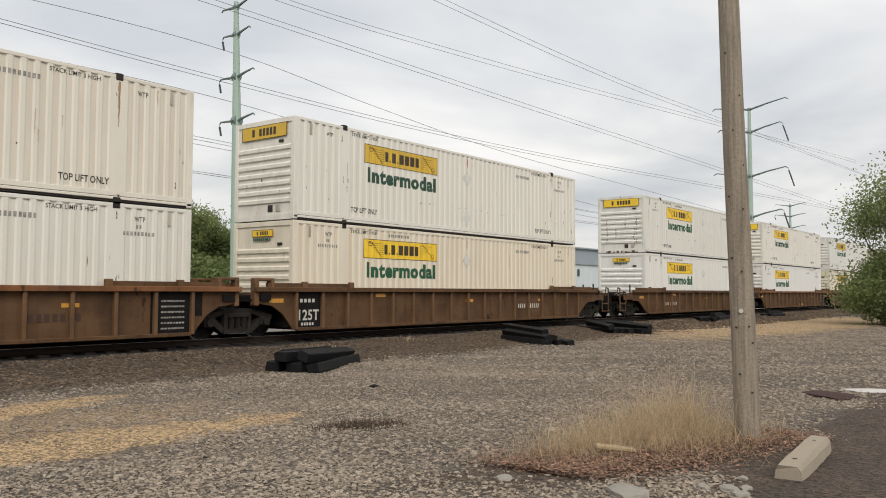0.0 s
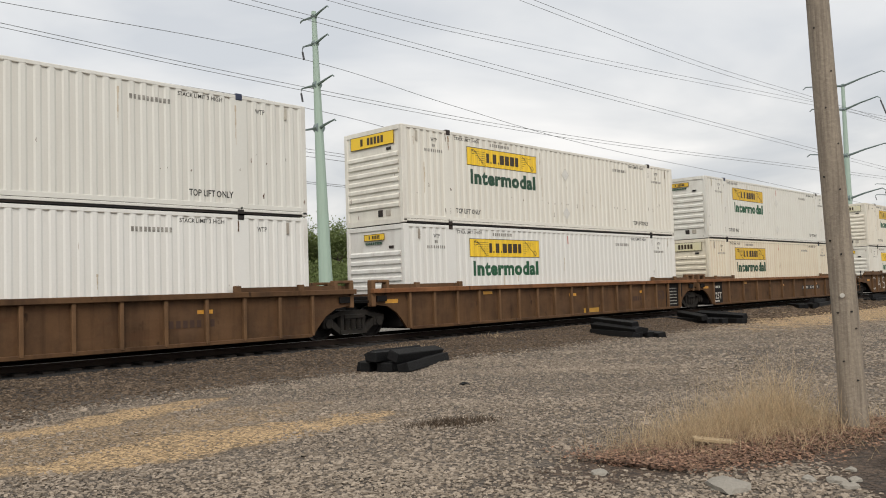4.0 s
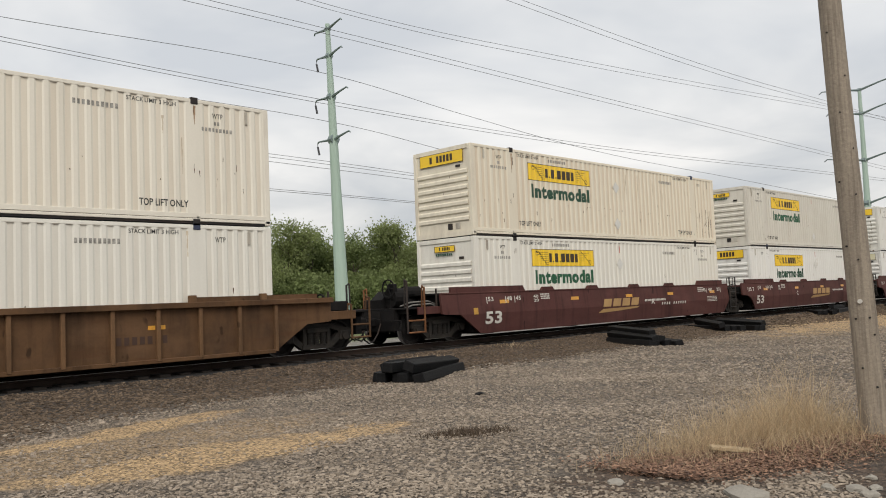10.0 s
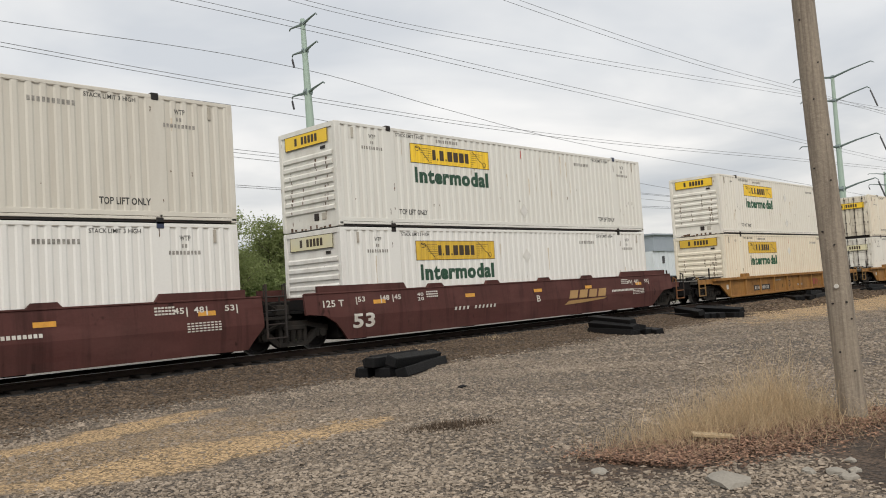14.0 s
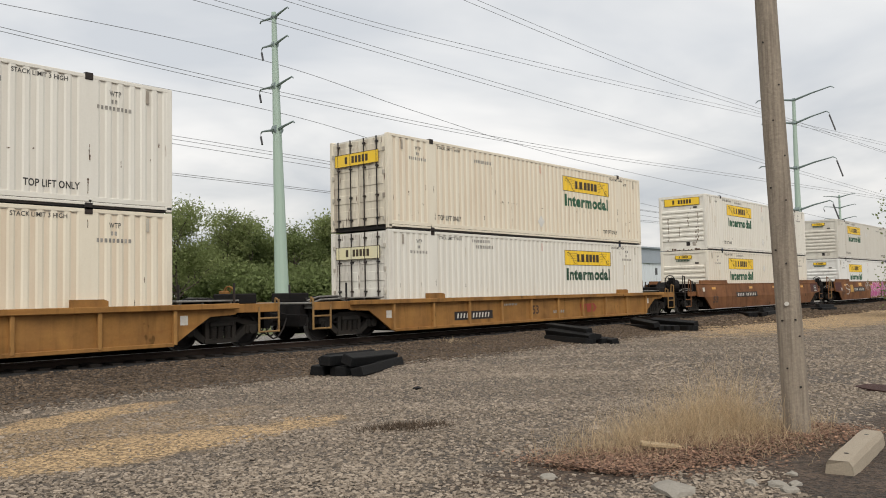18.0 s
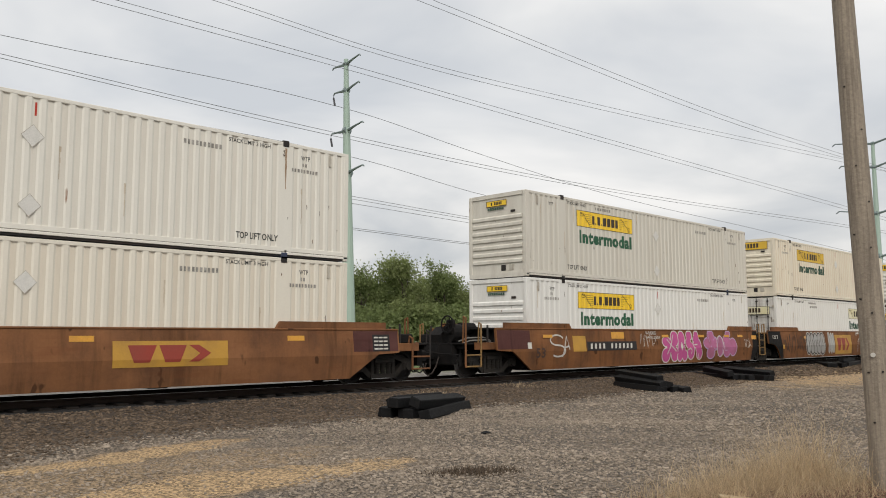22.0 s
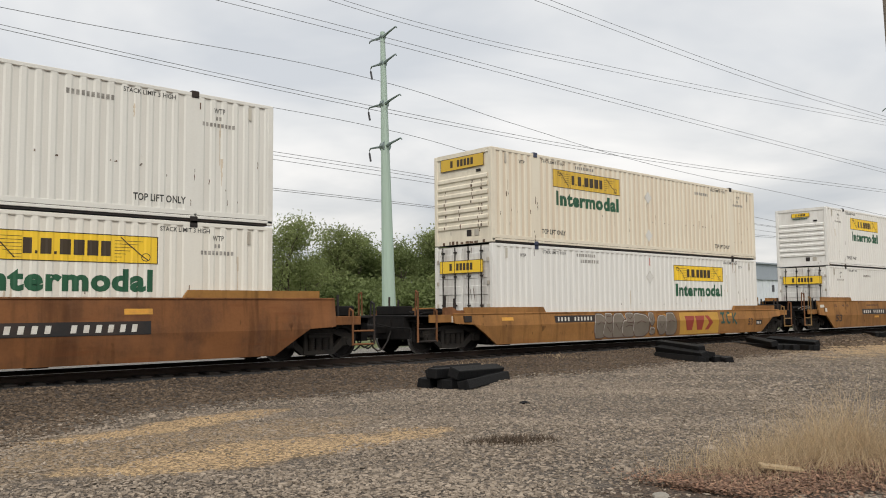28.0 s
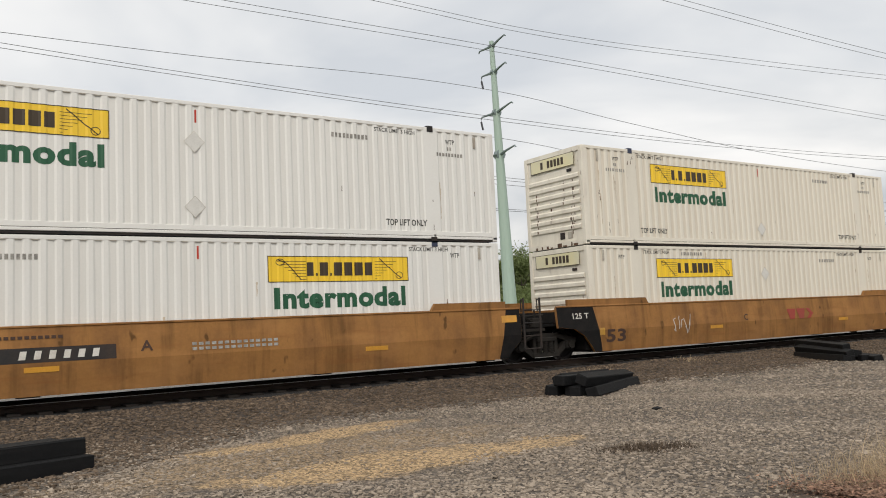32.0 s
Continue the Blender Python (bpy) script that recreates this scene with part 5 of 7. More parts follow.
# ---- loose stones ----
def stones(name, xs, ys, sizes, material, label, seed, sink=0.35, flat=0.5):
    """Many chipped stones lying on the ground, in one mesh."""
    r = np.random.default_rng(seed)
    n = len(xs)
    cube = np.array([(x, y, z) for x in (-1, 1) for y in (-1, 1) for z in (-1, 1)], float)
    v = cube[None] * r.uniform(0.35, 1.0, (n, 8, 3))
    v[:, :, 0] += v[:, :, 1] * r.normal(0, 0.35, (n, 1))
    v *= (sizes[:, None] * r.uniform(0.6, 1.2, (n, 3)) * np.array([1.35, 0.95, flat]))[:, None] / 2
    a, tilt = r.uniform(0, math.tau, n), r.normal(0, 0.32, n)
    ct, st = np.cos(tilt)[:, None], np.sin(tilt)[:, None]
    v = np.stack([v[..., 0], v[..., 1] * ct - v[..., 2] * st, v[..., 1] * st + v[..., 2] * ct], -1)
    c, s = np.cos(a)[:, None], np.sin(a)[:, None]
    v = np.stack([v[..., 0] * c - v[..., 1] * s, v[..., 0] * s + v[..., 1] * c, v[..., 2]], -1)
    v += np.stack([xs, ys, ground_height(xs, ys) + sizes * (0.5 - sink) * r.uniform(0.5, 1.3, n)], -1)[:, None]
    f = np.array([(0, 1, 3, 2), (4, 6, 7, 5), (0, 4, 5, 1), (2, 3, 7, 6), (1, 5, 7, 3)])
    faces = (f[None] + 8 * np.arange(n)[:, None, None]).reshape(-1)
    me = bpy.data.meshes.new(name)
    me.vertices.add(8 * n)
    me.vertices.foreach_set("co", v.reshape(-1).astype(np.float32))
    me.loops.add(len(faces))
    me.loops.foreach_set("vertex_index", faces.astype(np.int32))
    me.polygons.add(5 * n)
    me.polygons.foreach_set("loop_start", np.arange(0, 20 * n, 4, dtype=np.int32))
    me.update(calc_edges=True)
    me.validate()
    me.shade_flat()
    return tagged(place(name, me, material), label, "gravel", kind="stuff")


def sandy(x, y):
    best = np.zeros_like(x)
    for cx, cy, rx, ry, turn in SAND:
        c, s = math.cos(radians(turn)), math.sin(radians(turn))
        u, v = ((x - cx) * c + (y - cy) * s) / rx, ((y - cy) * c - (x - cx) * s) / ry
        best = np.maximum(best, np.clip(1.35 - (u * u + v * v) + 0.4 * np.sin(x * 2.1 + y) * np.sin(y * 3.7) + 0.3 * np.sin(x * 5.3 + y * 4.1) * np.sin(y * 9.0 - x), 0, 1) * (0.45 if rx == 3.2 else 1.0))
    return best


def scatter(count, x0, x1, y0, y1, seed, keep):
    r = np.random.default_rng(seed)
    x, y = r.uniform(x0, x1, count), r.uniform(y0, y1, count)
    ok = r.uniform(0, 1, count) < keep(x, y)
    return x[ok], y[ok], r


def yard(x, y):
    """Where gravel lies: the view's wedge of the yard, thin on sand, none on the tarred edge."""
    edge = 2.75 + 0.25 * np.sin(x * 1.7) + 0.15 * np.sin(x * 4.1) - 1.5 * np.maximum(7.1 - x, 0) + np.sin(x * 53.0 + y * 71.0) * 0.25
    wedge = np.clip((x - y * 0.10 + 2.2) / 1.5, 0.15, 1)
    patch = 0.78 + 0.22 * np.sin(x * 0.8 + 2) * np.sin(y * 0.9)
    earth = np.clip(1.4 - ((x - 8.1) / 2.6) ** 2 - ((y - 3.55 + (x - 8.1) * 0.3) / 0.95) ** 2, 0, 1)
    patch = patch * (1 - 0.9 * earth) * np.where(y + np.maximum(5.2 - x, 0) * 0.8 > 13, 0.25, 1)
    return (y > edge) * wedge * (1 - 0.95 * np.clip(sandy(x, y) * 1.7, 0, 1)) * patch


x, y, r = scatter(325000, -6, 15, -4, 13.4, 21, lambda x, y: yard(x, y) * np.interp(np.hypot(x, y), [2.6, 4.4, 8, 10, 14, 18], [0.15, 1.0, 1.0, 0.75, 0.5, 0.4]) * np.clip((x + y * 0.4 - 0.3) / 2, 0.15, 1))
stones("yard_gravel", x, y, 0.018 + 0.030 * r.uniform(0, 1, len(x)) ** 1.5 + 0.016 * (r.uniform(0, 1, len(x)) < 0.08), STONE, "loose grey crushed-stone gravel", 1)
x, y, r = scatter(46000, 13, 44, 2.6, 13.6, 22, lambda x, y: yard(x, y))
stones("far_yard_gravel", x, y, r.uniform(0.030, 0.065, len(x)), STONE, "loose grey gravel further along the yard", 2)
x, y, r = scatter(72000, -4, 34, 9.4, 16.75, 23, lambda x, y: np.clip((y + np.maximum(5.2 - x, 0) * 0.8 - 12.6) / 1.6, 0.0, 1) * (1 - sandy(x, y)))
stones("ballast_stones", x, y, r.uniform(0.03, 0.065, len(x)), BALLAST, "loose brown-grey railway ballast stones", 3)
x, y, r = scatter(16000, 34, 110, 12.9, 16.7, 24, lambda x, y: np.clip((y - 12.6) / 1.6, 0.15, 1))
stones("far_ballast_stones", x, y, r.uniform(0.07, 0.13, len(x)), BALLAST, "railway ballast stones along the far track", 4)

# ---- things beside the track ----
# per pile: middle, turn, ties as (along, across, layer, own turn)
PILES = (
    ((12.58, 13.22), 20, ((-0.10, -0.50, 0, 5, -14), (-0.02, -0.24, 0, -2), (0.05, 0.0, 0, 2), (0.02, 0.26, 0, -3), (0.06, 0.52, 0, 4, 12), (0.02, -0.26, 1, 3, 22), (-0.14, 0.02, 1, -3, 4), (0.06, 0.30, 1, 3, -20))),
    ((22.6, 13.75), -120, ((0.0, -0.42, 0, 3, -20), (-0.1, -0.14, 0, -2), (0.05, 0.12, 0, 1), (0.35, 0.40, 0, -3, 12), (-0.10, -0.28, 1, 4, 18), (-0.12, 0.02, 1, 0, -10), (-0.45, -0.14, 1.85, 2, 9))),
    ((30.5, 14.8), -122, ((-0.2, -0.75, 0, 6), (-0.1, -0.42, 0, 2), (0.15, -0.08, 0, -5), (0.3, 0.26, 0, 3), (0.35, 0.58, 0, -4), (-0.2, -0.6, 1, -10, 14), (0.3, 0.4, 1, 8, 20))),
    ((43.6, 16.0), -150, ((0.0, -0.30, 0, 3), (0.1, 0.0, 0, -2), (0.0, 0.3, 0, 5))),
    ((45.5, 15.9), 4, ((0.0, -0.30, 0, 3), (0.1, 0.0, 0, -2), (0.0, 0.3, 0, 5), (0.2, 0.0, 1, 3), (1.8, 0.1, 0, -9))),
    ((55.0, 15.6), -6, ((0.0, -0.25, 0, 3), (0.1, 0.05, 0, -2), (0.0, 0.3, 0, 5), (0.2, 0.0, 1, 3))),
    ((0.78, 10.85), 27, ((0.0, -0.14, 0.25, 0), (0.0, 0.14, 0.25, -2), (-0.3, 0.52, 0.25, 3), (0.02, 0.02, 1.32, 1), (-0.15, 0.34, 1.32, -3))),
)
for (px, py), turn, ties in PILES:
    for k, (along, across, layer, own, *rolled) in enumerate(ties):
        roll = rolled[0] if rolled else 0
        z = float(ground_height(px, py)) - 0.045 + layer * 0.185
        m = pose(px, py, z, 0, 0, turn) @ pose(along, across, 0.10, 0, (2 if layer else 0), own) @ pose(0, 0, 0, roll) @ pose(0, 0, -0.10)
        t = place("railroad_tie", TIES[k % 5], TARRED, None, m)
        tagged(t, "black tarred wooden railroad tie " + ("lying on other ties" if layer else "lying on the gravel"), "railroad tie", "ties piled beside the track")


def utility_pole():
    p = thing("utility_pole", pose(9.47, 2.98, 0), "weathered grey-brown wooden utility pole with nail holes", "utility pole")
    bm = bmesh.new()
    seg, prev, rg = 20, None, random.Random(3)
    for k in range(25):
        z = -0.3 + 12.3 * k / 24
        rr = 0.140 - 0.0048 * z
        loop = []
        for j in range(seg):
            a = j * math.tau / seg
            q = rr * (1 + 0.03 * math.sin(3 * a + z * 0.7) + 0.012 * math.sin(7 * a + z * 2))
            loop.append(bm.verts.new((q * math.cos(a) + 0.006 * math.sin(z * 1.3) - 0.0094 * z, q * math.sin(a) + 0.0291 * z, z)))
        if prev:
            for j in range(seg):
                bm.faces.new((prev[j], prev[(j + 1) % seg], loop[(j + 1) % seg], loop[j]))
        prev = loop
    bm.faces.new(prev)
    part("shaft", bm, WOOD, p, smooth=True)
    face = math.atan2(-2.98, -9.47)
    for z, off in ((0.55, 0.5), (0.75, -0.4), (1.1, 0.75), (1.27, -0.55), (1.28, 0.5), (1.9, 0.1), (2.05, -0.7), (2.6, 0.45), (2.75, -0.75), (3.1, 0.65), (3.5, -0.1), (3.9, 0.6), (4.4, -0.5)):
        bm = bmesh.new()
        a, rr = face + off, 0.140 - 0.0048 * z
        d, lean = Vector((math.cos(a), math.sin(a), 0)), Vector((-0.0094 * z, 0.0291 * z, z))
        rod(bm, d * (rr - 0.02) + lean, d * (rr + 0.010) + lean, 0.010, 8)
        part("nail", bm, BLACK, p)
    bm = bmesh.new()
    d = Vector((math.cos(face - 0.1), math.sin(face - 0.1), 0))
    rod(bm, d * 0.12 + Vector((-0.014, 0.042, 1.455)), d * 0.143 + Vector((-0.014, 0.042, 1.455)), 0.024, 12)
    part("tag", bm, WHITE_MARK, p, "small white round tag")


utility_pole()


def wheel_stop(m, seed):
    rg = random.Random(seed)
    bm = bmesh.new()
    prof = [(-0.13, 0.0), (-0.115, 0.10), (-0.085, 0.145), (0.085, 0.145), (0.115, 0.10), (0.13, 0.0)]
    loops = []
    for k in range(9):
        x = -0.9 + 1.8 * k / 8
        e = 0.03 if k in (0, 8) else 0.0
        loops.append([bm.verts.new((x + rg.uniform(-0.01, 0.01), a * (1 - e * 2) + rg.uniform(-0.004, 0.004), max(0, b * (1 - e) + rg.uniform(-0.004, 0.004)))) for a, b in prof])
    for a, b in zip(loops, loops[1:]):
        for j in range(len(prof) - 1):
            bm.faces.new((a[j], a[j + 1], b[j + 1], b[j]))
    bm.faces.new(loops[0][::-1]), bm.faces.new(loops[-1])
    s = thing("wheel_stop", m, "worn pale concrete parking wheel stop lying on the ground", "wheel stop", "concrete wheel stops")
    part("block", bm, CONCRETE, s)
    # Black discs on solid concrete: the anchor holes' shade put into colour.
    for x in (-0.55, 0.55):
        bm = bmesh.new()
        rod(bm, (x, 0, 0.13), (x, 0, 0.147), 0.022, 10)
        part("anchor_hole", bm, BLACK, s)


wheel_stop(pose(8.60, 2.16, -0.01, 0, 0, 5), 1)
wheel_stop(pose(2.52, 3.66, -0.01, 0, 0, -4), 2)


def lump(name, x, y, size, flat, material, label, category, seed):
    bm = bmesh.new()
    bmesh.ops.create_icosphere(bm, subdivisions=2, radius=1)
    for v in bm.verts:
        q = 1 + 0.35 * noise.noise(v.co * 1.6 + Vector((seed * 7.1, 0, 0)))
        v.co = Vector((v.co.x * q * size, v.co.y * q * size * 0.7, max(-0.2, v.co.z * q) * size * flat))
    ob = part(name, bm, material, None)
    ob.matrix_basis = pose(x, y, float(ground_height(x, y)) + 0.005, 0, 0, seed * 40)
    return tagged(ob, label, category)


PALE_ROCK = surface("pale_broken_concrete", (0.27, 0.25, 0.215), rough=0.95, stain=(0.17, 0.15, 0.12), stain_scale=4, grain=0.15, bump=0.4, bump_scale=40)
for k, (rx, ry, s, f) in enumerate(((6.38, 3.0, 0.24, 0.26), (6.98, 2.36, 0.10, 0.4), (6.85, 2.22, 0.08, 0.5), (7.08, 2.25, 0.06, 0.6), (6.22, 4.10, 0.11, 0.3), (6.9, 2.55, 0.07, 0.6), (7.45, 2.4, 0.05, 0.7))):
    lump("broken_concrete", rx, ry, s, f, PALE_ROCK, "pale lump of broken concrete on the gravel", "rubble", k + 1)
lump("wood_scrap", 10.4, 9.5, 0.10, 0.4, TARRED, "small dark scrap of wood on the gravel", "debris", 9)
MULCH = surface("red_brown_mulch", (0.045, 0.017, 0.013), rough=0.95, grain=0.3, grain_scale=30, bump=0.6)
lump("bark_mulch", 14.5, 3.25, 0.55, 0.07, MULCH, "low heap of dark red-brown mulch", "mulch", 1)
CHALKY = surface("white_spill", (0.50, 0.475, 0.455), rough=0.9)
lump("white_spill", 15.6, 2.85, 0.45, 0.05, CHALKY, "flat spill of white powder on the ground", "spill", 3)
bm = bmesh.new()
round_box(bm, -0.20, 0.20, -0.07, 0.07, 0.0, 0.035, 0.006)
PALE_WOOD = surface("pale_board_wood", (0.40, 0.305, 0.185), rough=0.85, stretch=(0.5, 6, 6), stain_scale=3)
board = tagged(part("wooden_board", bm, PALE_WOOD, None), "short pale yellow board lying in the dry grass", "board")
board.matrix_basis = pose(7.85, 3.82, 0.04, 0, 6, -52)


# ---- dry grass, dead leaves and weeds ----
def blades(name, spots, count, material, label, category, seed, height, width=0.006, curl=0.5):
    """Many thin bent blades in one mesh; spots are (x, y, spread, share, height factor)."""
    r = np.random.default_rng(seed)
    total = sum(s[3] for s in spots)
    verts, faces = [], []
    for cx, cy, spread, share, tall in spots:
        for _ in range(int(count * share / total)):
            x, y = cx + r.normal(0, spread), cy + r.normal(0, spread * 0.75)
            z = float(ground_height(x, y)) - 0.02
            h = height * tall * r.uniform(0.35, 1.15)
            a, tip = r.uniform(0, math.tau), abs(r.normal(0, 0.30))
            bend, swing = abs(r.normal(0, curl)), r.normal(0, curl)
            w = width * r.uniform(0.6, 1.5)
            b = r.uniform(0, math.tau)
            wx, wy = math.cos(b) * w, math.sin(b) * w
            n, steps = len(verts), 5
            px, py, pz = x, y, z
            for k in range(steps + 1):
                q = 1.0 - 0.75 * k / steps
                verts += [(px - wx * q, py - wy * q, pz), (px + wx * q, py + wy * q, pz)]
                tip += bend / steps * (1 + k * 0.4)
                a += swing / steps
                px, py, pz = px + math.cos(a) * math.sin(tip) * h / steps, py + math.sin(a) * math.sin(tip) * h / steps, max(pz + math.cos(tip) * h / steps, z + 0.01)
            faces += [(n + 2 * k, n + 2 * k + 1, n + 2 * k + 3, n + 2 * k + 2) for k in range(steps)]
    me = bpy.data.meshes.new(name)
    me.from_pydata(verts, [], faces)
    return tagged(place(name, me, material), label, category, kind="stuff")


blades("dry_grass", ((9.25, 3.85, 0.30, 2.2, 1.15), (9.55, 3.75, 0.22, 1.6, 1.35), (8.9, 3.9, 0.32, 1.8, 0.85), (8.45, 4.0, 0.34, 1.5, 0.68), (7.9, 4.2, 0.36, 1.5, 0.62), (9.2, 3.4, 0.26, 1.3, 0.6), (8.5, 3.5, 0.36, 1.0, 0.5), (7.4, 4.4, 0.3, 0.7, 0.5), (10.1, 3.2, 0.35, 0.7, 0.5), (9.47, 2.95, 0.2, 0.6, 0.45), (8.8, 3.2, 0.5, 0.7, 0.4), (9.3, 4.3, 0.4, 0.5, 0.8)),
       3200, DRY, "tall pale dry grass round the pole", "dry grass", 5, 0.72, 0.0024, 1.0)
blades("dry_grass", ((9.2, 3.8, 0.42, 3, 1.0), (8.5, 3.9, 0.45, 2.2, 0.9), (7.8, 4.1, 0.42, 1.4, 0.8), (9.0, 3.3, 0.35, 1.0, 0.8)), 3200, DRY, "tangled mat of bent dry grass", "dry grass", 15, 0.62, 0.0024, 1.7)
WEED = surface("dead_dark_weeds", (0.085, 0.060, 0.040), rough=0.95, grain=0.2, bump=0, island=0.5)
blades("dead_weeds", ((7.4, 7.0, 0.20, 3, 1.0), (7.75, 6.8, 0.15, 1.2, 0.7), (7.05, 7.2, 0.15, 1.2, 0.7), (10.6, 6.6, 0.1, 0.2, 0.6)), 4200, WEED, "low patch of dead dark weeds in the gravel", "weeds", 6, 0.10, 0.007, 2.2)
blades("track_weeds", ((15.2, 15.6, 0.3, 1, 0.8), (19.0, 16.0, 0.3, 1, 0.7), (0.05, 10.2, 0.12, 0.7, 1.3)), 260, DRY, "few dry weeds beside the tie piles", "weeds", 8, 0.22, 0.006)


def dead_leaves():
    r = np.random.default_rng(9)
    verts, faces = [], []
    for _ in range(24000):
        x = r.uniform(6.6, 10.3)
        y = 4.2 - (x - 6.3) * 0.42 + r.normal(0, 0.36) + (0.2 if x > 8 else 0)
        if y < 2.25 or r.uniform() > 1.15 - abs(x - 7.8) / 3.4:
            continue
        z = float(ground_height(x, y)) + r.uniform(0.0, 0.07)
        s, a, t, u = r.uniform(0.009, 0.028), r.uniform(0, math.tau), r.normal(0, 0.5), r.normal(0, 0.5)
        c, d = math.cos(a), math.sin(a)
        n = len(verts)
        for px, py, pz in ((-1, 0, 0.25), (-0.2, -0.55, 0.0), (1, 0, 0.2), (-0.1, 0.6, 0.05)):
            verts.append((x + (px * c - py * d) * s, y + (px * d + py * c) * s, z + (pz + px * t * 0.4 + py * u * 0.4) * s))
        faces += [(n, n + 1, n + 2), (n, n + 2, n + 3)]
    me = bpy.data.meshes.new("dead_leaves")
    me.from_pydata(verts, [], faces)
    tagged(place("dead_leaves", me, DEADLEAF), "drift of dead red-brown leaves at the edge of the gravel", "dead leaves", kind="stuff")


dead_leaves()


# ---- trees ----
def tree(x, y, tall, spread, seed, leaf, leaves=5000, size=0.22, low=0.25, loose=0.125, label="green leafy tree beyond the track", lean=0.0):
    """A tapered trunk with forking limbs, and leaves in loose clumps along the outer twigs."""
    rg = random.Random(seed)
    t = thing("tree", pose(x, y, float(ground_height(x, y)) - 0.05), label, "tree", "trees round the yard")
    bm = bmesh.new()
    tips = []

    def limb(a, way, length, r, depth):
        mid = a + way * length * 0.5 + Vector((rg.uniform(-1, 1), rg.uniform(-1, 1), rg.uniform(-0.3, 0.6))) * length * 0.07
        b = a + way * length + Vector((rg.uniform(-1, 1), rg.uniform(-1, 1), 0)) * length * 0.06
        sides = 6 if depth < 2 else 3
        rod(bm, a, mid, r, sides, r * 0.82)
        rod(bm, mid, b, r * 0.82, sides, r * 0.6)
        if depth >= 1:
            tips.append((mid, length))
        if depth >= 4 or length < tall * 0.05:
            tips.append((b, length))
            return
        for k in range(rg.choice((2, 3, 3)) + (1 if depth == 0 else 0)):
            turn = Vector((rg.uniform(-1, 1) * spread, rg.uniform(-1, 1) * spread, rg.uniform(-0.15, 0.75) * tall * 0.5))
            w = (way * 0.55 + turn.normalized() * 0.8).normalized()
            limb(mid.lerp(b, rg.uniform(0.3, 1.0)), w, length * rg.uniform(0.55, 0.8), r * rg.uniform(0.42, 0.6), depth + 1)

    limb(Vector((0, 0, -0.2)), Vector((lean, 0, 1)).normalized(), tall * 0.42, tall * 0.020, 0)
    for k in range(4):
        a = k * 1.7 + rg.random()
        limb(Vector((0, 0, tall * low * rg.uniform(0.7, 1.3))), Vector((math.cos(a), math.sin(a), 0.55)).normalized(), spread * 0.6, tall * 0.010, 1)
    top = max(p.z for p, _ in tips)
    wide = max(math.hypot(p.x, p.y) for p, _ in tips)
    fz, fw = tall * 0.95 / top, spread / max(wide, 0.1)
    for v in bm.verts:
        v.co.z *= fz
        v.co.x *= fw
        v.co.y *= fw
    part("trunk", bm, BARK, t)
    r = np.random.default_rng(seed)
    pts = np.array([(p.x * fw, p.y * fw, p.z * fz) for p, _ in tips])
    pick = r.integers(0, len(pts), leaves)
    rad = spread * loose
    off = r.normal(0, 1, (leaves, 3)) * np.array([rad, rad, rad * 0.75])
    c = pts[pick] + off
    c = c[c[:, 2] > tall * low * 0.35]
    n = len(c)
    s = r.uniform(0.5, 1.2, (n, 1)) * size
    u = r.normal(0, 1, (n, 3))
    u /= np.linalg.norm(u, axis=1, keepdims=True)
    w = np.cross(u, r.normal(0, 1, (n, 3)))
    w /= np.linalg.norm(w, axis=1, keepdims=True)
    v = np.stack([c - u * s, c - w * s * 0.55, c + u * s, c + w * s * 0.55], 1)
    me = bpy.data.meshes.new("crown")
    me.from_pydata(v.reshape(-1, 3).tolist(), [], np.arange(4 * n).reshape(n, 4).tolist())
    place("crown", me, leaf, t)
    return t


def at(azimuth, distance):
    return math.sin(radians(azimuth)) * distance, math.cos(radians(azimuth)) * distance


TREES = (  # azimuth, distance, height, spread, leaves, leaf size, dark
    (31.4, 100, 13.4, 6.4, 13000, 0.22, 0), (27.9, 98, 8.6, 2.6, 2600, 0.22, 0), (33.9, 110, 13.2, 5.2, 10000, 0.24, 0), (35.6, 112, 12.6, 5.0, 9000, 0.26, 1), (37.0, 116, 12.4, 5.0, 9000, 0.26, 1), (39.6, 112, 11.6, 4.8, 9000, 0.26, 1),
    (42.4, 110, 12.8, 5.2, 9000, 0.26, 0), (45.0, 112, 12.4, 5.0, 9000, 0.26, 1), (47.3, 114, 11.0, 4.6, 7000, 0.26, 0), (22.3, 150, 8.2, 5.4, 6000, 0.3, 0), (24.6, 165, 5.0, 4.0, 3500, 0.3, 0),
    (17.0, 150, 9.0, 6.0, 7000, 0.3, 0), (19.3, 170, 6.0, 6.0, 5000, 0.3, 1), (12.0, 180, 6.0, 8.0, 6000, 0.3, 1), (14.4, 175, 5.6, 7.0, 5000, 0.3, 1), (9.3, 170, 6.4, 7.0, 5500, 0.3, 0), (5.0, 120, 9.4, 4.6, 9000, 0.26, 0), (6.8, 125, 6.6, 3.6, 6500, 0.26, 1), (2.0, 130, 9.0, 5.0, 8000, 0.26, 0), (3.4, 135, 6.0, 5.5, 7000, 0.28, 1), (8.2, 135, 5.0, 5.0, 6000, 0.28, 1))
for k, (az, dist, tall, spread, leaves, size, dark) in enumerate(TREES):
    tx, ty = at(az, dist)
    tree(tx, ty, tall, spread, 40 + k, LEAF_DARK if dark else LEAF, int(leaves * 1.35), size * 0.74, low=0.10 if dark else 0.14)
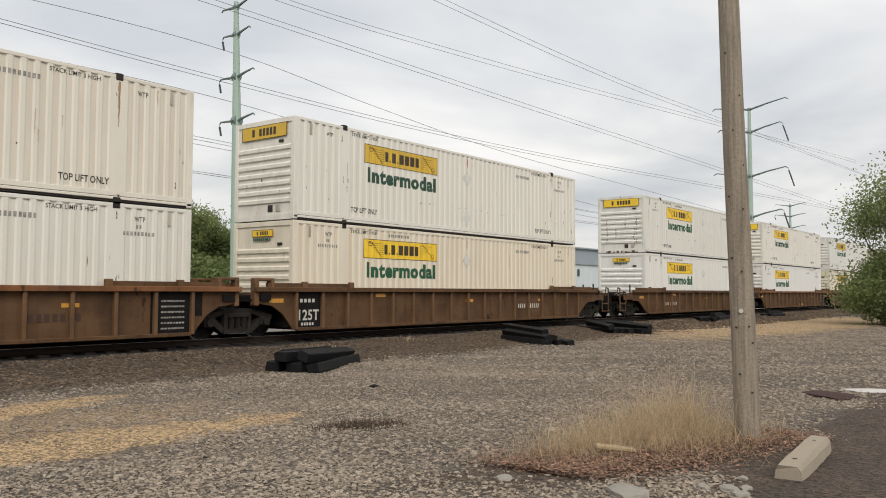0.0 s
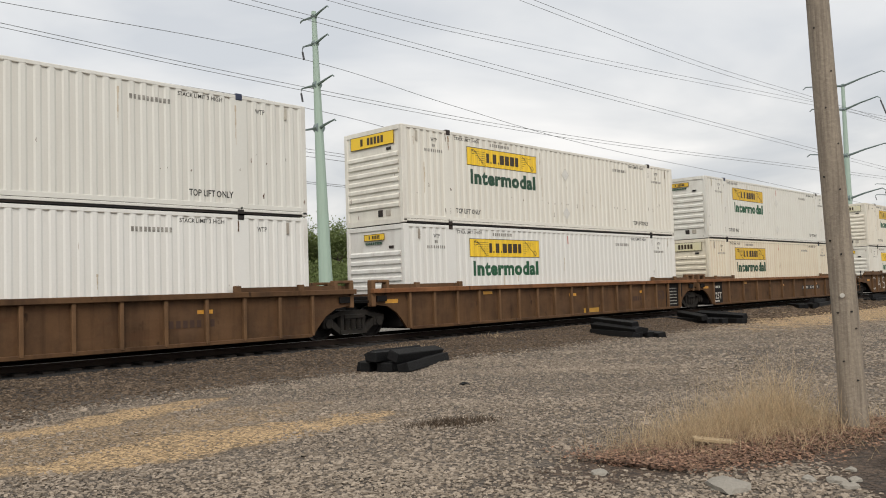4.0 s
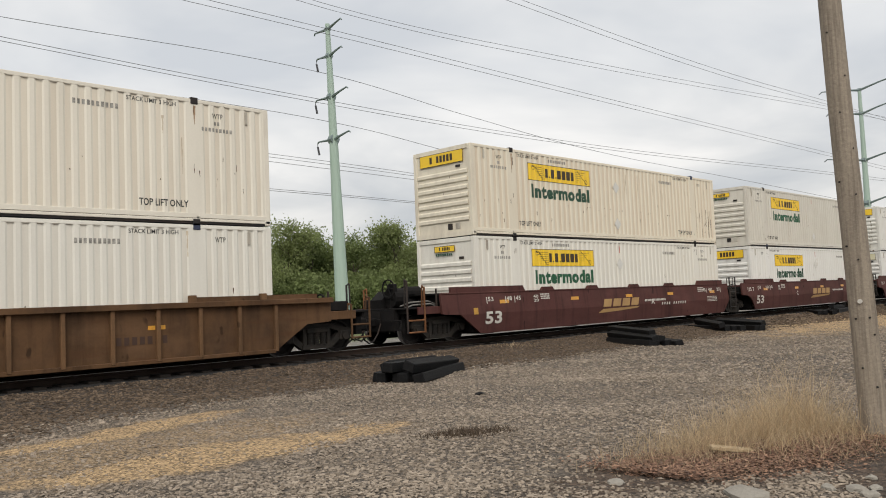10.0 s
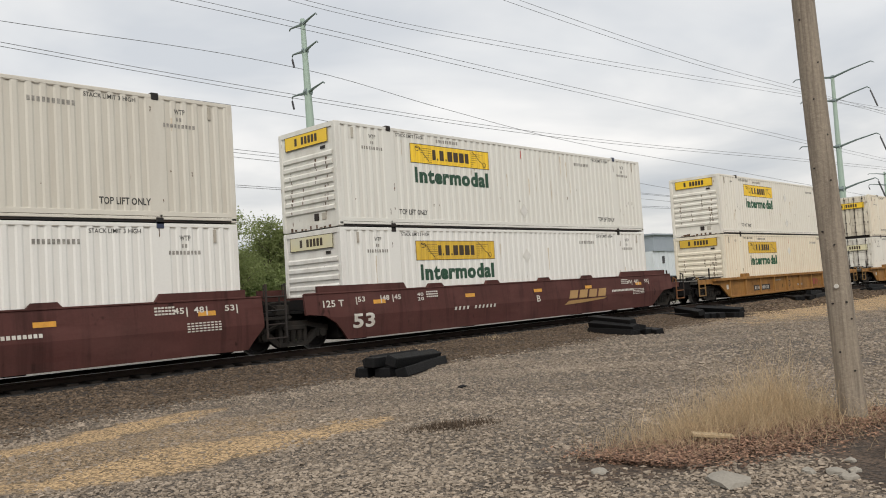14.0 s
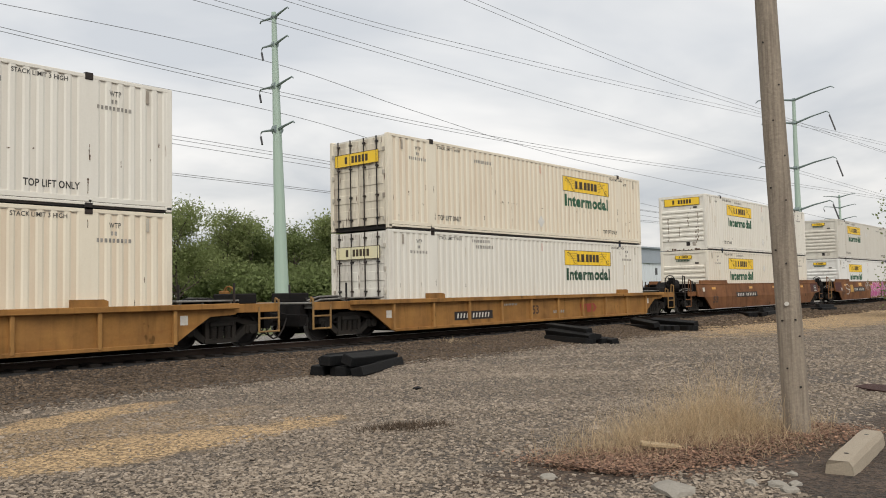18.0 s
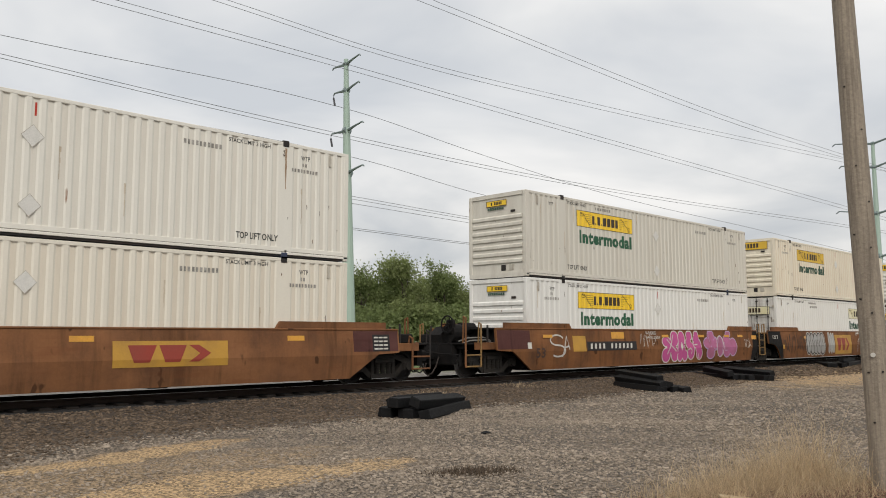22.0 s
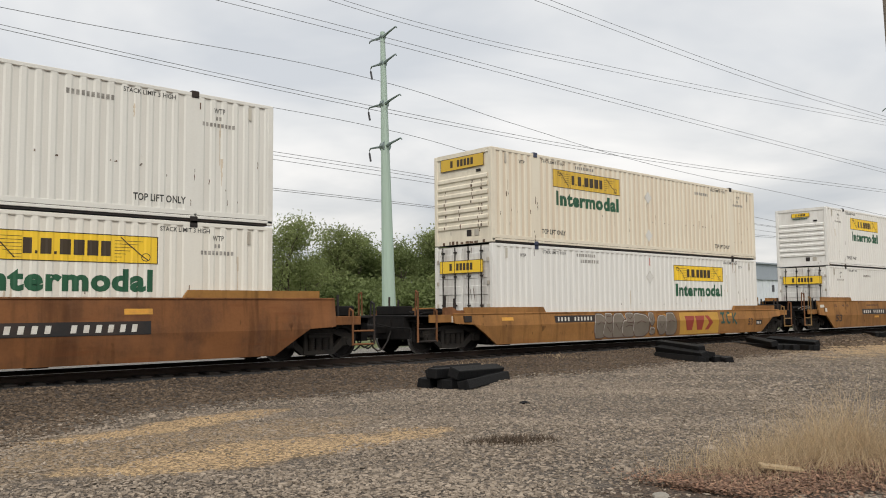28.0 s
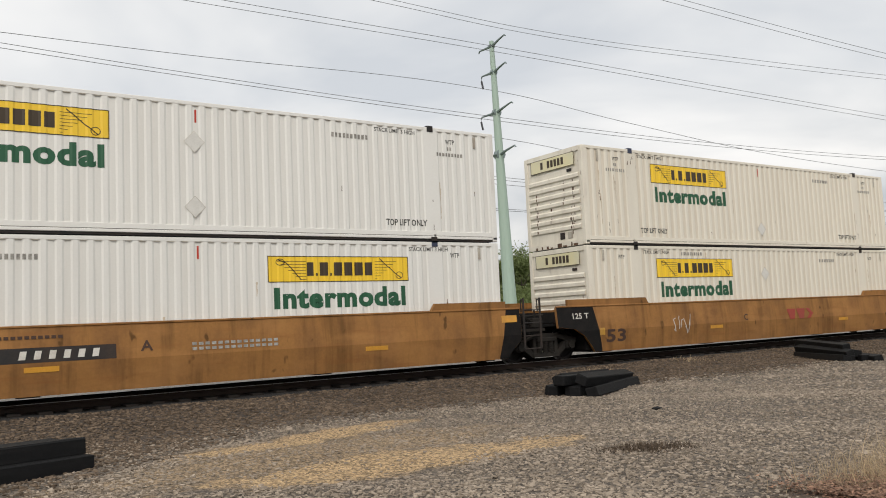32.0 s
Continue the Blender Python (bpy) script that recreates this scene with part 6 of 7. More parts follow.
for k, (az, dist, tall, spread) in enumerate(((36.0, 120, 10.4, 6.5), (38.5, 121, 9.8, 6.5), (41.0, 119, 10.0, 6.5), (43.6, 120, 10.2, 6.5), (33.2, 118, 9.2, 5.5), (46.2, 121, 9.3, 6.0), (31.0, 117, 7.9, 6.0), (29.0, 118, 6.1, 5.0), (37.2, 108, 5.8, 6.0), (42.0, 107, 5.8, 6.0), (34.6, 108, 5.8, 6.0), (39.6, 106, 5.8, 6.0), (44.8, 108, 5.8, 6.0))):
    tx, ty = at(az, dist)
    tree(tx, ty, tall, spread, 80 + k, LEAF if dist > 115 else LEAF_DARK, 10500, 0.28, low=0.02, label="dense green thicket beyond the track")
for tx, ty, tall, spread, seed, leaf, leaves, size in ((48.2, 7.5, 8.4, 3.0, 91, LEAF_DARK, 26000, 0.09), (47.6, 7.3, 5.4, 2.0, 92, LEAF_DARK, 18000, 0.085), (49.2, 8.2, 3.4, 2.0, 93, LEAF_DARK, 14000, 0.09), (47.4, 5.9, 5.0, 2.4, 94, LEAF_DARK, 16000, 0.085)):
    tree(tx, ty, tall, spread, seed, leaf, leaves, size, low=0.02, loose=0.21, label="feathery green tree with thin twigs beside the track" if seed == 91 else "dense green bush beside the track")


# ---- power line ----
LINE = Vector((0.988, -0.155, 0)).normalized()
ACROSS = Vector((-LINE.y, LINE.x, 0))


def steel_tower(x, y, tall, base, top, arms, rise, label, hung=1, drop_length=0.9, foot=(0, 0)):
    t = thing("transmission_tower", pose(x, y, -0.3), label, "power pylon", "steel power poles")
    bm = bmesh.new()
    rod(bm, (*foot, 0), (0, 0, tall), base, 12, top)
    part("shaft", bm, TOWER, t)
    for drop, reach in arms:
        for s in (-1, 1):
            bm = bmesh.new()
            a = Vector((foot[0] * drop / tall, foot[1] * drop / tall, tall - drop))
            q = top + (base - top) * drop / tall
            p1 = a + ACROSS * s * (q * 0.8)
            p2 = a + ACROSS * s * reach * 0.45 + Vector((0, 0, 0.55 * rise))
            p3 = a + ACROSS * s * reach * 0.92 + Vector((0, 0, rise))
            p4 = a + ACROSS * s * reach + Vector((0, 0, 0.8 * rise - 0.12))
            rod(bm, a, p1, q * 1.25, 8)
            rod(bm, p1, p2, 0.17, 6, 0.12)
            rod(bm, p2, p3, 0.12, 6, 0.08)
            rod(bm, p3, p4, 0.09, 6, 0.06)
            arm = part("arm", bm, ARM, t)
            if s == hung and drop > 2:
                bm = bmesh.new()
                c = p4 - Vector((0, 0, 0.30))
                rod(bm, p4, c, 0.03, 5)
                rod(bm, c, c - Vector((0, 0, drop_length)) + ACROSS * (-0.33 * drop_length), 0.11, 8, 0.11)
                part("insulator", bm, INSULATOR, arm)
    return t


steel_tower(*at(37.8, 85), 31.2, 0.76, 0.24, ((0.55, 3.0), (3.4, 2.8), (7.75, 3.5), (12.25, 3.5)), 0.32, "tall pale green tapered steel power pole", foot=(0.50, -0.39))
steel_tower(*at(72.9, 138), 31.0, 0.60, 0.24, ((0.1, 6.3), (3.75, 5.4), (10.8, 6.2), (17.3, 5.4)), 1.0, "tall pale green steel power pole with long curved arms", -1, 2.5)
steel_tower(*at(75.3, 255), 27.2, 0.60, 0.24, ((0.6, 4.5), (3.6, 4.5), (7.0, 4.5)), 0.7, "distant steel power pole with curved arms")


def wire(points, a, b, r=0.027, label="thin grey overhead power wire", reach=(25, 60)):
    """A wire hung over the ground line y = a + b x, through the given (azimuth, elevation) sights from the yard's corner."""
    p = []
    for az, el in points:
        t = math.tan(radians(az))
        x = t * a / (1 - b * t)
        y = a + b * x
        p.append(Vector((x, y, 1.65 + math.hypot(x, y) * math.tan(radians(el)))))
    ext0, ext1 = p[0] + (p[0] - p[1]) * (reach[0] / max((p[0] - p[1]).length, 1)), p[-1] + (p[-1] - p[-2]) * (reach[1] / max((p[-1] - p[-2]).length, 1))
    cu = bpy.data.curves.new("power_wire", "CURVE")
    cu.dimensions, cu.bevel_depth, cu.bevel_resolution, cu.resolution_u = "3D", r, 1, 12
    sp = cu.splines.new("BEZIER")
    p = [ext0, *p, ext1]
    sp.bezier_points.add(len(p) - 1)
    for q, c in zip(sp.bezier_points, p):
        q.co, q.handle_left_type, q.handle_right_type = c, "AUTO", "AUTO"
    ob = new("power_wire", cu)
    cu.materials.append(CABLE)
    tagged(ob, label, "power wire", "overhead power wires")


NEAR = (60.6, -0.148)
for off, pts in ((0.0, ((22.4, 21.4), (37.3, 18.8), (53.4, 14.4), (70.7, 8.3))), (0.35, ((22.4, 21.0), (37.3, 18.45), (53.4, 14.1), (70.7, 8.1))),
                 (3.0, ((29.8, 22.2), (40.9, 19.5), (53.5, 16.4), (70.8, 11.2))), (3.4, ((29.8, 21.9), (40.9, 19.2), (53.5, 16.1), (70.8, 11.0))),
                 (-4.0, ((44.0, 23.0), (64.1, 14.5), (71.1, 11.4))), (-4.4, ((44.0, 22.6), (64.1, 14.2), (71.1, 11.2)))):
    wire(pts, NEAR[0] + off, NEAR[1], 0.021)
BEHIND = (75.2, -0.155)
for off, pts in ((0, ((4.7, 18.7), (15.6, 18.3), (37.6, 15.75), (47.0, 12.8), (55.3, 10.0), (66, 6.9))), (2, ((4.7, 18.1), (15.6, 17.2), (37.4, 14.0), (53.4, 10.7), (70.9, 7.0))),
                 (2.3, ((4.7, 17.8), (15.6, 16.95), (37.4, 13.75), (53.4, 10.5), (70.9, 6.85))),
                 (4, ((4.7, 15.3), (24.6, 14.4), (38.8, 12.3), (47.0, 10.0), (56.5, 7.6))), (8, ((4.7, 12.9), (22.2, 11.7), (38.4, 9.7), (46.6, 8.3), (56, 6.7))), (8.5, ((4.7, 12.6), (22.2, 11.45), (38.4, 9.5), (46.6, 8.15), (56, 6.6))),
                 (9, ((4.7, 11.8), (22.2, 11.1), (38.4, 9.2), (46.6, 7.9), (56, 6.3))), (6.2, ((4.7, 9.75), (22.1, 8.86), (38.5, 7.38), (46.6, 6.4), (56, 5.4))), (6, ((4.7, 9.9), (22.1, 9.0), (38.5, 7.5), (46.6, 6.5), (56, 5.5)))):
    wire(pts, BEHIND[0] + off, BEHIND[1], 0.027)
for pts, reach in ((((-4, 6.35), (4.7, 6.5), (12.95, 6.85)), (25, 0.05)), (((-4, 6.15), (4.7, 6.3), (13.0, 6.65)), (25, 0.05)), (((-4, 5.9), (4.7, 6.05), (13.1, 6.45)), (25, 0.05)), (((13.1, 6.85), (22.1, 5.55), (26.5, 4.8)), (0.05, 0.05)),
                   (((13.2, 6.65), (22.1, 5.3), (26.5, 4.65)), (0.05, 0.05)), (((13.3, 6.45), (22.1, 5.1), (26.5, 4.5)), (0.05, 0.05)), (((54, 3.0), (64, 2.7)), (0.05, 30))):
    wire(pts, 72.0, -0.02, 0.017, "thin grey overhead service wire", reach)


def wooden_pole(az, dist, tall, arms, gear, label, lean=0.0, turn=0.0):
    t = thing("power_pole", pose(*at(az, dist), -0.3, 0, lean, 0), label, "power pole", "wooden power poles")
    bm = bmesh.new()
    rod(bm, (0, 0, 0), (0, 0, tall * 0.6), 0.20, 10, 0.17)
    rod(bm, (0, 0, tall * 0.6), (0, 0, tall), 0.17, 10, 0.14)
    part("shaft", bm, POLEWOOD, t)
    c, s = math.cos(radians(turn)), math.sin(radians(turn))
    for z in arms:
        bm = bmesh.new()
        rod(bm, (-1.15 * c, -1.15 * s - 0.14, tall - z), (1.15 * c, 1.15 * s - 0.14, tall - z), 0.075, 4)
        rod(bm, (0.7 * c, 0.7 * s - 0.14, tall - z), (0, -0.1, tall - z - 0.6), 0.025, 5)
        b = part("crossarm", bm, POLEWOOD, t)
        for x in (-1.0, -0.45, 0.45, 1.0):
            bm = bmesh.new()
            rod(bm, (x * c, x * s - 0.14, tall - z + 0.05), (x * c, x * s - 0.14, tall - z + 0.22), 0.04, 6)
            rod(bm, (x * c, x * s - 0.14, tall - z + 0.22), (x * c, x * s - 0.14, tall - z + 0.36), 0.075, 8, 0.05)
            part("insulator", bm, INSULATOR, b)
    if gear:
        for k, (x, z) in enumerate(((0.30, 0.25), (0.48, 0.50), (0.62, 0.18), (0.24, 0.72), (0.70, 0.45))):
            bm = bmesh.new()
            rod(bm, (x, -0.05 - 0.1 * k, tall - z - 0.35), (x + 0.12, -0.1 * k, tall - z), 0.05, 6)
            rod(bm, (0.1, 0, tall - z - 0.1), (x, -0.05 - 0.1 * k, tall - z - 0.2), 0.022, 5)
            part("fuse_switch", bm, INSULATOR, t)
        for k, x in enumerate((-0.34, -0.54, -0.72)):
            bm = bmesh.new()
            z = tall - 2.35 - 0.12 * k
            rod(bm, (x, -0.1 * k, z - 0.55), (x - 0.05, -0.1 * k, z), 0.06, 7, 0.04)
            rod(bm, (x, -0.1 * k, z - 0.55), (x * 0.6, -0.1 * k, z - 1.05), 0.028, 5)
            rod(bm, (x * 0.6, -0.1 * k, z - 1.05), (-0.16, -0.12, z - 1.6), 0.028, 5)
            part("cable_end", bm, INSULATOR, t)
        bm = bmesh.new()
        rod(bm, (-0.17, -0.15, 0.3), (-0.16, -0.14, tall - 3.9), 0.055, 7)
        part("cable_conduit", bm, ARM, t)
        bm = bmesh.new()
        rod(bm, (-0.75, -0.1, tall - 2.95), (0.05, -0.1, tall - 2.95), 0.04, 5)
        part("bracket", bm, ARM, t)


wooden_pole(13.1, 72, 10.6, (0.3,), True, "grey-brown wooden power pole with fuse switches and cable ends", -0.5, 78)
wooden_pole(26.5, 82, 8.7, (0.4,), False, "bare wooden power pole with one crossarm")
wooden_pole(54.0, 110, 7.7, (0.4,), False, "distant wooden power pole with one crossarm")


def shed():
    s = thing("metal_shed", pose(110, 56, -0.2), "long white metal-clad shed with a grey roof band", "building")
    clad = surface("white_wall_cladding", (0.62, 0.66, 0.70), rough=0.6, stain_amount=0.15, stretch=(6, 1, 0.3))
    band = surface("grey_cladding", (0.30, 0.34, 0.39), rough=0.6, stain_amount=0.15)
    for name, z0, z1, mat in (("wall", 2.2, 5.6, clad), ("base_wall", 0.0, 2.2, band), ("roof_band", 5.6, 7.8, band)):
        bm = bmesh.new()
        box(bm, -9, 30, -0.2 if name == "roof_band" else 0, 8, z0, z1)
        part(name, bm, mat, s)
    for k in range(40):
        bm = bmesh.new()
        box(bm, -8.8 + k, -8.72 + k, -0.06, 0.01, 2.2, 5.6)
        part("cladding_rib", bm, clad, s)
    for x in (-6.5, 4.0, 14.0):
        bm = bmesh.new()
        box(bm, x, x + 0.6, -0.07, 0.02, 3.9, 4.9)
        part("window", bm, INSULATOR, s)
    bm = bmesh.new()
    box(bm, -9.3, 30.3, -0.5, 8.5, 7.8, 8.0)
    part("roof", bm, band, s)


shed()

# ---- the train ----
SPEED = ((0, 10.45), (6, 10.6), (12, 10.88), (20, 10.93), (32, 10.98))


def travelled(t):
    """Metres that the train has rolled by t seconds."""
    way = 0.0
    for (t0, v0), (t1, v1) in zip(SPEED, SPEED[1:]):
        if t > t0:
            u = min(t, t1)
            way += (v0 + v0 + (v1 - v0) * (u - t0) / (t1 - t0)) / 2 * (u - t0)
    return way


LOWER_Z, UPPER_Z = 0.700, 3.628
BROWN_TXT = "weathered brown ribbed well car carrying two stacked containers"
# lead end, car style, paint, ends, height of the side, car label
STACKS = [
    (-4.06, "ribbed", "brown", "joint", "joint", 1.62, BROWN_TXT),
    (15.40, "ribbed", "brown", "joint", "coupler", 1.62, BROWN_TXT),
    (38.80, "ribbed", "brown", "coupler", "joint", 1.62, BROWN_TXT),
    (58.40, "ribbed", "brown", "joint", "joint", 1.62, BROWN_TXT),
    (77.75, "ribbed", "brown", "joint", "coupler", 1.62, BROWN_TXT),
    (101.15, "ribbed", "brown", "coupler", "coupler", 1.72, "brown ribbed well car with white sprayed capital letters"),
    (124.70, "smooth", "maroon", "coupler", "joint", 1.80, "dark maroon smooth-sided well car with white stencils"),
    (144.25, "smooth", "maroon", "joint", "joint", 1.80, "dark maroon smooth-sided well car with white stencils"),
    (163.60, "smooth", "maroon", "joint", "coupler", 1.80, "dark maroon smooth-sided well car with white stencils"),
    (187.20, "low", "ochre", "coupler", "coupler", 1.38, "ochre ribbed well car with a black number board"),
    (210.55, "low", "ochre", "coupler", "coupler", 1.38, "ochre ribbed well car with a black number board"),
    (233.95, "smooth", "umber", "coupler", "coupler", 1.82, "rusty brown smooth-sided well car with a yellow panel"),
    (257.55, "smooth", "rust", "coupler", "joint", 1.88, "rusty brown well car with large pink sprayed shapes"),
    (276.85, "smooth", "rust", "joint", "joint", 1.88, "rusty brown well car with white and silver sprayed shapes"),
    (296.25, "smooth", "rust", "joint", "coupler", 1.88, "rusty brown smooth-sided well car with amber reflectors"),
    (319.85, "smooth", "amber", "coupler", "coupler", 1.46, "amber brown well car covered in grey sprayed shapes"),
    (343.30, "smooth", "amber", "coupler", "joint", 1.84, "amber brown smooth-sided well car with a black number board"),
    (362.65, "smooth", "amber", "joint", "coupler", 1.84, "amber brown smooth-sided well car with a red emblem"),
]
# per stack: upper and lower box as (shade, doors lead, side film, lettering, wide end sign, end film, grimy end)
LOADS = [
    (("cream", 0, "yellow", "green", 0, None, 0), ("offwhite", 0, "yellow", "green", 0, None, 0)),
    (("offwhite", 0, "deep", "dark", 1, None, 0), ("yellowed", 0, "yellow", "green", 0, None, 0)),
    (("pale", 0, "yellow", "green", 0, None, 1), ("white", 0, "yellow", "green", 0, None, 0)),
    (("offwhite", 0, "yellow", "dark", 1, None, 0), ("white", 0, "yellow", "green", 0, None, 0)),
    (("pale", 0, "deep", "green", 0, None, 0), ("yellowed", 0, "deep", "dark", 1, "faded", 0)),
    (("cream", 0, "deep", "green", 1, "faded", 0), ("offwhite", 0, "yellow", "green", 0, None, 0)),
    (("yellowed", 0, "yellow", "dark", 1, None, 0), ("offwhite", 0, "yellow", "green", 0, None, 0)),
    (("grey", 0, "yellow", "green", 0, None, 0), ("white", 0, "yellow", "dark", 1, None, 0)),
    (("pale", 0, "yellow", "dark", 0, None, 1), ("white", 0, "deep", "dark", 1, "faded", 0)),
    (("offwhite", 0, "yellow", "green", 0, None, 1), ("yellowed", 0, "deep", "green", 0, None, 1)),
    (("yellowed", 1, "yellow", "green", 1, None, 0), ("offwhite", 1, "yellow", "dark", 1, "faded", 0)),
    (("offwhite", 0, "yellow", "green", 0, None, 1), ("cream", 0, "yellow", "green", 0, None, 0)),
    (("grey", 0, "yellow", "green", 0, None, 0), ("white", 0, "yellow", "green", 0, None, 0)),
    (("yellowed", 0, "deep", "dark", 1, None, 0), ("white", 1, "faded", "dark", 1, "faded", 0)),
    (("pale", 0, "yellow", "green", 0, None, 1), ("offwhite", 1, "yellow", "green", 1, None, 0)),
    (("yellowed", 0, "deep", "green", 1, None, 1), ("white", 1, "yellow", "green", 1, None, 0)),
    (("white", 0, "yellow", "green", 0, None, 0), ("white", 1, "yellow", "green", 1, None, 0)),
    (("cream", 0, "yellow", "green", 1, "faded", 1), ("cream", 0, "yellow", "green", 1, "faded", 0)),
]
WORDS = {"cream": "cream", "offwhite": "off-white", "white": "white", "pale": "pale grey-white", "grey": "greyish beige", "yellowed": "yellowed, rust-streaked"}
MOVING, CARS = [], []
for k, (lead, style, colour, left, right, top, text) in enumerate(STACKS):
    here = pose(lead, TRACK_Y, 0)
    car, side = well_car(here, style, colour, left, right, top, text, k)
    CARS.append((car, side, top))
    MOVING.append((car, lead, 0.0))
    for j, (shade, doors, film, green, wide, end_film, grimy) in enumerate(LOADS[k]):
        z = LOWER_Z if j else UPPER_Z
        where = "in a well car" if j else "stacked on another container"
        kind = "doors leading" if doors else "ribbed end leading"
        c = container(pose(lead, TRACK_Y, z), shade, f"{WORDS[shade]} corrugated container, {kind}, {where}", bool(doors), film, green,
                      bool(wide), end_film, True, 10 * k + j, (k + j) % 3 > 0, bool(grimy), 2.0 if (k, j) == (6, 0) else 1.45 if (k, j) == (10, 0) else 0.3 if k == 16 else 0.6 if j else 1.1)
        MOVING.append((c, lead, z))

# ---- marks on the well cars ----
PINK = surface("pink_spray_paint", (0.50, 0.080, 0.25), rough=0.7, stain=(0.30, 0.05, 0.20), stain_amount=0.7, stain_scale=1.5, bump=0)
PINK_PALE = surface("faded_pink_spray_paint", (0.42, 0.12, 0.26), rough=0.7, stain=(0.24, 0.09, 0.12), stain_amount=0.9, stain_scale=1.5, bump=0)
LILAC = surface("lilac_spray_paint", (0.42, 0.30, 0.45), rough=0.7, bump=0)
SILVER = surface("silver_spray_paint", (0.34, 0.34, 0.33), rough=0.5, stain=(0.20, 0.17, 0.14), stain_amount=0.6, bump=0)
DULL_GREY = surface("dull_grey_spray_paint", (0.155, 0.130, 0.102), rough=0.8, stain=(0.095, 0.070, 0.048), stain_amount=0.7, bump=0)
DARK_LINE = surface("dark_spray_outline", (0.035, 0.022, 0.018), rough=0.8, bump=0)
YELLOW_PANEL = surface("yellow_panel_paint", (0.46, 0.25, 0.035), rough=0.6, stain=(0.26, 0.14, 0.04), stain_amount=0.6, stain_scale=2, bump=0)
RED_PANEL = surface("red_emblem_paint", (0.27, 0.035, 0.02), rough=0.6, stain=(0.18, 0.05, 0.03), stain_amount=0.5, bump=0)
SPRAY_BROWN = surface("dark_brown_spray_paint", (0.075, 0.036, 0.024), rough=0.8, bump=0)
TEAL = surface("dark_teal_spray_paint", (0.03, 0.085, 0.065), rough=0.8, bump=0)
TAN_MARK = surface("tan_emblem_paint", (0.36, 0.22, 0.085), rough=0.7, stain=(0.18, 0.10, 0.05), stain_amount=0.5, bump=0)
DARK_BROWN = surface("dark_brown_stencil", (0.055, 0.028, 0.018), rough=0.8, bump=0)


def panel(name, x0, x1, z0, z1, k, material, lift=0.005, label=""):
    verts, faces = quads([(x0, x1, z0, z1, 0)])
    car, side, top = CARS[k]
    return on_side(name, verts, faces, side, material, car, label, lift)


def number_board(k, x0, x1, z0, z1, groups=(4, 6), black=True):
    car, side, top = CARS[k]
    if black:
        panel("number_board", x0, x1, z0, z1, k, BLACK)
    h, w = z1 - z0, x1 - x0
    n = sum(groups)
    step = w * 0.88 / (n + 1)
    x = x0 + w * 0.06
    for g in groups:
        bars("number_bar", x, x + step * g, z0 + h * 0.22, z1 - h * 0.22, g, side, WHITE_MARK, car, 0.45, 0.03, lift=0.010)
        x += step * (g + 1)


def text_on(k, text, x0, x1, z0, z1, material, bold=0.02, lift=0.009, name="stencil_text"):
    car, side, top = CARS[k]
    word(name, text, x0, x1, z0, z1, side, material, car, bold=bold, lift=lift)


def black_end(k, right=False):
    """Black panel over the end of a side, above and beside the truck."""
    car, side, top = CARS[k]
    cols = ((-0.495, 1.08), (-0.45, 1.025), (-0.32, 0.885)) if right else ((-1.41, 1.275), (-1.30, 1.285), (-0.80, 1.225), (-0.45, 1.025))
    cols += ((-0.20, 0.755), (-0.05, 0.565), (0.22, 0.565))
    verts, faces = [], []
    for x, z in cols:
        high = top if x < 0 else 0.62 + (0.22 - x) * 2.5
        verts += [(x, z), (x, (z + high) / 2), (x, high)]
    for j in range(len(cols) - 1):
        a = 3 * j
        faces += [(a, a + 3, a + 4, a + 1), (a + 1, a + 4, a + 5, a + 2)]
    if right:
        verts, faces = [(LONG - x, z) for x, z in verts], [f[::-1] for f in faces]
    on_side("black_panel", verts, faces, side, TRUCK, car, "", 0.004)


def small_bars(k, x0, x1, z0, z1, n, material=None, fill=0.65):
    car, side, top = CARS[k]
    bars("stencil_bar", x0, x1, z0, z1, n, side, material or WHITE_MARK, car, fill, lift=0.009)


def reflector(k, x, z, w=0.5, h=0.11):
    panel("reflector", x, x + w, z, z + h, k, AMBER, 0.007)


def emblem(k, x0, x1, z0, z1, yellow=True):
    """A yellow panel with plain red shapes."""
    car, side, top = CARS[k]
    if yellow:
        panel("emblem_panel", x0, x1, z0, z1, k, YELLOW_PANEL, 0.006)
    w, h = x1 - x0, z1 - z0
    pieces = []
    for a in (0.12, 0.38):
        pieces.append(([(x0 + w * (a + 0.05), z0 + h * 0.18), (x0 + w * (a + 0.18), z0 + h * 0.18), (x0 + w * (a + 0.24), z0 + h * 0.84), (x0 + w * a, z0 + h * 0.84)], [(0, 1, 2, 3)]))
    pieces.append(([(x0 + w * 0.64, z0 + h * 0.18), (x0 + w * 0.73, z0 + h * 0.18), (x0 + w * 0.84, z0 + h * 0.51), (x0 + w * 0.73, z0 + h * 0.84), (x0 + w * 0.64, z0 + h * 0.84), (x0 + w * 0.74, z0 + h * 0.51)], [(0, 1, 2, 5), (5, 2, 3, 4)]))
    for verts, faces in pieces:
        on_side("emblem_shape", verts, faces, side, RED_PANEL, car, "plain red shape", 0.011)


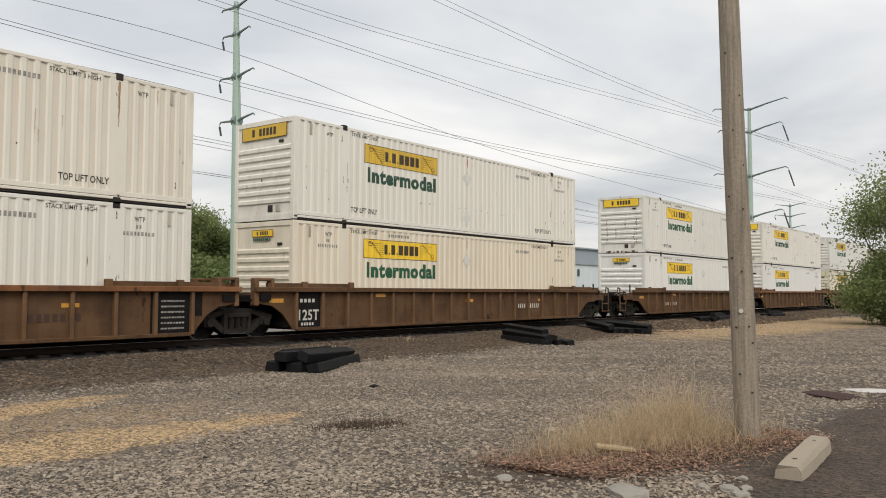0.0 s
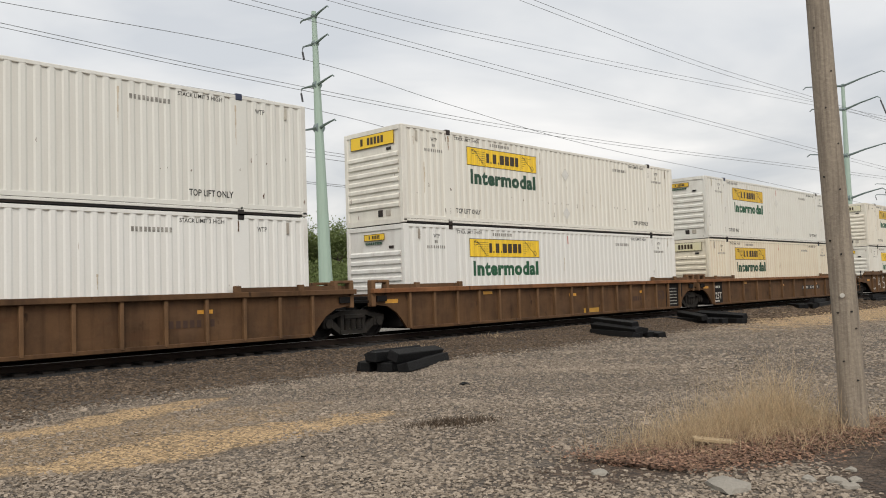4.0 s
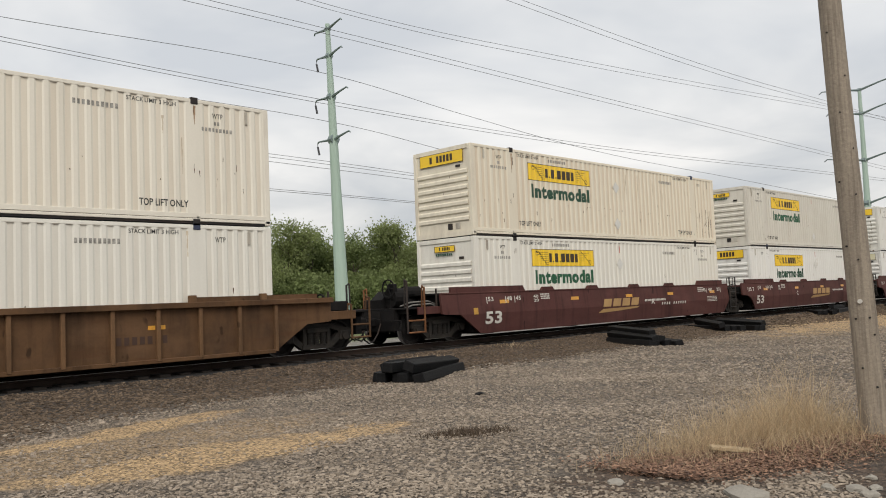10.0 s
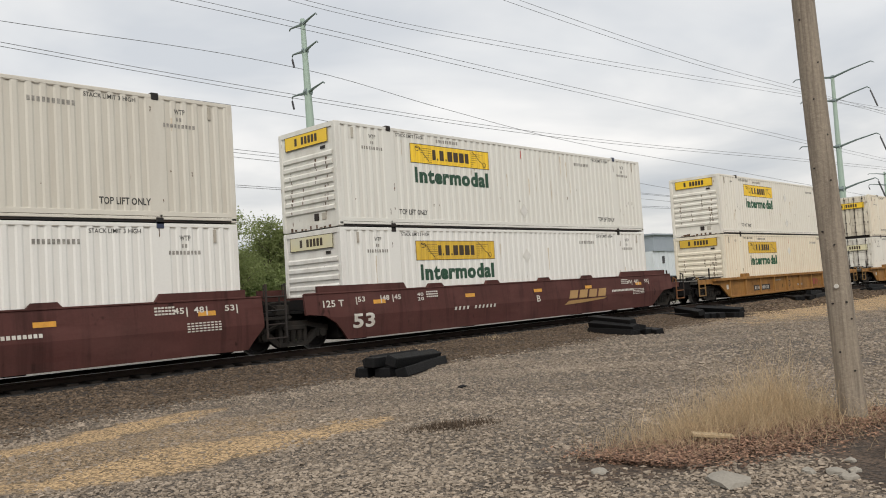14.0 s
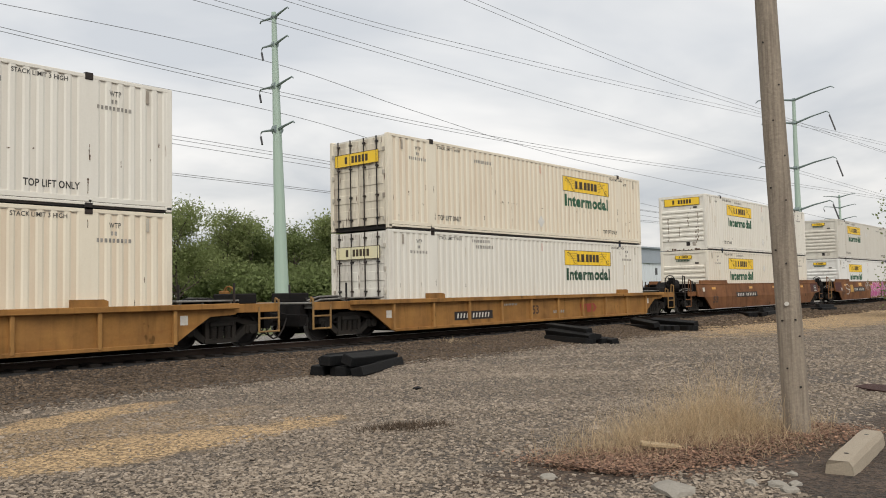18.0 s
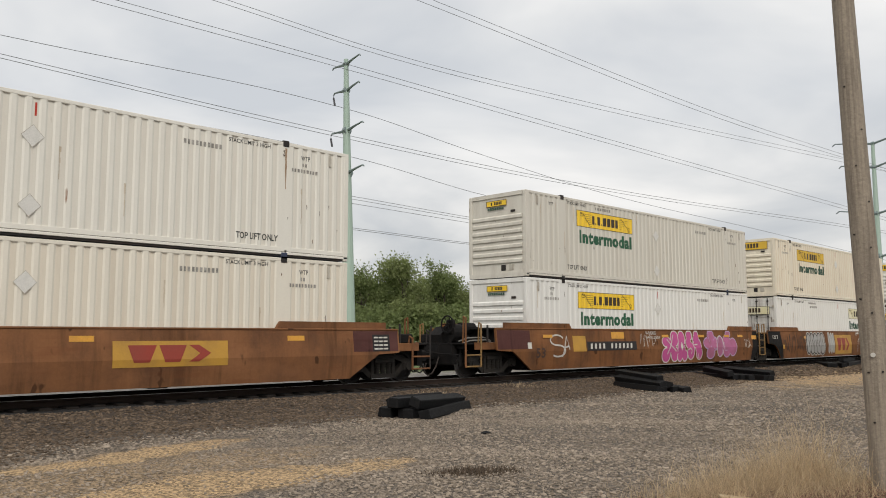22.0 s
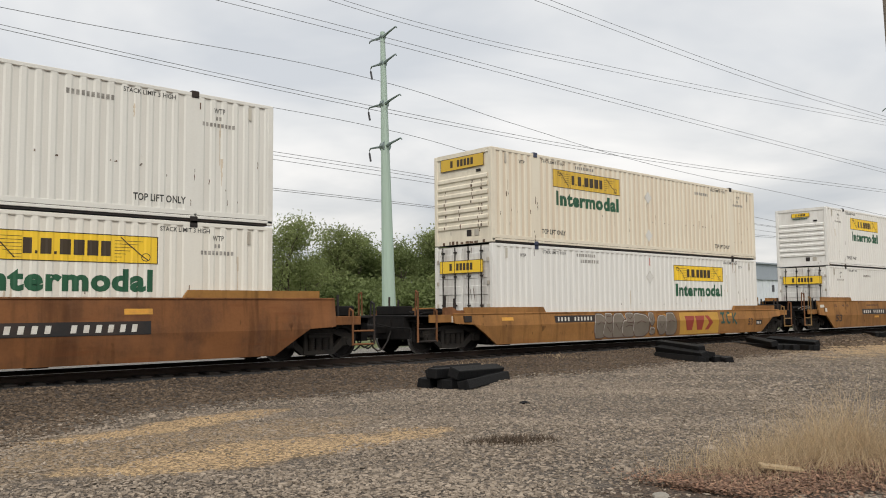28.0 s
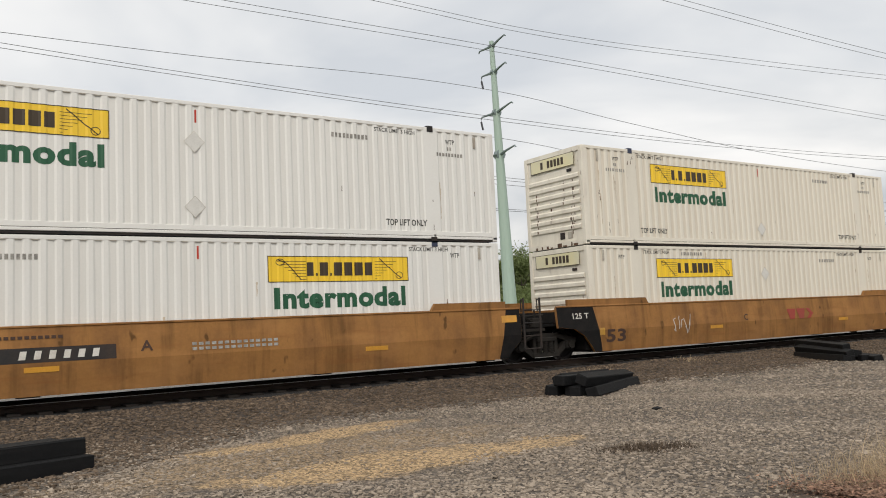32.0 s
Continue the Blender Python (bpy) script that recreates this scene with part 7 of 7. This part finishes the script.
def bubbles(k, shapes, fill, line, width, name, lift=0.008):
    """Rounded sprayed shapes with their outlines; shapes are (x, z, half width, half height)."""
    car, side, top = CARS[k]
    for j, (x, z, a, b) in enumerate(shapes):
        pts = [(p, min(max(q, 0.60), top - 0.02)) for p, q in blob(x, z, a, b, 100 * k + j)]
        up = lift + 0.0016 * j
        verts, faces = disc(pts)
        on_side(name, verts, faces, side, fill, car, "", up)
        verts, faces = stroke(pts + pts[:2], width)
        on_side("sprayed_outline", verts, faces, side, line, car, "", up + 0.0008)
        if line is SPRAY_BROWN:
            verts, faces = stroke([(x - a * 0.5, z + b * 0.15), (x, z + b * 0.35 * (-1) ** j), (x + a * 0.55, z + b * 0.2)], 0.03)
            on_side("sprayed_line", verts, faces, side, line, car, "", up + 0.001)
            verts, faces = stroke([(p * 0.94 + x * 0.06, q * 0.93 + z * 0.07) for p, q in pts[2:17]], 0.018)
            on_side("sprayed_highlight", verts, faces, side, CHALK, car, "", up + 0.0012)


def sprayed_piece(k, lobes, fill, line, width, lift):
    """One sprayed figure: rounded lobes run together, with a line round the whole."""
    car, side, top = CARS[k]
    outlines, flat = [], []
    for x, z, a, b in lobes:
        pts = [(p, min(max(q, 0.60), top - 0.03)) for p, q in arc(x, z, a, b, 0, 360, 32)]
        outlines.append(pts)
    for pts in outlines:
        flat.append(disc(pts[:-1]))
    for n, (verts, faces) in enumerate(flat):
        on_side("sprayed_shape", verts, faces, side, fill, car, "", lift + 0.0002 * n)
    runs = []
    for n, pts in enumerate(outlines):
        run = []
        for p, q in pts:
            hidden = any(((p - x) / a) ** 2 + ((q - z) / b) ** 2 < 0.97 for m, (x, z, a, b) in enumerate(lobes) if m != n)
            if hidden:
                if len(run) > 1:
                    runs.append(stroke(run, width))
                run = []
            else:
                run.append((p, q))
        if len(run) > 1:
            runs.append(stroke(run, width))
    verts, faces = joined(runs)
    on_side("sprayed_outline", verts, faces, side, line, car, "", lift + 0.0009)


def scribble(k, x0, z0, z1, n, material, width, seed, step=0.22):
    car, side, top = CARS[k]
    rg = random.Random(seed)
    pieces = []
    for j in range(n):
        x = x0 + j * step
        pts = [(x + rg.uniform(-0.1, 0.1) + 0.05 * i, z0 + (z1 - z0) * (rg.random() if i % 2 else rg.random() * 0.4 + (0.6 if (i // 2) % 2 else 0))) for i in range(4)]
        pieces.append(stroke(pts, width))
    verts, faces = joined(pieces)
    tagged(on_side("sprayed_scrawl", verts, faces, side, material, car, "", 0.012), kind="stuff")


def emblem_slanted(k, x0, x1, z0, z1):
    """A tan emblem of slanted blocks over a sweeping bar."""
    car, side, top = CARS[k]
    w, h = x1 - x0, z1 - z0
    pieces = []
    for j in range(4):
        a = x0 + w * (0.10 + 0.215 * j)
        pieces.append(quads([(a, a + w * 0.175, z0 + h * 0.42, z1, w * 0.05)]))
    pieces.append(([(x0, z0), (x0 + w * 0.10, z0 + h * 0.28), (x0 + w * 0.96, z0 + h * 0.34), (x0 + w * 0.9, z0 + h * 0.22), (x0 + w * 0.45, z0 + h * 0.08)], [(0, 4, 3, 2, 1)]))
    verts, faces = joined(pieces)
    on_side("emblem_shape", verts, faces, side, TAN_MARK, car, "plain tan slanted shapes", 0.009)


# black end panels and stencils of the ribbed cars
for k in (0, 3):
    panel("black_panel", 15.02, 16.19, 0.60, 1.58, k, TRUCK)
    panel("black_panel", 16.19, 16.45, 1.0, 1.58, k, TRUCK)
    for j in range(6):
        small_bars(k, 15.3, 15.95, 0.70 + j * 0.13, 0.74 + j * 0.13, 7 + j % 3, STENCIL_PALE, 0.8)
for k in (1, 4):
    panel("black_panel", 0.06, 1.02, 0.60, 1.58, k, TRUCK)
    text_on(k, "125T", 0.16, 0.92, 0.80, 1.10, WHITE_MARK, 0.02)
    small_bars(k, 0.25, 0.75, 0.66, 0.74, 5)
    small_bars(k, 0.2, 0.8, 1.30, 1.40, 4)
text_on(4, "53", 15.6, 16.2, 0.86, 1.16, DARK_BROWN, 0.03)
# On the last car this panel blacks in a dark gap.
for k in (13, 14, 17):
    black_end(k)
    panel("yellow_patch", 0.12, 0.32, 1.02, 1.22, k, YELLOW_PANEL)
text_on(3, "53", 14.35, 14.85, 0.93, 1.30, DARK_BROWN, 0.03)
panel("yellow_patch", 8.9, 9.9, 0.62, 0.78, 3, YELLOW_PANEL)
number_board(2, 2.05, 4.0, 0.86, 1.16, (4, 6), False)
number_board(1, 11.3, 13.1, 0.92, 1.22, (4, 6), False)
for k in range(6):
    reflector(k, -0.9, 1.30)
    reflector(k, 3.3, CARS[k][2] - 0.18, 0.45, 0.10)
    reflector(k, 8.0, 1.25, 0.45, 0.10)
    reflector(k, 12.9, 1.25, 0.4, 0.09)
    small_bars(k, 12.2, 13.4, 0.95, 1.12, 7, DARK_BROWN) if k not in (1, 4) else None if k == 1 else number_board(4, 10.95, 13.70, 1.00, 1.22)
for k in (1, 2):
    panel("white_plate", 3.2, 3.55, 1.63, 1.71, k, WHITE_MARK, 0.13)
# sprayed capital letters
car, side, top = CARS[5]
LETTERING = (
    [arc(0.55, 1.13, 0.40, 0.38, 50, 310)],
    [[(1.30, 0.78), (1.62, 1.52), (1.98, 0.80)], [(1.42, 1.05), (1.88, 1.05)]],
    [arc(2.62, 1.33, 0.24, 0.19, 40, 270) + arc(2.62, 0.97, 0.28, 0.19, 90, -140)],
    [[(3.85, 1.50), (3.38, 1.48), (3.36, 0.80), (3.98, 0.80)], [(3.38, 1.14), (3.80, 1.16)]],
)
for shape in LETTERING:
    verts, faces = joined([stroke(s, 0.075) for s in shape])
    on_side("sprayed_letter", verts, faces, side, CHALK, car, "", 0.008)
# maroon cars
for k, plan in ((6, (0.15, 6.3)), (7, (0.0, 6.7)), (8, (0.1, 9.9))):
    text_on(k, "53", plan[0] + 0.02, plan[0] + 0.80, 0.83, 1.22, WHITE_MARK, 0.03)
    emblem_slanted(k, plan[1], plan[1] + 2.9, 0.92, 1.42)
    small_bars(k, plan[1] + 3.2, plan[1] + 4.8, 1.25, 1.33, 16, None, 0.7)
    for x, mark in ((0.35, "53"), (1.25, "48"), (1.7, "45"), (14.3, "45"), (14.8, "48"), (15.6, "53")):
        text_on(k, mark, x, x + 0.26, 1.53, 1.67, WHITE_MARK, 0.02)
        panel("tick_mark", x - 0.07 if x < 8 else x + 0.31, x - 0.035 if x < 8 else x + 0.345, 1.46, 1.67, k, WHITE_MARK, 0.009)
    if k > 6:
        text_on(k, "125 T", -0.85, -0.15, 1.44, 1.62, WHITE_MARK, 0.02)
    for x in (2.75, 13.6):
        for j in range(3):
            small_bars(k, x + 0.25, x + 0.75, 1.53 + j * 0.07, 1.57 + j * 0.07, 6, None, 0.8)
    for x in (0.9, 4.7, 8.2, 11.3, 14.9):
        reflector(k, x, 1.45, 0.45, 0.11)
    for j in range(4):
        small_bars(k, 14.6, 15.5, 1.10 + j * 0.06, 1.13 + j * 0.06, 9, WHITE_MARK, 0.7)
    text_on(k, "40", 2.62, 2.88, 1.58, 1.68, WHITE_MARK, 0.02)
    text_on(k, "20", 2.62, 2.88, 1.45, 1.55, WHITE_MARK, 0.02)
    if k != 7:
        number_board(k, 10.6 if k == 6 else 4.0, 12.9 if k == 6 else 6.3, 1.04, 1.22, (4, 6), False)
panel("yellow_patch", -0.35, -0.15, 1.15, 1.35, 6, YELLOW_PANEL)
text_on(6, "A", 9.95, 10.2, 1.14, 1.34, WHITE_MARK)
text_on(7, "C", 4.82, 5.02, 1.12, 1.34, WHITE_MARK)
text_on(8, "B", 8.3, 8.5, 1.12, 1.34, WHITE_MARK)
# ochre cars
for k in (9, 10):
    number_board(k, 2.88, 4.92, 0.74, 1.02)
    text_on(k, "53", 7.32, 7.72, 0.80, 1.12, DARK_BROWN, 0.02)
    emblem(k, 10.4, 12.2, 0.68, 1.18, False)
    panel("white_plate", -0.25, 0.0, 0.93, 1.15, k, WHITE_MARK)
    small_bars(k, 8.7, 9.5, 0.80, 0.90, 6, STENCIL_PALE)
    small_bars(k, 5.6, 6.4, 1.15, 1.22, 9, STENCIL_PALE)
    panel("white_plate", 16.3, 16.5, 1.0, 1.22, k, WHITE_MARK)
# rusty single car with the red and yellow emblem
text_on(11, "53", 0.08, 0.76, 0.86, 1.20, DARK_BROWN, 0.03)
number_board(11, 3.24, 6.38, 1.10, 1.38)
emblem(11, 9.88, 12.56, 1.0, 1.56)
for x in (0.03, 5.25, 9.0, 14.2):
    reflector(11, x, 1.55, 0.5, 0.12)
panel("white_plate", -1.1, -0.85, 1.45, 1.65, 11, WHITE_MARK)
panel("black_panel", 16.9, 17.5, 1.25, 1.70, 11, BLACK)
for j in range(4):
    small_bars(11, 16.95, 17.45, 1.30 + j * 0.1, 1.34 + j * 0.1, 3, None, 0.85)
# near-black trailing ends beside the joints
for k in (12, 13, 16):
    black_end(k, True)
    panel("reflector", LONG - 0.12, LONG + 0.38, 1.50, 1.68, k, AMBER, 0.008)
# dark maroon patches on two ends
panel("dark_patch", -1.66, -0.05, 1.24, 1.84, 12, CAR["maroon"], 0.004)
panel("dark_patch", 16.25, 17.80, 1.25, 1.79, 11, CAR["maroon"], 0.003)
# the car with pink shapes
text_on(12, "53", 0.21, 0.70, 0.94, 1.27, DARK_BROWN, 0.03)
number_board(12, 3.06, 6.25, 1.14, 1.46)
panel("yellow_panel", 2.24, 3.0, 1.12, 1.66, 12, YELLOW_PANEL)
car, side, top = CARS[12]
for shape in (arc(1.35, 1.52, 0.36, 0.17, 20, 250) + arc(1.38, 1.16, 0.40, 0.19, 90, -130), [(1.62, 0.95), (1.90, 1.66), (2.02, 1.20)], [(1.70, 1.25), (2.0, 1.32)]):
    verts, faces = stroke(shape, 0.055)
    on_side("sprayed_line", verts, faces, side, CHALK, car, "", 0.012)
scribble(12, 6.5, 1.2, 1.75, 7, CHALK, 0.022, 5, 0.17)
for n, (shapes, fill, line) in enumerate((
        (((8.43, 1.43, 0.32, 0.21), (9.07, 1.55, 0.31, 0.31), (8.38, 0.9, 0.32, 0.29), (9.07, 0.92, 0.29, 0.29), (8.77, 1.22, 0.32, 0.25)), PINK, WHITE_MARK),
        (((9.62, 1.55, 0.27, 0.31), (9.56, 1.15, 0.29, 0.34), (9.48, 0.84, 0.21, 0.21), (9.87, 0.86, 0.21, 0.23)), PINK, WHITE_MARK),
        (((10.26, 1.67, 0.25, 0.2), (10.15, 1.37, 0.22, 0.23), (10.36, 1.04, 0.29, 0.35)), PINK, WHITE_MARK),
        (((10.84, 1.6, 0.21, 0.28), (10.96, 1.23, 0.25, 0.31), (11.05, 0.93, 0.25, 0.25), (10.68, 1.41, 0.15, 0.25)), PINK, WHITE_MARK),
        (((13.52, 1.22, 0.42, 0.49), (14.1, 1.17, 0.36, 0.39), (13.7, 1.74, 0.22, 0.16)), PINK_PALE, LILAC),
        (((12.1, 1.62, 0.29, 0.31), (11.8, 1.35, 0.36, 0.23), (12.42, 1.33, 0.34, 0.29), (12.05, 0.94, 0.36, 0.25)), PINK_PALE, LILAC),
        (((12.91, 1.21, 0.32, 0.45),), PINK_PALE, WHITE_MARK))):
    sprayed_piece(12, shapes, fill, line, 0.045, 0.007 + 0.0012 * n)
car, side, top = CARS[12]
for width, shape in (
        (0.045, [(8.45, 1.53), (8.77, 1.28), (9.14, 1.04)]), 
        (0.045, [(8.97, 1.71), (8.77, 1.34), (8.45, 0.94)]), 
        (0.05, [(10.08, 1.09), (10.29, 1.16), (10.41, 1.07), (10.38, 0.92)]), 
        (0.045, [(10.61, 1.29), (10.88, 1.3)]), 
        (0.045, [(10.43, 1.81), (10.47, 1.56), (10.58, 1.38)]), 
        (0.045, [(10.93, 0.74), (10.96, 0.92), (11.02, 0.74)])):
    verts, faces = stroke(shape, width)
    on_side("sprayed_line", verts, faces, side, WHITE_MARK, car, "", 0.020)
for width, shape in (
        (0.04, [(12.31, 1.47), (12.47, 1.6), (12.65, 1.46), (12.63, 1.21), (12.47, 1.08), (12.31, 1.14)]), 
        (0.035, [(12.31, 1.07), (12.33, 0.76)]), 
        (0.035, [(12.78, 1.37), (12.83, 1.61), (13.0, 1.64), (13.15, 1.38), (13.07, 0.9), (12.87, 0.77), (12.65, 0.83)]), 
        (0.03, [(11.73, 1.03), (11.7, 0.75)]), 
        (0.03, [(13.3, 1.38), (13.31, 1.03), (13.55, 1.03)]), 
        (0.03, [(11.97, 1.41), (11.89, 1.6), (11.93, 1.85)])):
    verts, faces = stroke(shape, width)
    on_side("sprayed_line", verts, faces, side, LILAC, car, "", 0.020)
on_side("sprayed_diamond", [(9.6 - 0.11, 1.24), (9.6, 1.24 - 0.18), (9.6 + 0.11, 1.24), (9.6, 1.24 + 0.18)], [(0, 1, 2, 3)], side, WHITE_MARK, car, "", 0.020)
text_on(12, "WHERES", 6.95, 7.72, 1.71, 1.83, CHALK, 0.005)
text_on(12, "*ABUSE?", 6.95, 8.0, 1.54, 1.66, CHALK, 0.005)
panel("orange_patch", 4.62, 5.45, 1.56, 1.80, 12, AMBER, 0.004)
scribble(12, 15.3, 1.0, 1.6, 4, WHITE_MARK, 0.03, 6, 0.14)
for x in (0.6, 8.1, 11.0, 13.3, 14.6):
    panel("reflector", x, x + 0.5, 1.60, 1.70, 12, AMBER, 0.03)
panel("white_plate", -0.2, 0.0, 1.25, 1.45, 12, WHITE_MARK)
# the car with silver shapes
text_on(13, "125 T", -0.95, -0.35, 1.52, 1.68, WHITE_MARK, 0.02)
for x in (2.8, 7.7, 12.2):
    panel("reflector", x, x + 0.5, 1.52, 1.64, 13, AMBER, 0.006)
scribble(13, 0.4, 0.75, 1.75, 9, DARK_LINE, 0.05, 8, 0.28)
for n, (x, parts) in enumerate(((3.35, ((0, 0, 0.30, 0.50),)), (3.82, ((-0.02, 0.18, 0.24, 0.34), (0.02, -0.20, 0.28, 0.34))), (4.26, ((0, 0.22, 0.24, 0.28), (0, -0.22, 0.27, 0.32))),
                               (4.70, ((0.02, 0.20, 0.25, 0.32), (0, -0.22, 0.27, 0.32))), (5.16, ((0, 0.22, 0.27, 0.30), (0.02, -0.20, 0.30, 0.36))))):
    for grow, fill, line, lift in ((0.07, DARK_LINE, WHITE_MARK, 0.007), (0.0, SILVER, DARK_LINE, 0.015)):
        sprayed_piece(13, [(x + a, 1.26 + b, c + grow, d + grow) for a, b, c, d in parts], fill, line, 0.035, lift + 0.0012 * n)
    verts, faces = stroke([(x - 0.06, 1.10), (x + 0.02, 1.28), (x - 0.02, 1.45)], 0.05)
    on_side("sprayed_line", verts, faces, CARS[13][1], DARK_LINE, CARS[13][0], "", 0.024)
bubbles(13, ((6.15, 1.28, 0.16, 0.56), (6.45, 1.28, 0.14, 0.54), (6.72, 1.28, 0.14, 0.52)), SILVER, WHITE_MARK, 0.035, "sprayed_shape")
emblem(13, 6.98, 9.45, 0.66, 1.70)
car, side, top = CARS[13]
for width, shape in ((0.10, [(10.75, 1.80), (10.34, 1.79), (10.31, 1.66)]), (0.035, [(10.45, 0.72), (10.40, 1.05), (10.52, 1.38), (10.82, 1.55), (11.06, 1.38), (11.55, 1.38)]),
                     (0.03, [(10.82, 1.82), (11.55, 1.84), (11.56, 1.10)]), (0.03, [(10.98, 1.10), (11.22, 1.20), (11.55, 1.16)]), (0.025, [(11.80, 1.82), (11.82, 0.92)]),
                     (0.035, [(12.15, 1.78), (12.40, 1.85), (12.42, 1.68), (12.08, 1.62), (12.02, 1.44), (12.48, 1.42), (12.70, 1.46)]), (0.03, [(12.10, 1.25), (12.42, 1.12), (12.70, 1.26)]),
                     (0.035, [(12.76, 1.82), (12.78, 1.10)]), (0.035, [(13.05, 1.10), (13.05, 1.58), (13.58, 1.40), (13.55, 1.10)]), (0.02, [(11.55, 1.55), (12.0, 1.60), (12.7, 1.70)])):
    verts, faces = stroke(shape, width)
    on_side("sprayed_line", verts, faces, side, CHALK, car, "", 0.012)
# the plain rusty car
for x in (0.08, 2.6, 7.3, 12.6):
    reflector(14, x, 1.56, 0.6, 0.12)
number_board(14, 10.14, 13.16, 1.14, 1.42)
text_on(14, "53", 0.30, 0.90, 0.95, 1.27, DARK_BROWN, 0.03)
text_on(14, "125 T", -0.75, -0.25, 1.55, 1.70, WHITE_MARK, 0.02)
# the low amber car with grey shapes
number_board(15, 2.61, 4.69, 1.16, 1.38)
bubbles(15, ((4.95, 1.0, 0.36, 0.44), (5.50, 0.92, 0.40, 0.36), (5.42, 1.28, 0.22, 0.18), (5.98, 1.0, 0.40, 0.46), (6.55, 0.90, 0.42, 0.34), (6.62, 1.28, 0.26, 0.18), (7.25, 1.0, 0.50, 0.44), (7.92, 1.22, 0.17, 0.24), (7.95, 0.78, 0.16, 0.14), (8.55, 1.0, 0.30, 0.36), (9.15, 1.0, 0.36, 0.45)), DULL_GREY, SPRAY_BROWN, 0.030, "sprayed_shape")
emblem(15, 9.77, 12.56, 0.60, 1.42)
car, side, top = CARS[15]
for shape in ([[(12.75, 1.36), (13.05, 1.36)], [(12.9, 1.36), (12.9, 1.0)], [(12.75, 1.0), (13.05, 1.0)]], [arc(13.38, 1.18, 0.18, 0.20, 60, 300)], [[(13.68, 1.38), (13.68, 0.95)], [(13.98, 1.38), (13.70, 1.15), (14.0, 0.92)]]):
    verts, faces = joined([stroke(s, 0.085) for s in shape])
    on_side("sprayed_letter", verts, faces, side, TEAL, car, "", 0.012)
text_on(15, "53", 14.93, 15.30, 0.86, 1.14, DARK_BROWN, 0.02)
panel("black_panel", 15.6, 16.1, 0.86, 1.06, 15, BLACK)
small_bars(15, 15.65, 16.05, 0.90, 1.0, 3)
for x in (0.2, 6.3, 8.4, 13.2):
    reflector(15, x, 1.26, 0.5, 0.10)
# the amber pair
text_on(16, "53", 0.10, 0.86, 0.86, 1.20, DARK_BROWN, 0.03)
number_board(16, 3.35, 6.52, 1.18, 1.46)
text_on(16, "A", 6.98, 7.22, 1.29, 1.50, DARK_BROWN)
for x, mark in ((0.1, "53"), (1.0, "48"), (1.5, "45")):
    text_on(16, mark, x, x + 0.24, 1.58, 1.70, DARK_BROWN, 0.02)
    panel("tick_mark", x - 0.06, x - 0.03, 1.54, 1.70, 16, DARK_BROWN, 0.009)
small_bars(16, 4.0, 5.6, 1.62, 1.68, 14, DARK_BROWN, 0.7)
for j in range(2):
    small_bars(16, 8.0, 9.9, 1.25 + j * 0.1, 1.31 + j * 0.1, 14, STENCIL_PALE, 0.7)
panel("white_plate", -1.0, -0.8, 1.35, 1.52, 16, WHITE_MARK)
panel("white_plate", -1.5, -1.05, 1.55, 1.68, 16, WHITE_MARK)
for k in (16, 17):
    for x in (4.9, 12.0):
        reflector(k, x, 1.0, 0.6, 0.10)
text_on(17, "53", 0.37, 1.15, 0.80, 1.17, DARK_BROWN, 0.03)
text_on(17, "125 T", -0.85, -0.25, 1.50, 1.66, WHITE_MARK, 0.02)
emblem(17, 8.7, 10.8, 1.05, 1.58, False)
scribble(17, 3.2, 0.9, 1.5, 4, CHALK, 0.03, 12, 0.2)
text_on(17, "C", 6.6, 6.8, 1.2, 1.4, DARK_BROWN)



def motions():
    times = list(range(0, 33, 2))
    for ob, lead, z in MOVING:
        walk(ob, [(t, pose(lead - travelled(t), TRACK_Y, z)) for t in times])
    spin = [(k / FPS, pose(0, 0, 0, 0, -math.degrees(travelled(k / FPS) / 0.42), 0)) for k in range(32 * FPS + 1)]
    first = WHEELSETS[0]
    walk(first, spin)
    for w in WHEELSETS[1:]:
        w.rotation_mode = "QUATERNION"
        w.animation_data_create()
        w.animation_data.action = first.animation_data.action
        w.animation_data.action_slot = first.animation_data.action_slot


motions()
